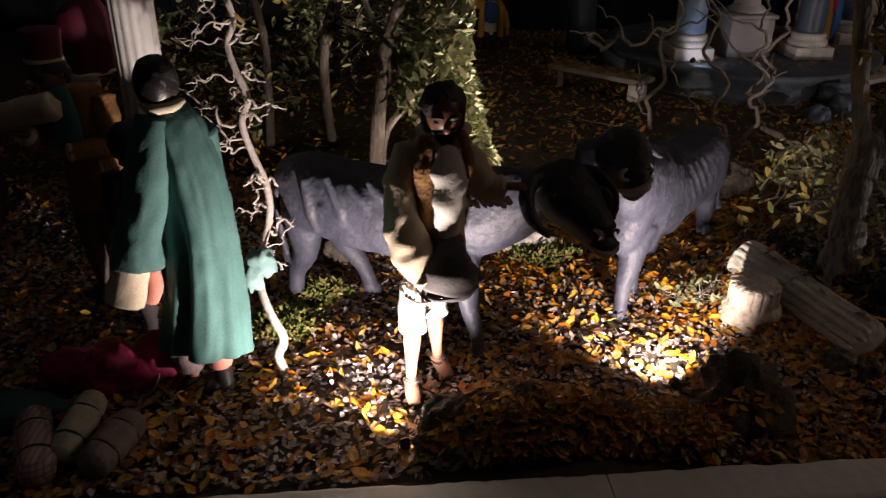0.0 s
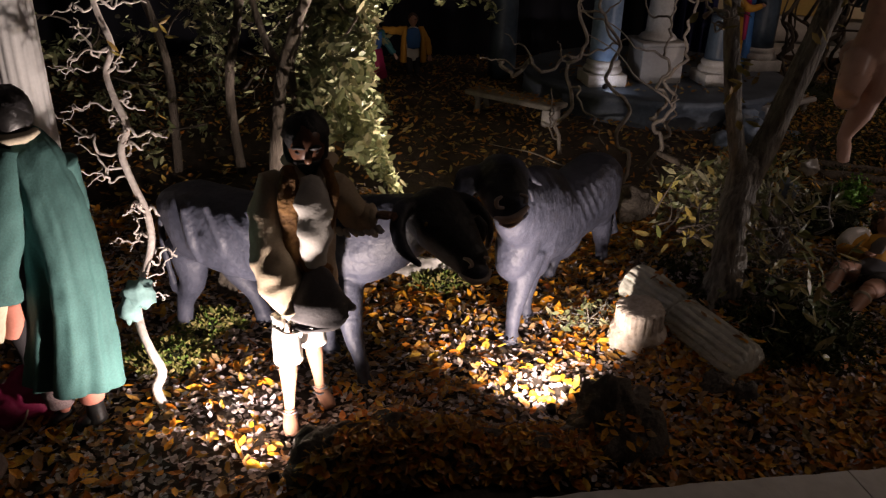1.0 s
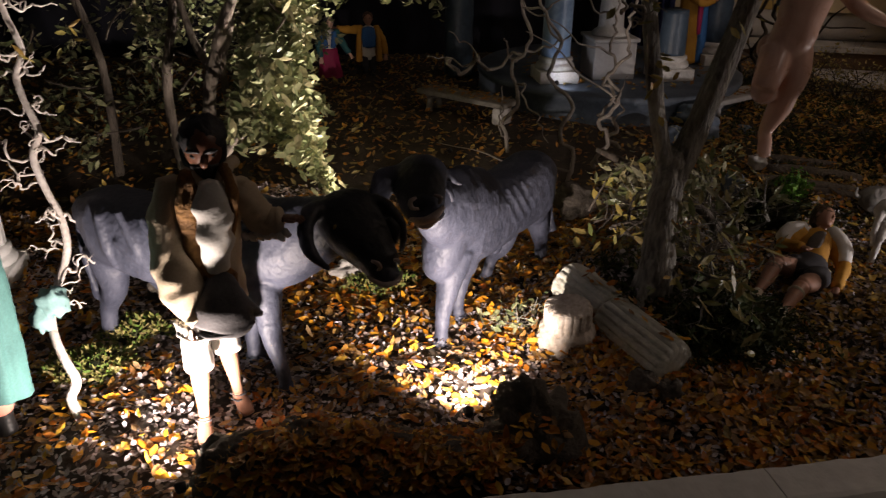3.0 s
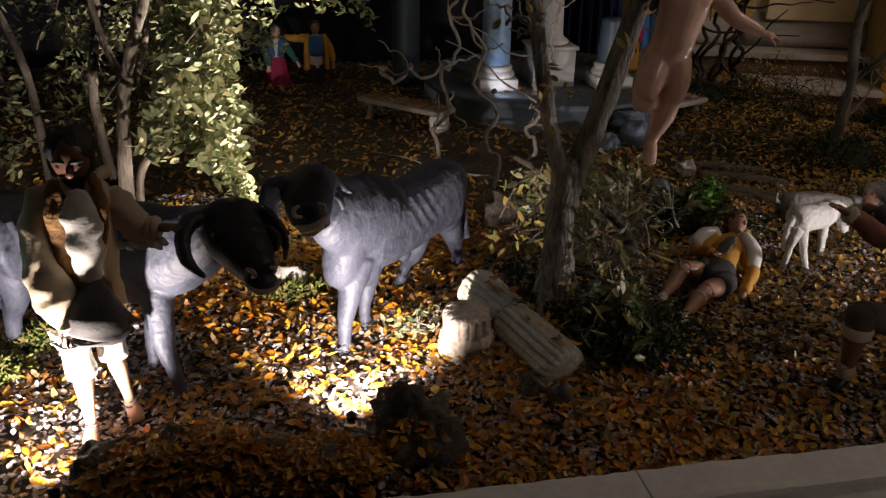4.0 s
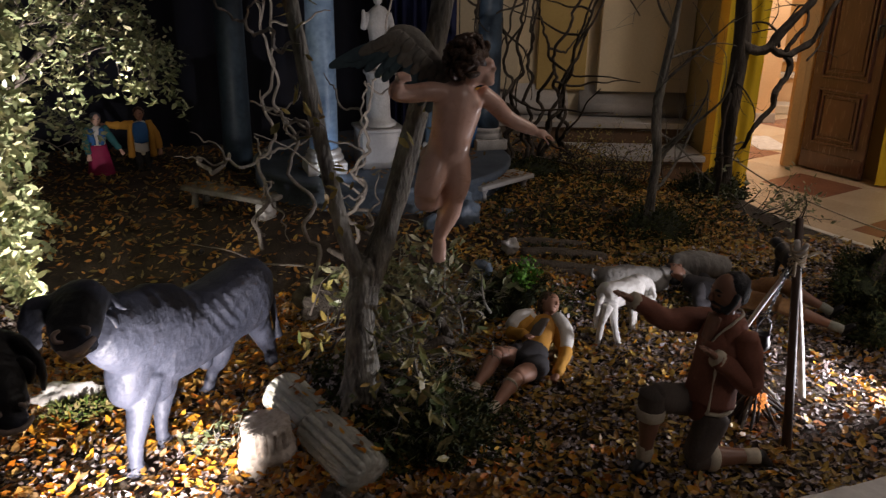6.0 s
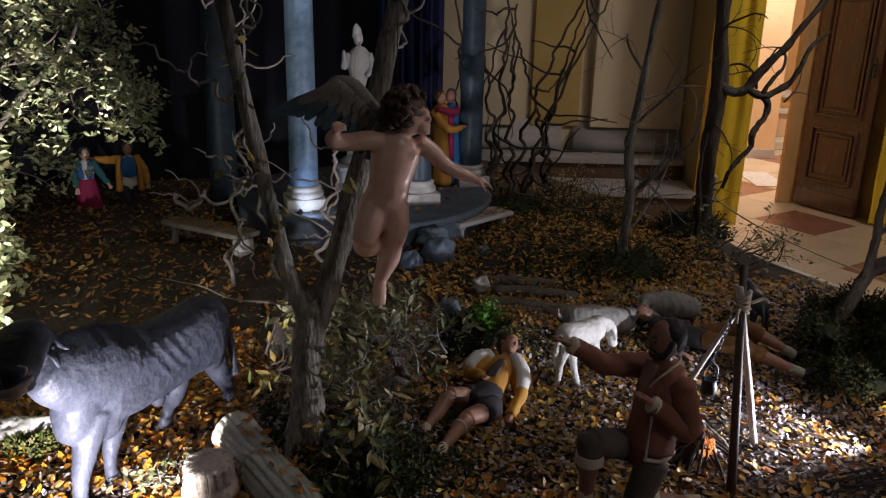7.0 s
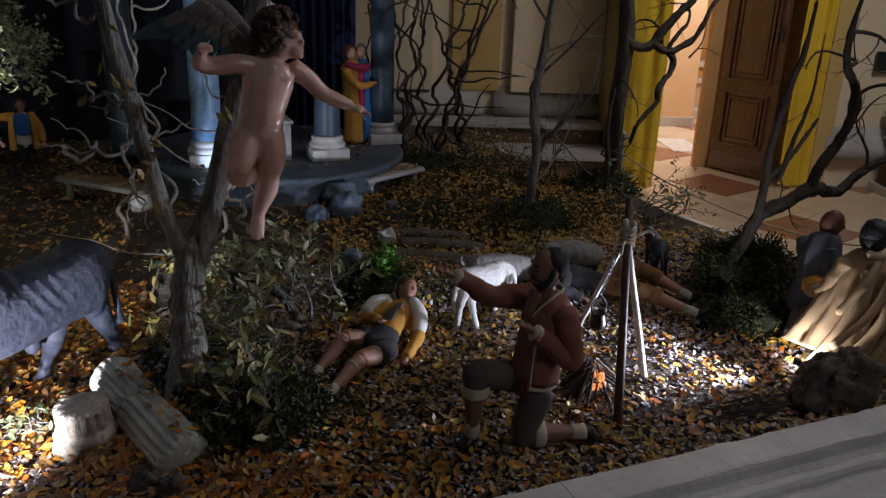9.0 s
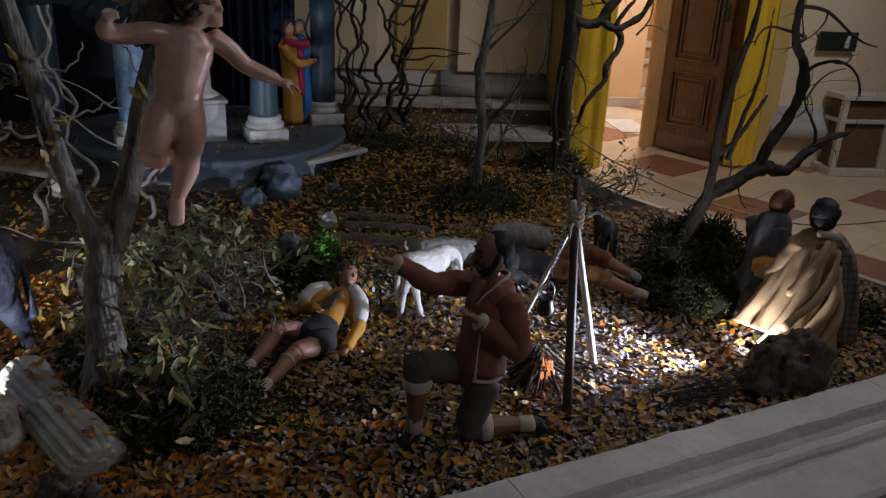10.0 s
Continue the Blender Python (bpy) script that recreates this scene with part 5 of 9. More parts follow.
bare_tree("thin_tree", (2.62, 2.66, 0.05), [
    ([(2.62, 2.66, 0.05), (2.62, 2.66, 0.2), (2.645, 2.68, 0.38), (2.63, 2.70, 0.60), (2.67, 2.72, 0.82), (2.71, 2.74, 1.05), (2.76, 2.75, 1.35)], [0.026, 0.021, 0.019, 0.018, 0.016, 0.014, 0.01])],
    [((2.64, 2.68, 0.4), (0.5, 0.1, 0.7), 0.45, 0.008), ((2.64, 2.70, 0.55), (-0.5, 0, 0.9), 0.4, 0.008), ((2.66, 2.72, 0.7), (0.6, 0, 0.6), 0.4, 0.008), ((2.7, 2.74, 0.9), (-0.5, 0.2, 0.7), 0.4, 0.007), ((2.63, 2.66, 0.25), (0.7, 0.2, 0.5), 0.45, 0.008),
     ((2.68, 2.72, 0.8), (0.7, 0.1, 0.3), 0.3, 0.006), ((2.63, 2.69, 0.5), (0.6, -0.2, -0.1), 0.35, 0.006), ((2.645, 2.68, 0.35), (0.2, -0.1, 1), 0.6, 0.009)],
    "thin bare tree with grey bark", "bark", 0.13)
bare_tree("dark_tree", (3.33, 3.12, 0.02), [
    ([(3.33, 3.12, 0.0), (3.335, 3.12, 0.25), (3.32, 3.11, 0.5), (3.33, 3.11, 0.8), (3.31, 3.12, 1.1), (3.33, 3.13, 1.5)], [0.045, 0.04, 0.038, 0.037, 0.034, 0.03]),
    ([(3.32, 3.11, 0.83), (3.36, 3.08, 0.79), (3.43, 3.06, 0.79), (3.49, 3.05, 0.86), (3.55, 3.04, 0.93), (3.61, 3.03, 0.99), (3.66, 3.02, 1.06), (3.77, 3.0, 1.21), (3.90, 2.98, 1.40)], [0.024, 0.022, 0.021, 0.020, 0.019, 0.018, 0.016, 0.014, 0.010]),
    ([(3.45, 3.05, 0.80), (3.52, 3.03, 0.765), (3.59, 3.02, 0.79), (3.65, 3.01, 0.83), (3.69, 3.0, 0.90), (3.74, 3.0, 1.0), (3.84, 2.99, 1.08)], [0.017, 0.016, 0.015, 0.014, 0.012, 0.009, 0.005]),
    ([(3.52, 3.03, 0.78), (3.57, 3.02, 0.86), (3.61, 3.02, 0.90)], [0.011, 0.009, 0.005]),
    ([(3.49, 3.04, 0.785), (3.55, 3.02, 0.735), (3.53, 3.0, 0.67), (3.49, 2.99, 0.63), (3.455, 2.98, 0.58), (3.455, 2.98, 0.53), (3.40, 2.98, 0.47), (3.355, 2.98, 0.42), (3.34, 3.0, 0.33)], [0.014, 0.017, 0.013, 0.013, 0.014, 0.012, 0.012, 0.010, 0.009]),
    ([(3.25, 3.05, 0.0), (3.24, 3.02, 0.2), (3.20, 3.0, 0.4), (3.22, 3.0, 0.6)], [0.014, 0.012, 0.01, 0.006])],
    [((3.6, 3.02, 0.88), (0.5, -0.2, 0.6), 0.35, 0.008), ((3.5, 3.05, 0.8), (0.2, 0, 0.9), 0.35, 0.008), ((3.33, 3.1, 0.6), (-0.6, -0.3, 0.5), 0.35, 0.007), ((3.32, 3.1, 1.0), (-0.7, -0.1, 0.4), 0.4, 0.008), ((3.24, 3.02, 0.25), (-0.6, 0, 0.5), 0.3, 0.006),
     ((3.63, 3.0, 0.74), (0.4, 0, 0.2), 0.25, 0.006), ((3.33, 3.1, 0.3), (0.5, -0.2, 0.7), 0.3, 0.006)],
    "thick dark tree trunk with twisting boughs before a yellow curtain", "darkbark", 0.3)
for i, (x, y, h) in enumerate(((2.38, 3.66, 1.15), (2.50, 3.70, 1.2), (2.62, 3.74, 1.1), (2.30, 3.85, 1.2), (2.80, 3.82, 0.9))):
    t = thing("twisted_shrub", Matrix.Translation((x, y, 0.09)), "leafless corkscrew hazel shrub against the plaster wall", "shrub")
    for j in range(2):
        corkscrew(t, "darkbark", "stem", (0.02 * (j - 1), 0, 0), (RND.uniform(-0.16, 0.2), RND.uniform(-0.1, 0.1), 1), h * RND.uniform(0.8, 1.05), RND.uniform(0.010, 0.014), RND.uniform(4.0, 6.0), RND.uniform(0.016, 0.030), 8, 3, 1)
    bm = bmesh.new()
    blob(bm, (0, 0, 0.02), (0.045, 0.04, 0.06), 0, None, 14, 10, 0.4, 2, i)
    part("root", bm, "darkbark", t)
tips = [((2.9 + RND.uniform(-0.2, 0.25), 3.45 + RND.uniform(-0.15, 0.3), RND.uniform(0.03, 0.1)), (RND.uniform(-0.5, 0.5), RND.uniform(-0.4, 0.3), 1), RND.uniform(0.12, 0.28)) for _ in range(26)]
shrub("dry_brush", (2.92, 3.5, 0.05), [], tips, 700, 0.02, 0.4, "dry brown brush along the stage's far side", leaf="dryleaf", depth=2, bark="darkbark")
tips = [((3.40 + RND.uniform(-0.12, 0.12), 2.85 + RND.uniform(-0.12, 0.12), RND.uniform(0.0, 0.05)), (RND.uniform(-0.3, 0.9), RND.uniform(-0.7, 0.2), 0.5), RND.uniform(0.1, 0.2)) for _ in range(14)]
shrub("low_shrub", (3.38, 2.88, 0.0), [], tips, 260, 0.03, 0.4, "low leafy sprigs at the stage's edge", curl=0.2)
# pale corkscrew boughs before the podium
for i, (p, d, l) in enumerate((((1.15, 2.45, 0.1), (-0.1, 0.3, 1), 0.9), ((1.0, 2.75, 0.12), (0.2, 0.1, 1), 1.0), ((1.30, 2.6, 0.1), (0.1, 0.1, 1), 0.7), ((1.45, 2.75, 0.12), (-0.3, 0.1, 0.8), 0.5))):
    t = thing("corkscrew_branch", Matrix.Translation(p), "pale curling branch before the ruined podium", "branch")
    corkscrew(t, "greytwig", "stem", (0, 0, 0), d, l, 0.0085, 5.0, 0.030, 8, 4, 1)
t = thing("corkscrew_branch", Matrix.Translation((0.80, 3.05, 0.42)), "pale curling branch over a stone bench", "branch")
corkscrew(t, "greytwig", "stem", (0, 0, 0), (1, -0.6, -0.1), 0.45, 0.009, 3.6, 0.034, 8, 3, 1)


# ---- column fragments ----
def stump():
    bm = bmesh.new()
    lathe(bm, [(0.074, -0.02), (0.076, 0.004), (0.074, 0.016), (0.066, 0.022), (0.066, 0.027), (0.070, 0.033), (0.069, 0.041), (0.061, 0.047), (0.058, 0.052), (0.0595, 0.054), (0.059, 0.094), (0.057, 0.097), (0.045, 0.102), (0.02, 0.097), (0.005, 0.100)], 108, 0, (0, 0, 0), 18, 0.009, (0.0535, 0.095))
    wobble(bm, 0.0035, 45, 2)
    wobble(bm, 0.0018, 120, 4)
    ob = obj("column_base", bm, "oldplaster", m=pose(0.886, 1.535, 0.022, 3, -4, 20) @ Matrix.Diagonal((1.0, 1.0, 1.10, 1)))
    tagged(ob, "broken fluted column base with moulded foot in leaves", "column base")


stump()


def fallen_column():
    a, b = V(0.942, 1.735, 0.086), V(1.095, 1.358, 0.048)
    d = (b - a).normalized()
    t = thing("fallen_column", Matrix.Translation(a) @ d.to_track_quat("Z", "Y").to_matrix().to_4x4(), "fallen fluted plaster column in two drums lying in leaves", "column")
    L = (b - a).length
    for k, (z0, z1, r, off) in enumerate(((0.0, L * 0.43, 0.060, (0.003, 0.0)), (L * 0.44, L, 0.063, (-0.004, -0.004)))):
        bm = bmesh.new()
        h = z1 - z0
        prof = [(0.03, 0.004), (r - 0.006, 0.0), (r - 0.001, 0.006)] + [(r, 0.008 + (h - 0.02) * i / 10) for i in range(11)] + [(r - 0.007, h - 0.004), (0.03, h)]
        lathe(bm, prof, 108, 0, (off[0], off[1], z0), 18, 0.008, (0.0075, h - 0.011))
        wobble(bm, 0.003, 30, 6 + k)
        wobble(bm, 0.0015, 90, k)
        part("drum", bm, "fluted", t)
    P = []
    for _ in range(26):
        s = RND.random()
        P.append(a.lerp(b, s) + V(RND.uniform(-0.02, 0.03), 0, 0.062))
    P = np.array(P)
    tagged(cloud("column_leaves", P, np.array([[0.2, 0, 1.0]] * len(P)) + rng.normal(size=P.shape) * 0.2, rng.uniform(0.02, 0.032, len(P)), rng.uniform(0.01, 0.015, len(P)), "litter", rng), "orange leaves on the fallen column", "leaves", kind="stuff")


fallen_column()


def standing_column(place, r, height, material, label, plinth=True, mat_base="whitestone", flutes=0):
    t = thing("column", Matrix.Translation(place), label, "column")
    z = 0.0
    if plinth:
        bm = bmesh.new()
        box(bm, (r * 2.75, r * 2.75, 0.055), Matrix.Translation((0, 0, 0.0275)), 0, 0.004)
        part("plinth", bm, mat_base, t, "white stone plinth")
        bm = bmesh.new()
        lathe(bm, [(r * 1.28, 0.055), (r * 1.36, 0.066), (r * 1.28, 0.080), (r * 1.13, 0.084), (r * 1.13, 0.089), (r * 1.2, 0.096), (r * 1.15, 0.106), (r * 1.02, 0.112), (r * 0.8, 0.112)], 36)
        part("base_moulding", bm, mat_base, t)
        z = 0.11
    bm = bmesh.new()
    prof = [(r * (1 - 0.10 * i / 14), z + (height - z) * i / 14) for i in range(15)]
    lathe(bm, prof, 64 if flutes else 32, 0, (0, 0, 0), flutes, r * 0.10, (z, height) if flutes else None)
    wobble(bm, 0.0012, 14, place[0])
    part("shaft", bm, material, t)
    return t


standing_column((-0.67, 2.11, 0.0), 0.062, 1.5, "columnwhite", "white fluted column behind the figures", True, "columnwhite", 16)


def draped_pedestal():
    t = thing("pedestal", Matrix.Translation((-0.90, 2.30, 0.0)), "white pedestal draped with a crimson cloth", "pedestal")
    bm = bmesh.new()
    lathe(bm, [(0.06, 0.0), (0.06, 0.02), (0.052, 0.03), (0.048, 0.05), (0.046, 0.46), (0.055, 0.475), (0.055, 0.49)], 28)
    part("shaft", bm, "white", t)
    bm = bmesh.new()
    tube(bm, [(0.02, 0, 0.48), (0.03, 0, 0.54), (0.03, 0, 0.62), (0.02, 0, 0.66)], [0.075, 0.08, 0.075, 0.06], 24, 0, 5, ref=(1, 0, 0), fold=lambda a, s: 1 + 0.05 * math.sin(7 * a))
    part("cloth", bm, "wine", t, "crimson cloth with a white hem")
    bm = bmesh.new()
    tube(bm, [(0.02, 0, 0.474), (0.02, 0, 0.482)], [0.079, 0.079], 24, 0, 1, ref=(1, 0, 0))
    part("hem", bm, "white", t)


draped_pedestal()


# ---- ruined podium ----
def podium():
    t = thing("podium", Matrix.Translation((1.71, 3.69, 0.075)), "curved grey-blue marbled podium of a ruin", "podium")
    bm = bmesh.new()
    lathe(bm, [(0.655, 0.0), (0.655, 0.02), (0.64, 0.03), (0.635, 0.125), (0.645, 0.135), (0.645, 0.155), (0.63, 0.160), (0.02, 0.161)], 72)
    wobble(bm, 0.003, 9, 4)
    part("drum", bm, "podium", t)
    P = rng.uniform(-0.5, 0.5, (500, 3))
    P = P[(P[:, 0] ** 2 + P[:, 1] ** 2) < 0.27]
    P[:, 2] = 0.164 + rng.random(len(P)) * 0.008
    cloud("leaves", P, np.array([[0, 0, 1.0]] * len(P)) + rng.normal(size=P.shape) * 0.3, rng.uniform(0.02, 0.035, len(P)), rng.uniform(0.01, 0.017, len(P)), "darklitter", rng, parent=t)


podium()
standing_column((1.365, 3.43, 0.235), 0.066, 1.5, "marble", "light blue marbled column on a white plinth")
standing_column((2.285, 3.73, 0.232), 0.062, 1.5, "darkmarble", "dark slate-blue marbled column on the podium")
standing_column((1.02, 4.06, 0.13), 0.075, 1.5, "darkmarble", "dark blue marbled column in the shade", False)
standing_column((1.915, 3.42, 0.235), 0.064, 0.31, "darkmarble", "broken stub of a blue-grey column on a white plinth")


def statue():
    t = thing("pedestal", Matrix.Translation((1.64, 3.50, 0.235)), "white stone pedestal on the podium", "pedestal")
    bm = bmesh.new()
    box(bm, (0.20, 0.20, 0.17), Matrix.Translation((0, 0, 0.085)), 0, 0.006)
    box(bm, (0.22, 0.22, 0.018), Matrix.Translation((0, 0, 0.179)), 0, 0.005)
    part("block", bm, "greystone", t)
    bm = bmesh.new()
    lathe(bm, [(0.085, 0.188), (0.088, 0.198), (0.078, 0.210), (0.062, 0.22), (0.058, 0.23), (0.052, 0.40), (0.058, 0.425), (0.070, 0.436), (0.070, 0.446)], 32)
    part("drum", bm, "whitestone", t)
    bm = bmesh.new()
    c = V(1.640, 3.50, 0.681)
    tube(bm, [c, c + V(0, 0, 0.06), c + V(0.002, 0, 0.14), c + V(0.004, 0, 0.20), c + V(0.004, 0, 0.255), c + V(0.002, 0, 0.285)], [(0.030, 0.028), (0.027, 0.026), (0.040, 0.032), (0.052, 0.034), (0.050, 0.030), (0.016, 0.016)], 28, 0, 6, ref=(1, 0, 0), fold=drape(2.0, 0.12, 2.6, 1.2))
    blob(bm, c + V(0.002, -0.004, 0.318), (0.023, 0.027, 0.032))
    tube(bm, [c + V(0.0, 0.002, 0.325), c + V(-0.003, 0.002, 0.36), c + V(-0.005, 0.002, 0.385)], [(0.026, 0.027), (0.019, 0.019), (0.005, 0.005)], 14, 0, 4)
    tube(bm, [c + V(-0.046, 0, 0.25), c + V(-0.066, -0.01, 0.19), c + V(-0.070, -0.03, 0.225), c + V(-0.072, -0.035, 0.268)], [0.017, 0.015, 0.012, 0.007], 10, 0, 4)
    tube(bm, [c + V(0.050, 0, 0.25), c + V(0.062, -0.01, 0.19), c + V(0.035, -0.04, 0.155)], [0.018, 0.016, 0.010], 10, 0, 4)
    wobble(bm, 0.0015, 60, 2)
    tagged(obj("statue", bm, "whitestone"), "small white robed statue on a round pedestal", "statue")


statue()


def bench(m, length, depth, height, leg, label, seat="greystone", n=90, block=False):
    t = thing("bench", m, label, "bench", "stone benches")
    bm = bmesh.new()
    box(bm, (length, depth, 0.022), Matrix.Translation((0, 0, height - 0.011)), 0, 0.006)
    wobble(bm, 0.0015, 25, length)
    part("seat", bm, seat, t)
    for s in (-1, 1):
        bm = bmesh.new()
        for q in (-1, 1):
            tube(bm, [(s * length * 0.38, q * depth * 0.30, height - 0.022), (s * length * 0.38, q * depth * 0.26, height * 0.55), (s * length * 0.38, q * depth * 0.33, 0.0)], [(0.016, 0.02), (0.010, 0.014), (0.016, 0.02)], 10, 0, 4, ref=(1, 0, 0))
        box(bm, (0.026, depth * 0.7, 0.02), Matrix.Translation((s * length * 0.38, 0, height - 0.034)), 0, 0.004)
        if block and s > 0:
            bm.clear()
            box(bm, (0.055, depth * 0.72, height - 0.024), Matrix.Translation((s * length * 0.40, 0, height / 2 - 0.012)), 0, 0.012, 3)
            wobble(bm, 0.004, 40, 3)
        part("leg", bm, leg if s > 0 or not block else seat, t)
    P = np.stack([rng.uniform(-0.48, 0.48, n) * length, rng.uniform(-0.48, 0.48, n) * depth, height + 0.004 + rng.random(n) * 0.006], axis=1)
    cloud("leaves", P, np.array([[0, 0, 1.0]] * n) + rng.normal(size=P.shape) * 0.2, rng.uniform(0.018, 0.03, n), rng.uniform(0.009, 0.014, n), "darklitter", rng, parent=t)


bench(pose(0.928, 3.275, 0.118, 0, 0, -45.5), 0.47, 0.12, 0.10, "whitestone", "grey stone bench on a white foot strewn with leaves", "benchstone", 170, True)
bench(pose(2.165, 3.255, 0.095, 0, 0, 27), 0.38, 0.14, 0.10, "greystone", "stone bench with carved legs strewn with leaves")


def logs():
    for (a, b, r) in (((2.00, 2.90, 0.085), (2.32, 2.80, 0.075), 0.026), ((2.02, 2.80, 0.075), (2.34, 2.68, 0.065), 0.028), ((1.93, 2.72, 0.065), (2.26, 2.58, 0.055), 0.026), ((2.06, 2.62, 0.05), (2.33, 2.50, 0.045), 0.022)):
        bm = bmesh.new()
        a, b = V(*a) + V(0, -0.17, -0.030), V(*b) + V(0, -0.17, -0.030)
        limb(bm, [a, a.lerp(b, 0.5) + V(0, 0, 0.006), b], [r, r * 1.05, r * 0.9], 14, k=5, knot=0.2, seed=a[0])
        wobble(bm, 0.002, 60, a[1])
        tagged(obj("log", bm, "shrubbark"), "weathered grey log lying on the ground", "log", "logs")


logs()
for a, b, r in (((1.33, 1.76, 0.13), (1.46, 1.83, 0.10), 0.012), ((1.28, 1.95, 0.2), (1.16, 2.2, 0.3), 0.014), ((1.46, 1.88, 0.10), (1.26, 1.98, 0.26), 0.014)):
    bm = bmesh.new()
    limb(bm, [a, V(*a).lerp(V(*b), 0.4) + V(0.02, 0, 0.03), b], [r, r * 1.1, r * 0.6], 10, k=5, knot=0.25, seed=a[0])
    tagged(obj("root", bm, "darkbark"), "gnarled dead branch among the shrubs", "branch")


# ---- figures ----
def person(name, J, mats, label, hr=0.040, b=1.0, hair=True, beard=False, extras=None, wob=0.0028, freq=38, category="figurine", arm=1.0, leg=1.0):
    """A carved, dressed figure as one mesh. J: places of its joints; mats: material for skin, hair, top, sleeve, legs, shin, shoe and more."""
    keys = list(dict.fromkeys(mats.values()))
    slot = {k: keys.index(v) for k, v in mats.items()}
    bm = bmesh.new()
    J = {k: ([[Vector(p) for p in q] for q in v] if k in ("arms", "legs") else Vector(v)) for k, v in J.items()}
    side = J["side"].normalized()
    pe, ch, ne = J["pelvis"], J["chest"], J["neck"]
    mid = pe.lerp(ch, 0.5)
    tube(bm, [pe - (ch - pe) * 0.25, pe, mid, ch, ch.lerp(ne, 0.75), ne], [(0.045 * b, 0.036 * b), (0.058 * b, 0.046 * b), (0.054 * b, 0.042 * b), (0.064 * b, 0.046 * b), (0.046 * b, 0.034 * b), (0.020 * b, 0.020 * b)], 24, slot["top"], 6, ref=side,
         fold=rumple(J["head"].x * 5, 0.07, 4.0))
    f = J["face"].normalized()
    hd = J["head"]
    tube(bm, [ne - (ne - ch).normalized() * 0.012, hd - (hd - ne).normalized() * hr * 0.5], [0.018 * b, 0.017 * b, 0.017 * b], 10, slot["skin"], 2)
    up = (hd - ne).normalized()
    fr = f - up * f.dot(up)
    fr = fr.normalized() if fr.length > 1e-3 else V(0, -1, 0)
    rot = Matrix((fr.cross(up), fr, up)).transposed()
    q = lambda x, y, z: hd + rot @ V(x, y, z)
    blob(bm, q(0, 0.004, 0.0), (hr * 0.80, hr * 0.92, hr * 1.12), slot["skin"], rot, 16, 12)
    blob(bm, q(0, hr * 0.45, -hr * 0.62), (hr * 0.48, hr * 0.48, hr * 0.40), slot["skin"], rot, 10, 8)
    tube(bm, [q(0, hr * 0.86, hr * 0.25), q(0, hr * 1.10, -hr * 0.12), q(0, hr * 0.92, -hr * 0.2)], [hr * 0.08, hr * 0.17, hr * 0.12], 8, slot["skin"], 3)
    for s in (-1, 1):
        blob(bm, q(s * hr * 0.82, -hr * 0.02, -hr * 0.05), (hr * 0.10, hr * 0.2, hr * 0.28), slot["skin"], rot, 8, 6)
        blob(bm, q(s * hr * 0.34, hr * 0.80, hr * 0.12), (hr * 0.16, hr * 0.10, hr * 0.08), slot["hair"], rot, 8, 6)
        tube(bm, [q(s * hr * 0.12, hr * 0.90, hr * 0.34), q(s * hr * 0.36, hr * 0.88, hr * 0.40), q(s * hr * 0.58, hr * 0.72, hr * 0.30)], [hr * 0.05, hr * 0.07, hr * 0.03], 6, slot["hair"], 3)
    tube(bm, [q(-hr * 0.26, hr * 0.84, -hr * 0.45), q(0, hr * 0.94, -hr * 0.45), q(hr * 0.26, hr * 0.84, -hr * 0.45)], [hr * 0.03, hr * 0.08, hr * 0.03], 6, slot["skin"], 3)
    if hair:
        if hair == "short":
            blob(bm, q(0, -hr * 0.30, hr * 0.26), (hr * 0.86, hr * 0.82, hr * 0.95), slot["hair"], rot, 20, 14, 0.10, 7.0, hd.x)
            blob(bm, q(0, -hr * 0.52, -hr * 0.15), (hr * 0.70, hr * 0.52, hr * 0.62), slot["hair"], rot, 14, 10, 0.12, 7.0, hd.y)
        else:
            blob(bm, q(0, -hr * 0.22, hr * 0.30), (hr * 0.98, hr * 0.98, hr * 1.02), slot["hair"], rot, 20, 14, 0.14, 6.0, hd.x)
            blob(bm, q(0, -hr * 0.45, -hr * 0.25), (hr * 0.84, hr * 0.66, hr * 0.8), slot["hair"], rot, 14, 10, 0.14, 6.0, hd.y)
    if beard:
        blob(bm, q(0, hr * 0.45, -hr * (0.72 if beard == "short" else 0.85)), (hr * 0.52, hr * 0.47, hr * (0.34 if beard == "short" else 0.72)), slot["hair"], rot, 14, 10, 0.18, 5.0, 3)
        tube(bm, [q(-hr * 0.5, hr * 0.6, -hr * 0.5), q(0, hr * 1.0, -hr * 0.32), q(hr * 0.5, hr * 0.6, -hr * 0.5)], [hr * 0.1, hr * 0.13, hr * 0.1], 8, slot["hair"], 3)
        for s in (-1, 1):
            tube(bm, [q(s * hr * 0.78, 0, hr * 0.2), q(s * hr * 0.74, hr * 0.2, -hr * 0.3), q(s * hr * 0.5, hr * 0.5, -hr * 0.8)], [hr * 0.16, hr * 0.2, hr * 0.25], 8, slot["hair"], 3)
    for n, (sh, el, wr) in enumerate(J["arms"]):
        sl = slot.get("sleeve", slot["top"])
        tube(bm, [sh - (el - sh).normalized() * 0.012, sh.lerp(el, 0.4), el, el.lerp(wr, 0.6), wr], [0.030 * b * arm, 0.031 * b * arm, 0.028 * b * arm, 0.024 * b * arm, 0.022 * b * arm], 18, sl, 8, fold=rumple(hd.x * 9 + n, 0.16, 6.0))
        d = (wr - el).normalized()
        if "cuff" in slot:
            tube(bm, [wr - d * 0.010, wr + d * 0.001], [0.0228 * b, 0.024 * b, 0.0228 * b], 12, slot["cuff"], 2)
        w = d.cross(V(0, 0, 1))
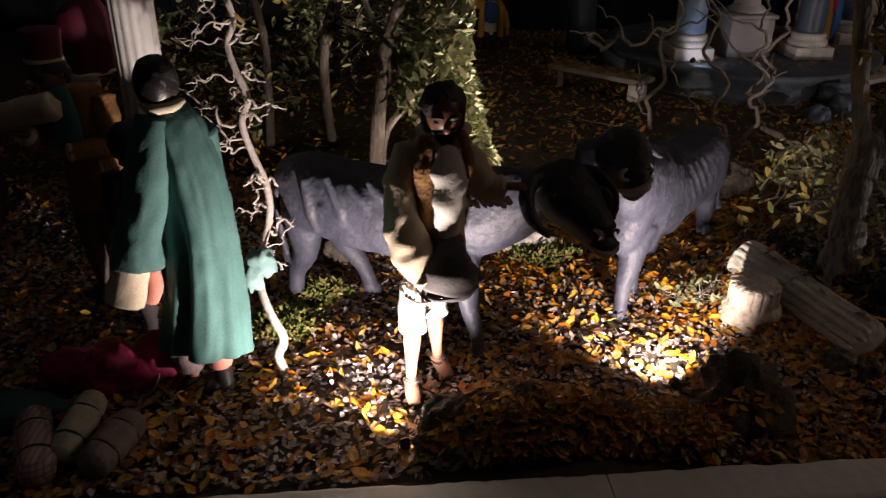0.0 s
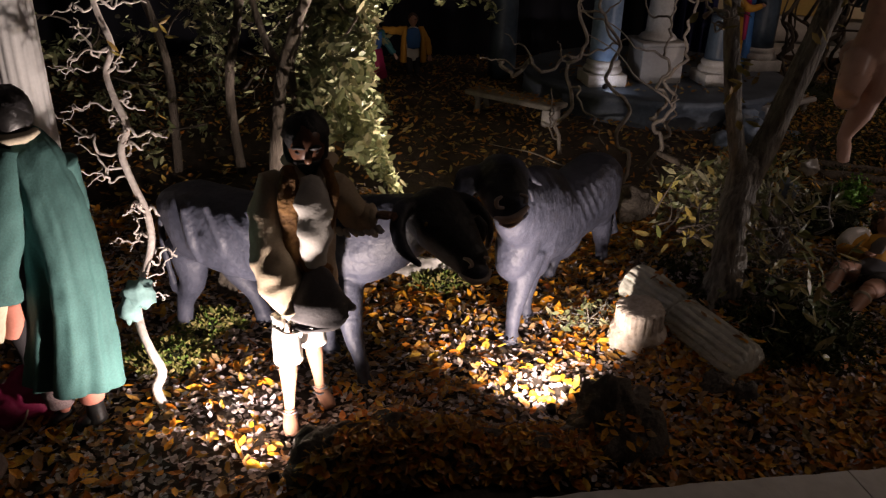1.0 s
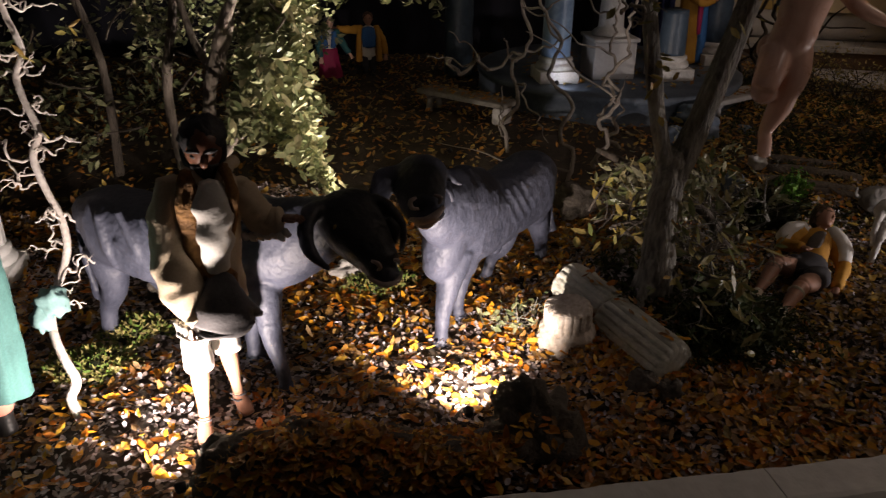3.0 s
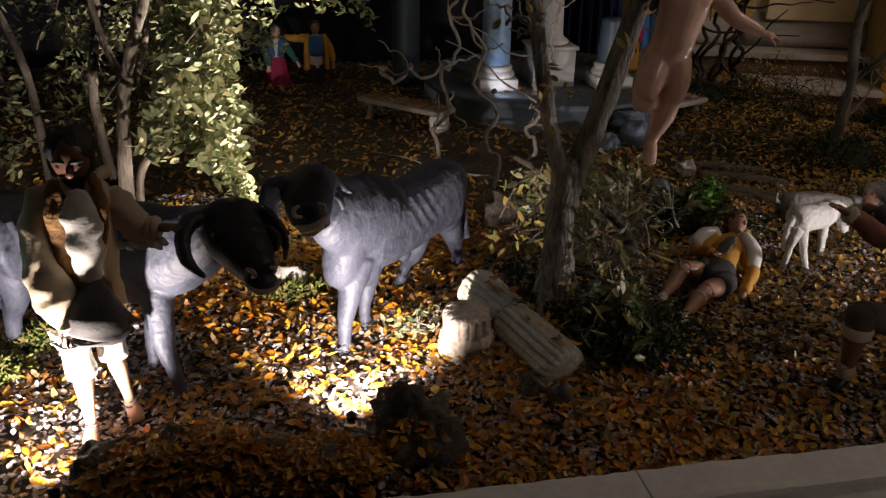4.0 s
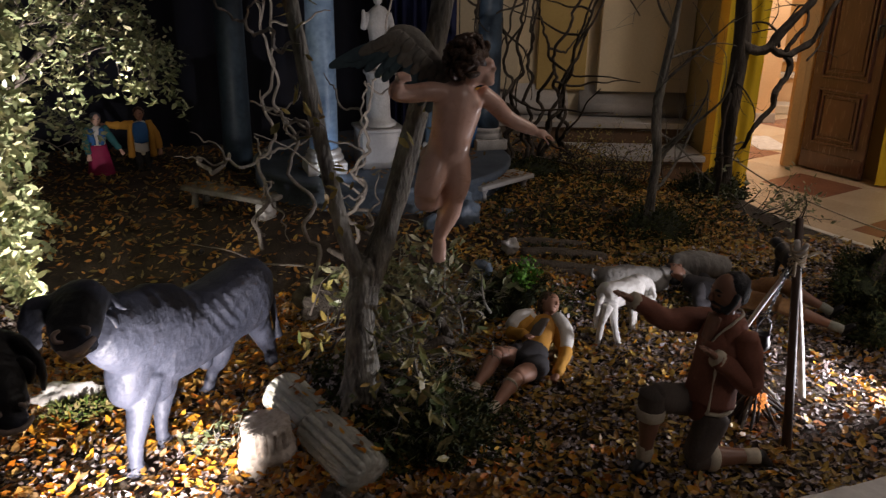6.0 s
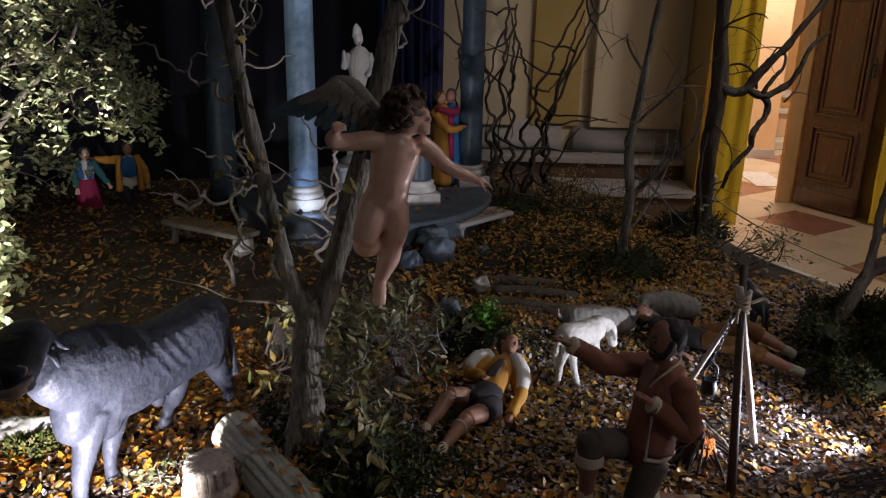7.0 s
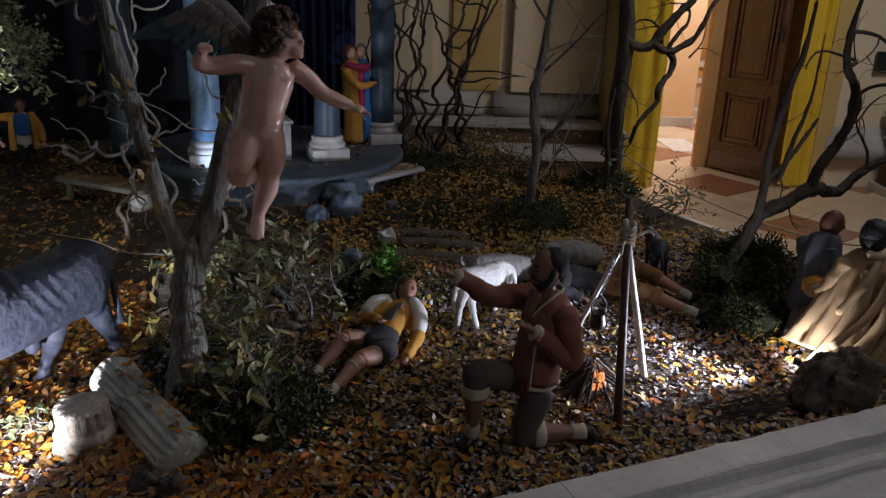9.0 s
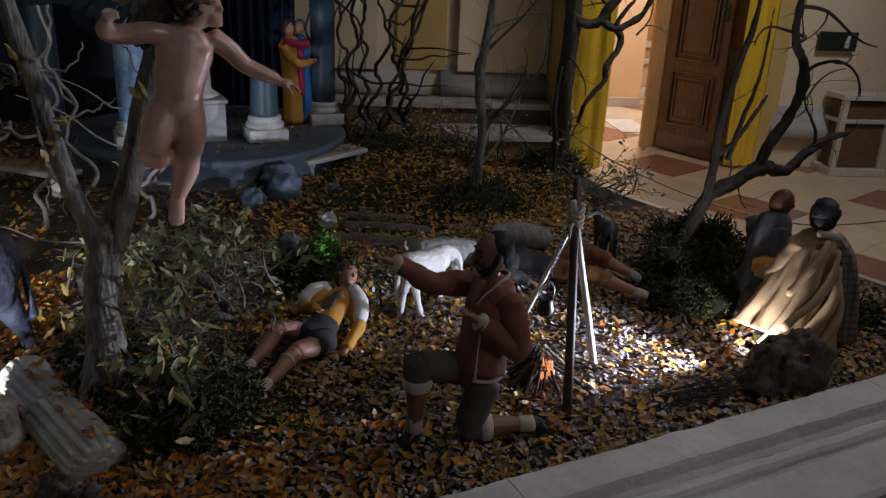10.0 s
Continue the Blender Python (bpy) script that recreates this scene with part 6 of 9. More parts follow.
        w = w.normalized() if w.length > 0.1 else side.copy()
        tube(bm, [wr - d * 0.004, wr + d * 0.016, wr + d * 0.034], [(0.0105 * b, 0.0085 * b), (0.015 * b, 0.009 * b), (0.0135 * b, 0.007 * b)], 10, slot["skin"], 3, ref=w)
        nrm = d.cross(w)
        for k in range(4):
            o = w * (k - 1.5) * 0.0068 * b
            tube(bm, [wr + d * 0.030 * b + o, wr + d * 0.045 * b + o * 1.25 + nrm * 0.002, wr + d * (0.054 - 0.003 * abs(k - 1.4)) * b + o * 1.3 + nrm * 0.007], [0.0036 * b, 0.0034 * b, 0.0026 * b], 6, slot["skin"], 2)
        tube(bm, [wr + d * 0.012 + w * 0.010 * b, wr + d * 0.026 + w * 0.020 * b, wr + d * 0.036 + w * 0.021 * b], [0.0045 * b, 0.004 * b, 0.003 * b], 6, slot["skin"], 2)
    for hip, kn, an, toe in J["legs"]:
        tube(bm, [hip, hip.lerp(kn, 0.5), kn], [0.042 * b * leg, 0.039 * b * leg, 0.033 * b * leg], 16, slot["legs"], 7, ref=side, fold=rumple(hd.y * 9, 0.09, 4.0))
        d = (an - kn).normalized()
        if "breech" in slot:
            tube(bm, [kn - d * 0.01, kn + (an - kn) * 0.22], [0.034 * b, 0.034 * b, 0.033 * b], 14, slot["legs"], 3, ref=side)
            tube(bm, [kn + (an - kn) * 0.18, kn + (an - kn) * 0.34], [0.034 * b, 0.037 * b, 0.034 * b], 14, slot["breech"], 3, ref=side)
        tube(bm, [kn, kn.lerp(an, 0.3), kn.lerp(an, 0.7), an], [0.030 * b * leg, 0.029 * b * leg, 0.019 * b * leg, 0.0155 * b * leg], 12, slot["shin"], 4, ref=side)
        if "sock" in slot:
            tube(bm, [kn.lerp(an, 0.78), an], [0.019 * b, 0.0205 * b, 0.019 * b], 12, slot["sock"], 2, ref=side)
        fd = (toe - an)
        heel = an - fd.normalized() * 0.014 + (an - kn).normalized() * 0.006
        tube(bm, [heel, an + d * 0.006, an.lerp(toe, 0.6) , toe], [(0.013 * b, 0.013 * b), (0.017 * b, 0.017 * b), (0.019 * b, 0.013 * b), (0.015 * b, 0.009 * b)], 12, slot["shoe"], 4, ref=fd.cross(d) if fd.cross(d).length > 1e-4 else side)
    if extras:
        extras(bm, slot, q)
    cloth = {slot[k] for k in slot if k not in ("skin", "shoe", "shin")}
    wobble(bm, wob, freq, hd.x * 3, cloth)
    ob = obj(name, bm, keys)
    return tagged(ob, label, category)


def robe(bm, slot, pts, radii, side, n=40, folds=9, amp=0.09, k=6, phase=0.0, mi=None, cuts=()):
    tube(bm, pts, radii, n, slot if mi is None else mi, k, ref=side, cap=True, smooth_cap=False, fold=drape(phase + pts[0][0] * 3, amp * 1.9, folds * 0.36, 1.5, cuts))


# the herdsman with the oxen
def herdsman_extras(bm, slot, q):
    shell(bm, [(0.095, 1.330, 0.578), (0.094, 1.330, 0.535), (0.088, 1.326, 0.45), (0.084, 1.322, 0.38), (0.082, 1.318, 0.325)], [(0.040, 0.034), (0.063, 0.046), (0.061, 0.050), (0.058, 0.050), (0.062, 0.053)], (1, 0.1, 0), slot["coat"], 52, 128, 52, 8,
          drape(3.1, 0.13, 2.4, 3.0))
    tube(bm, [(0.108, 1.280, 0.575), (0.110, 1.266, 0.53), (0.110, 1.260, 0.47), (0.106, 1.264, 0.405)], [(0.018, 0.010), (0.034, 0.015), (0.033, 0.017), (0.020, 0.012)], 24, slot["shirt"], 8, ref=(1, 0.2, 0), fold=rumple(4.0, 0.22, 5.0))
    for pts, w in (([(0.072, 1.292, 0.592), (0.064, 1.276, 0.54), (0.066, 1.270, 0.46), (0.084, 1.268, 0.385)], 0.020), ([(0.132, 1.294, 0.600), (0.144, 1.282, 0.555), (0.143, 1.278, 0.51), (0.136, 1.277, 0.46)], 0.011), ([(0.088, 1.270, 0.425), (0.105, 1.264, 0.405), (0.124, 1.268, 0.385), (0.130, 1.276, 0.350)], 0.020)):
        tube(bm, pts, [(w * 0.8, 0.008), (w, 0.010), (w * 0.9, 0.009), (w * 0.4, 0.005)], 14, slot["scarf"], 6, ref=(1, 0.2, 0), fold=rumple(pts[0][0] * 40, 0.2, 6.0))
    tube(bm, [(0.062, 1.340, 0.590), (0.074, 1.300, 0.592), (0.098, 1.285, 0.560)], [0.012, 0.013, 0.005], 12, slot["coat"], 5, fold=rumple(2.0, 0.15, 6.0))
    tube(bm, [(0.146, 1.340, 0.590), (0.136, 1.302, 0.592), (0.116, 1.285, 0.560)], [0.012, 0.013, 0.005], 12, slot["coat"], 5, fold=rumple(5.0, 0.15, 6.0))
    tube(bm, [(0.108, 1.262, 0.535), (0.110, 1.252, 0.49), (0.106, 1.256, 0.43)], [0.0016, 0.0024, 0.0016], 6, slot["hair"], 4)
    # the wide loose sleeve, gathered at the wrist, with a ragged lining
    tube(bm, [(0.038, 1.318, 0.566), (0.026, 1.300, 0.50), (0.030, 1.278, 0.42), (0.044, 1.258, 0.36), (0.060, 1.246, 0.318)], [(0.027, 0.026), (0.037, 0.034), (0.043, 0.036), (0.041, 0.034), (0.020, 0.018)], 30, slot["coat"], 9, ref=(1, 0.2, 0), fold=rumple(7.0, 0.15, 5.0))
    for j in range(9):
        p = V(0.024 + 0.0068 * j, 1.238 - 0.003 * (j % 3), 0.318 - 0.004 * (j % 4))
        tube(bm, [p, p + V(0.004, -0.004, -0.016), p + V(-0.002 + 0.004 * (j % 2), -0.002, -0.034 - 0.006 * (j % 3))], [(0.006, 0.003), (0.0055, 0.003), (0.002, 0.001)], 6, slot["shirt"], 3)
    tube(bm, [(0.024, 1.232, 0.292), (0.05, 1.222, 0.281), (0.085, 1.220, 0.290), (0.098, 1.222, 0.297)], [0.0026, 0.003, 0.0026, 0.002], 6, slot["shirt"], 4)
    for j in range(7):
        p = V(0.150 + 0.013 * j, 1.328 + 0.001 * j, 0.452 - 0.004 * (j % 2))
        tube(bm, [p, p + V(0.007, -0.006, -0.009), p + V(0.013, -0.002, -0.012 - 0.004 * (j % 3))], [(0.006, 0.004), (0.006, 0.003), (0.002, 0.001)], 6, slot["shirt"], 3)
    # the soft hat held before him, crown down
    tube(bm, [(0.110, 1.268, 0.404), (0.110, 1.258, 0.376), (0.108, 1.250, 0.338), (0.104, 1.250, 0.304), (0.100, 1.252, 0.288)], [(0.012, 0.011), (0.034, 0.024), (0.060, 0.036), (0.062, 0.036), (0.040, 0.026)], 26, slot["hat"], 7, ref=(1, 0, 0), fold=rumple(1.0, 0.06, 3.0))
    tube(bm, [(0.130, 1.250, 0.352), (0.155, 1.248, 0.330), (0.178, 1.256, 0.312)], [(0.022, 0.014), (0.018, 0.012), (0.007, 0.006)], 12, slot["hat"], 4)
    tube(bm, [(0.046, 1.240, 0.300), (0.080, 1.222, 0.286), (0.125, 1.224, 0.290), (0.166, 1.240, 0.306)], [(0.004, 0.006), (0.005, 0.008), (0.005, 0.008), (0.004, 0.006)], 10, slot["hat"], 4)
    # torn knees of the breeches and the sandal straps
    for x, y in ((0.040, 1.306), (0.088, 1.369)):
        tube(bm, [(x + 0.004, y, 0.275), (x, y, 0.225), (x, y, 0.172)], [0.028, 0.029, 0.030], 18, slot["legs"], 3, smooth_cap=False, fold=rumple(x * 50, 0.10, 3.0))
        for j in range(5):
            a = j * 1.25
            p = V(x + 0.025 * math.cos(a), y + 0.025 * math.sin(a), 0.182)
            tube(bm, [p, p + V(0.002, 0, -0.014 - 0.004 * (j % 3))], [(0.006, 0.003), (0.004, 0.002), (0.001, 0.001)], 5, slot["legs"], 1)
    for x, y in ((0.035, 1.302), (0.098, 1.388)):
        for z in (0.030, 0.044):
            tube(bm, [(x - 0.017, y, z), (x, y - 0.017, z + 0.003), (x + 0.017, y, z), (x, y + 0.017, z - 0.003), (x - 0.017, y, z)], [0.0022] * 5, 5, slot["hat"], 3)


person("herdsman_figure", dict(
    pelvis=(0.080, 1.335, 0.325), chest=(0.094, 1.335, 0.49), neck=(0.098, 1.325, 0.585), head=(0.100, 1.308, 0.632), face=(0.10, -1, -0.30), side=(0.95, 0.25, 0),
    arms=[((0.040, 1.318, 0.545), (0.028, 1.285, 0.42), (0.062, 1.243, 0.315)), ((0.146, 1.345, 0.53), (0.188, 1.350, 0.468), (0.222, 1.340, 0.472))],
    legs=[((0.052, 1.318, 0.31), (0.040, 1.306, 0.185), (0.035, 1.312, 0.035), (0.040, 1.262, 0.012)), ((0.092, 1.345, 0.31), (0.088, 1.369, 0.185), (0.098, 1.395, 0.035), (0.120, 1.352, 0.012))]),
    dict(skin="darkskin", hair="hair", top="cream", sleeve="tan", coat="tan", shirt="white", scarf="brownvest", legs="white", shin="dullskin", shoe="dullskin", hat="hatfelt", cuff="cream"),
    "bearded herdsman figure in tan coat holding a felt hat", hr=0.043, b=0.88, arm=1.25, leg=0.74, beard=True, extras=herdsman_extras, wob=0.0035, freq=30)


# the green-robed figure, seen from behind
def green_extras(bm, slot, q):
    robe(bm, slot["top"], [(-0.405, 1.345, 0.652), (-0.396, 1.345, 0.615), (-0.383, 1.345, 0.55), (-0.372, 1.345, 0.47), (-0.371, 1.345, 0.36), (-0.380, 1.342, 0.24), (-0.394, 1.336, 0.130)], [(0.026, 0.028), (0.050, 0.046), (0.056, 0.054), (0.060, 0.058), (0.068, 0.062), (0.080, 0.070), (0.092, 0.080)], V(1, 0.15, 0), 110, 6, 0.060,
         k=8, mi=slot["top"], cuts=((2.10, 0.16, 0.30, 0.45), (1.15, 0.22, 0.10, 0.5), (0.55, 0.15, 0.09, 0.5)))
    tube(bm, [(-0.420, 1.325, 0.626), (-0.436, 1.305, 0.56), (-0.454, 1.290, 0.47), (-0.476, 1.282, 0.40), (-0.484, 1.280, 0.352)], [0.034, 0.038, 0.040, 0.045, (0.048, 0.038)], 30, slot["top"], 8, ref=(1, 0.2, 0), smooth_cap=False, fold=drape(5.0, 0.14, 1.8, 4.0))
    tube(bm, [(-0.489, 1.287, 0.385), (-0.503, 1.280, 0.32), (-0.518, 1.274, 0.272)], [0.034, (0.036, 0.030), (0.037, 0.028)], 22, slot["cuff"], 5, ref=(1, 0.2, 0), smooth_cap=False, fold=drape(8.0, 0.12, 2.0, 2.0))
    tube(bm, [(-0.468, 1.300, 0.33), (-0.466, 1.296, 0.295), (-0.475, 1.292, 0.262)], [0.018, 0.020, 0.014], 12, slot["shin"], 4)
    tube(bm, [(-0.440, 1.33, 0.655), (-0.415, 1.305, 0.648), (-0.385, 1.315, 0.648), (-0.372, 1.34, 0.652)], [0.009, 0.011, 0.011, 0.008], 8, slot["cuff"], 4)
    tube(bm, [(-0.372, 1.345, 0.135), (-0.372, 1.348, 0.072)], [0.030, 0.029, 0.024], 16, slot["shin"], 4, fold=rumple(2.0, 0.08, 3.0))
    tube(bm, [(-0.434, 1.352, 0.115), (-0.436, 1.352, 0.062)], [0.036, 0.034, 0.028], 16, slot["roll"], 4, fold=rumple(6.0, 0.12, 3.0))
    tube(bm, [(-0.370, 1.348, 0.085), (-0.368, 1.346, 0.02)], [0.021, 0.019, 0.021], 14, slot["shoe"], 3)
    blob(bm, q(0, -0.004, 0.0), (0.039, 0.044, 0.051), slot["cap"], None, 26, 18)


person("robed_figure", dict(
    pelvis=(-0.375, 1.345, 0.36), chest=(-0.382, 1.345, 0.54), neck=(-0.405, 1.342, 0.640), head=(-0.414, 1.342, 0.684), face=(-0.55, 0.8, -0.25), side=(1, 0.25, 0),
    arms=[((-0.432, 1.325, 0.60), (-0.468, 1.300, 0.47), (-0.505, 1.280, 0.32)), ((-0.345, 1.37, 0.578), (-0.352, 1.40, 0.47), (-0.40, 1.43, 0.42))],
    legs=[((-0.372, 1.345, 0.30), (-0.370, 1.352, 0.17), (-0.368, 1.350, 0.04), (-0.405, 1.328, 0.012)), ((-0.43, 1.345, 0.30), (-0.434, 1.352, 0.17), (-0.434, 1.36, 0.04), (-0.465, 1.345, 0.012))]),
    dict(skin="darkskin", hair="hair", top="green", sleeve="green", legs="dark", shin="salmon", shoe="leather", cuff="cream", cap="leather", roll="blanket"),
    "bending figure in a black cap and long green robe", hr=0.038, b=0.80, extras=green_extras, wob=0.0030, freq=26)

# charcoal clothes put the body's lack of light into its colour
person("child_figure", dict(
    pelvis=(-0.545, 1.56, 0.25), chest=(-0.545, 1.56, 0.38), neck=(-0.545, 1.56, 0.45), head=(-0.548, 1.555, 0.495), face=(-0.5, 0.8, -0.1), side=(1, 0.3, 0),
    arms=[((-0.595, 1.55, 0.42), (-0.60, 1.55, 0.33), (-0.58, 1.58, 0.26)), ((-0.495, 1.565, 0.42), (-0.49, 1.575, 0.33), (-0.50, 1.6, 0.26))],
    legs=[((-0.575, 1.56, 0.24), (-0.575, 1.555, 0.14), (-0.575, 1.56, 0.03), (-0.59, 1.60, 0.012)), ((-0.52, 1.565, 0.24), (-0.52, 1.56, 0.14), (-0.52, 1.565, 0.03), (-0.53, 1.61, 0.012))]),
    dict(skin="darkskin", hair="hair", top="dark", legs="dark", shin="dark", shoe="leather"),
    "small dark-haired child figure in shade, its clothes darkened to suit", hr=0.046, b=0.85)


def porter_extras(bm, slot, q):
    robe(bm, slot["top"], [(-0.73, 1.80, 0.56), (-0.73, 1.80, 0.50), (-0.725, 1.80, 0.40), (-0.72, 1.80, 0.265)], [(0.05, 0.04), (0.066, 0.05), (0.064, 0.052), (0.076, 0.06)], V(1, 0.1, 0), 40, 6, 0.05, mi=slot["top"])
    tube(bm, [(-0.690, 1.745, 0.42), (-0.685, 1.74, 0.34), (-0.682, 1.738, 0.266)], [0.005, 0.005, 0.005], 6, slot["cuff"], 3)
    lathe(bm, [(0.038, 0.0), (0.040, 0.004), (0.044, 0.05), (0.046, 0.062), (0.042, 0.066), (0.01, 0.066)], 24, slot["hat"], (-0.775, 1.765, 0.635))
    lathe(bm, [(0.040, -0.006), (0.043, -0.004), (0.043, 0.001), (0.040, 0.003)], 24, slot["cuff"], (-0.775, 1.765, 0.635))
    tube(bm, [(-0.90, 1.72, 0.505), (-0.83, 1.71, 0.525), (-0.76, 1.70, 0.54), (-0.745, 1.70, 0.545)], [0.030, 0.032, 0.034, 0.026], 18, slot["roll"], 4)
    tube(bm, [(-0.765, 1.752, 0.57), (-0.75, 1.745, 0.50), (-0.745, 1.742, 0.43)], [(0.03, 0.014), (0.034, 0.016), (0.03, 0.014)], 12, slot["vest"], 4, ref=(1, 0, 0))


# darker coat, breeches and fez stand in for the shade over him
person("porter_figure", dict(
    pelvis=(-0.73, 1.80, 0.31), chest=(-0.735, 1.80, 0.46), neck=(-0.755, 1.785, 0.555), head=(-0.772, 1.768, 0.60), face=(-0.5, -0.8, -0.1), side=(0.95, -0.2, 0),
    arms=[((-0.672, 1.79, 0.525), (-0.655, 1.755, 0.43), (-0.745, 1.715, 0.425)), ((-0.79, 1.80, 0.525), (-0.84, 1.77, 0.44), (-0.83, 1.71, 0.47))],
    legs=[((-0.76, 1.80, 0.29), (-0.76, 1.79, 0.16), (-0.76, 1.80, 0.035), (-0.775, 1.75, 0.012)), ((-0.70, 1.80, 0.29), (-0.698, 1.79, 0.16), (-0.698, 1.80, 0.035), (-0.71, 1.75, 0.012))]),
    dict(skin="darkskin", hair="hair", top="rustvest", sleeve="rustvest", legs="brown", shin="brown", shoe="leather", cuff="cream", hat="wine", roll="cream", vest="teal"),
    "porter figure in brown coat and fez carrying a white roll", hr=0.042, extras=porter_extras)


# ---- bundles before the figures ----
def bedroll(a, b, r, material, label):
    a, b = Vector(a), Vector(b)
    t = thing("bedroll", Matrix.Translation((a + b) / 2), label, "bedroll", "rolled blankets")
    o = (a + b) / 2
    d = (b - a).normalized()
    bm = bmesh.new()
    tube(bm, [a - o, a.lerp(b, 0.25) - o, V(0, 0, 0), a.lerp(b, 0.75) - o, b - o], [r * 0.86, r, r * 1.02, r, r * 0.86], 26, 0, 5, fold=lambda an, s: 1 - 0.12 * max(math.exp(-((s - 0.27) / 0.03) ** 2), math.exp(-((s - 0.73) / 0.03) ** 2)) + 0.02 * math.sin(3 * an))
    wobble(bm, 0.003, 30, a.x)
    part("roll", bm, material, t)
    for s in (0.27, 0.73):
        c = a.lerp(b, s) - o
        u = d.orthogonal().normalized()
        w = d.cross(u)
        bm = bmesh.new()
        tube(bm, [c + (u * math.cos(k * math.pi / 6) + w * math.sin(k * math.pi / 6)) * r * 0.93 for k in range(13)], [0.0028] * 13, 6, 0, 2)
        part("cord", bm, "dark", t)


bedroll((-0.725, 1.232, 0.036), (-0.655, 1.062, 0.036), 0.036, "pinkcheck", "rolled pink checked blanket tied with cord")
bedroll((-0.608, 1.255, 0.062), (-0.632, 1.115, 0.034), 0.031, "paleblanket", "rolled pale blanket tied with cord")
bedroll((-0.525, 1.212, 0.036), (-0.565, 1.080, 0.036), 0.036, "greyblanket", "rolled grey-brown blanket tied with cord")
bm = bmesh.new()
blob(bm, (-0.60, 1.37, 0.045), (0.085, 0.06, 0.065), 0, None, 24, 14, 0.3, 2, 1)
blob(bm, (-0.515, 1.40, 0.05), (0.06, 0.05, 0.07), 0, None, 24, 14, 0.3, 2, 2)
blob(bm, (-0.70, 1.39, 0.04), (0.07, 0.05, 0.045), 0, None, 24, 14, 0.3, 2, 3)
bm = fused(bm, 0.005, 6)
wobble(bm, 0.008, 22, 2)
sack = thing("sack", Matrix.Translation((-0.60, 1.38, 0.0)), "limp crimson cloth sack lying on the ground", "sack")
bm.transform(Matrix.Translation((0.60, -1.38, 0)))
part("bag", bm, "crimson", sack)
bm = bmesh.new()
tube(bm, [(0.062 + 0.034 * math.cos(k * 0.7), -0.012 + 0.045 * math.sin(k * 0.7), 0.062 + 0.05 * math.sin(k * 0.7)) for k in range(10)], [0.0025] * 10, 6, 0, 3)
part("tie", bm, "rope", sack)
bm = bmesh.new()
blob(bm, (-0.80, 1.28, 0.02), (0.12, 0.06, 0.03), 0, None, 24, 12, 0.3, 2, 5)
wobble(bm, 0.006, 22, 5)
tagged(obj("cloth", bm, "teal"), "crumpled teal cloth on the ground", "cloth")
bm = bmesh.new()
blob(bm, (-0.300, 1.535, 0.215), (0.034, 0.03, 0.036), 0, None, 20, 12, 0.5, 2.5, 5)
blob(bm, (-0.318, 1.515, 0.185), (0.026, 0.02, 0.03), 0, None, 16, 10, 0.5, 2.5, 6)
wobble(bm, 0.006, 40, 5)
tagged(obj("scarf", bm, "paleteal"), "pale teal scarf knotted round a branch", "scarf")


# ---- the oxen ----
def ox(name, spec, label):
    """An ox as one carved piece: body, legs, head, horns and folds of hide merged together."""
    bm = bmesh.new()
    slab = lambda a, s: (abs(math.cos(a)) ** 2.9 + abs(math.sin(a)) ** 2.9) ** (-1 / 2.9)
    for i, (pts, rad, ref) in enumerate(spec["tubes"]):
        tube(bm, [Vector(p) for p in pts], rad, 24, 0, 5, ref=ref, fold=slab if i == 0 else None)
    for c, r, e in spec["blobs"]:
        blob(bm, c, r, 0, Euler(e).to_matrix() if e else None, 18, 12)
    bm = fused(bm, 0.004, 14)
    wobble(bm, 0.0018, 30, 3)
    wobble(bm, 0.0006, 95, 8)
    low = V(*[(min(v.co[k] for v in bm.verts) + max(v.co[k] for v in bm.verts)) / 2 for k in (0, 1)], min(v.co.z for v in bm.verts))
    for pts, rad, mi in spec["details"]:
        tube(bm, [Vector(p) for p in pts], rad, 10, mi, 4)
    for c, r in spec["eyes"]:
        blob(bm, c, r, 2, None, 12, 8)
    ob = obj(name, bm, [oxmat("ox_paint_" + str(round(low.x * 10)), V(*spec["head"]) - low, spec["reach"]), "lip", "eye"], origin=low)
    return tagged(ob, label, "ox figure")


def leg(h, k, f, p, r):
    """Four joints of a leg down to its hoof."""
    return [((h, k, f, p), [(r * 1.55, r * 1.2), (r * 0.95, r * 0.9), (r * 0.62, r * 0.62), (r * 0.58, r * 0.58)], None), ((V(*p) + V(0, 0, 0.022), V(*p) + V(0, 0, 0.0)), [r * 0.62, r * 0.85, r * 0.92], None)]


def ribs(pairs, r, k=1.0):
    return [((a, V(*a).lerp(V(*b), 0.5) + V(*o) * k, b), [r * 0.7, r, r, r * 0.6], None) for a, b, o in pairs]


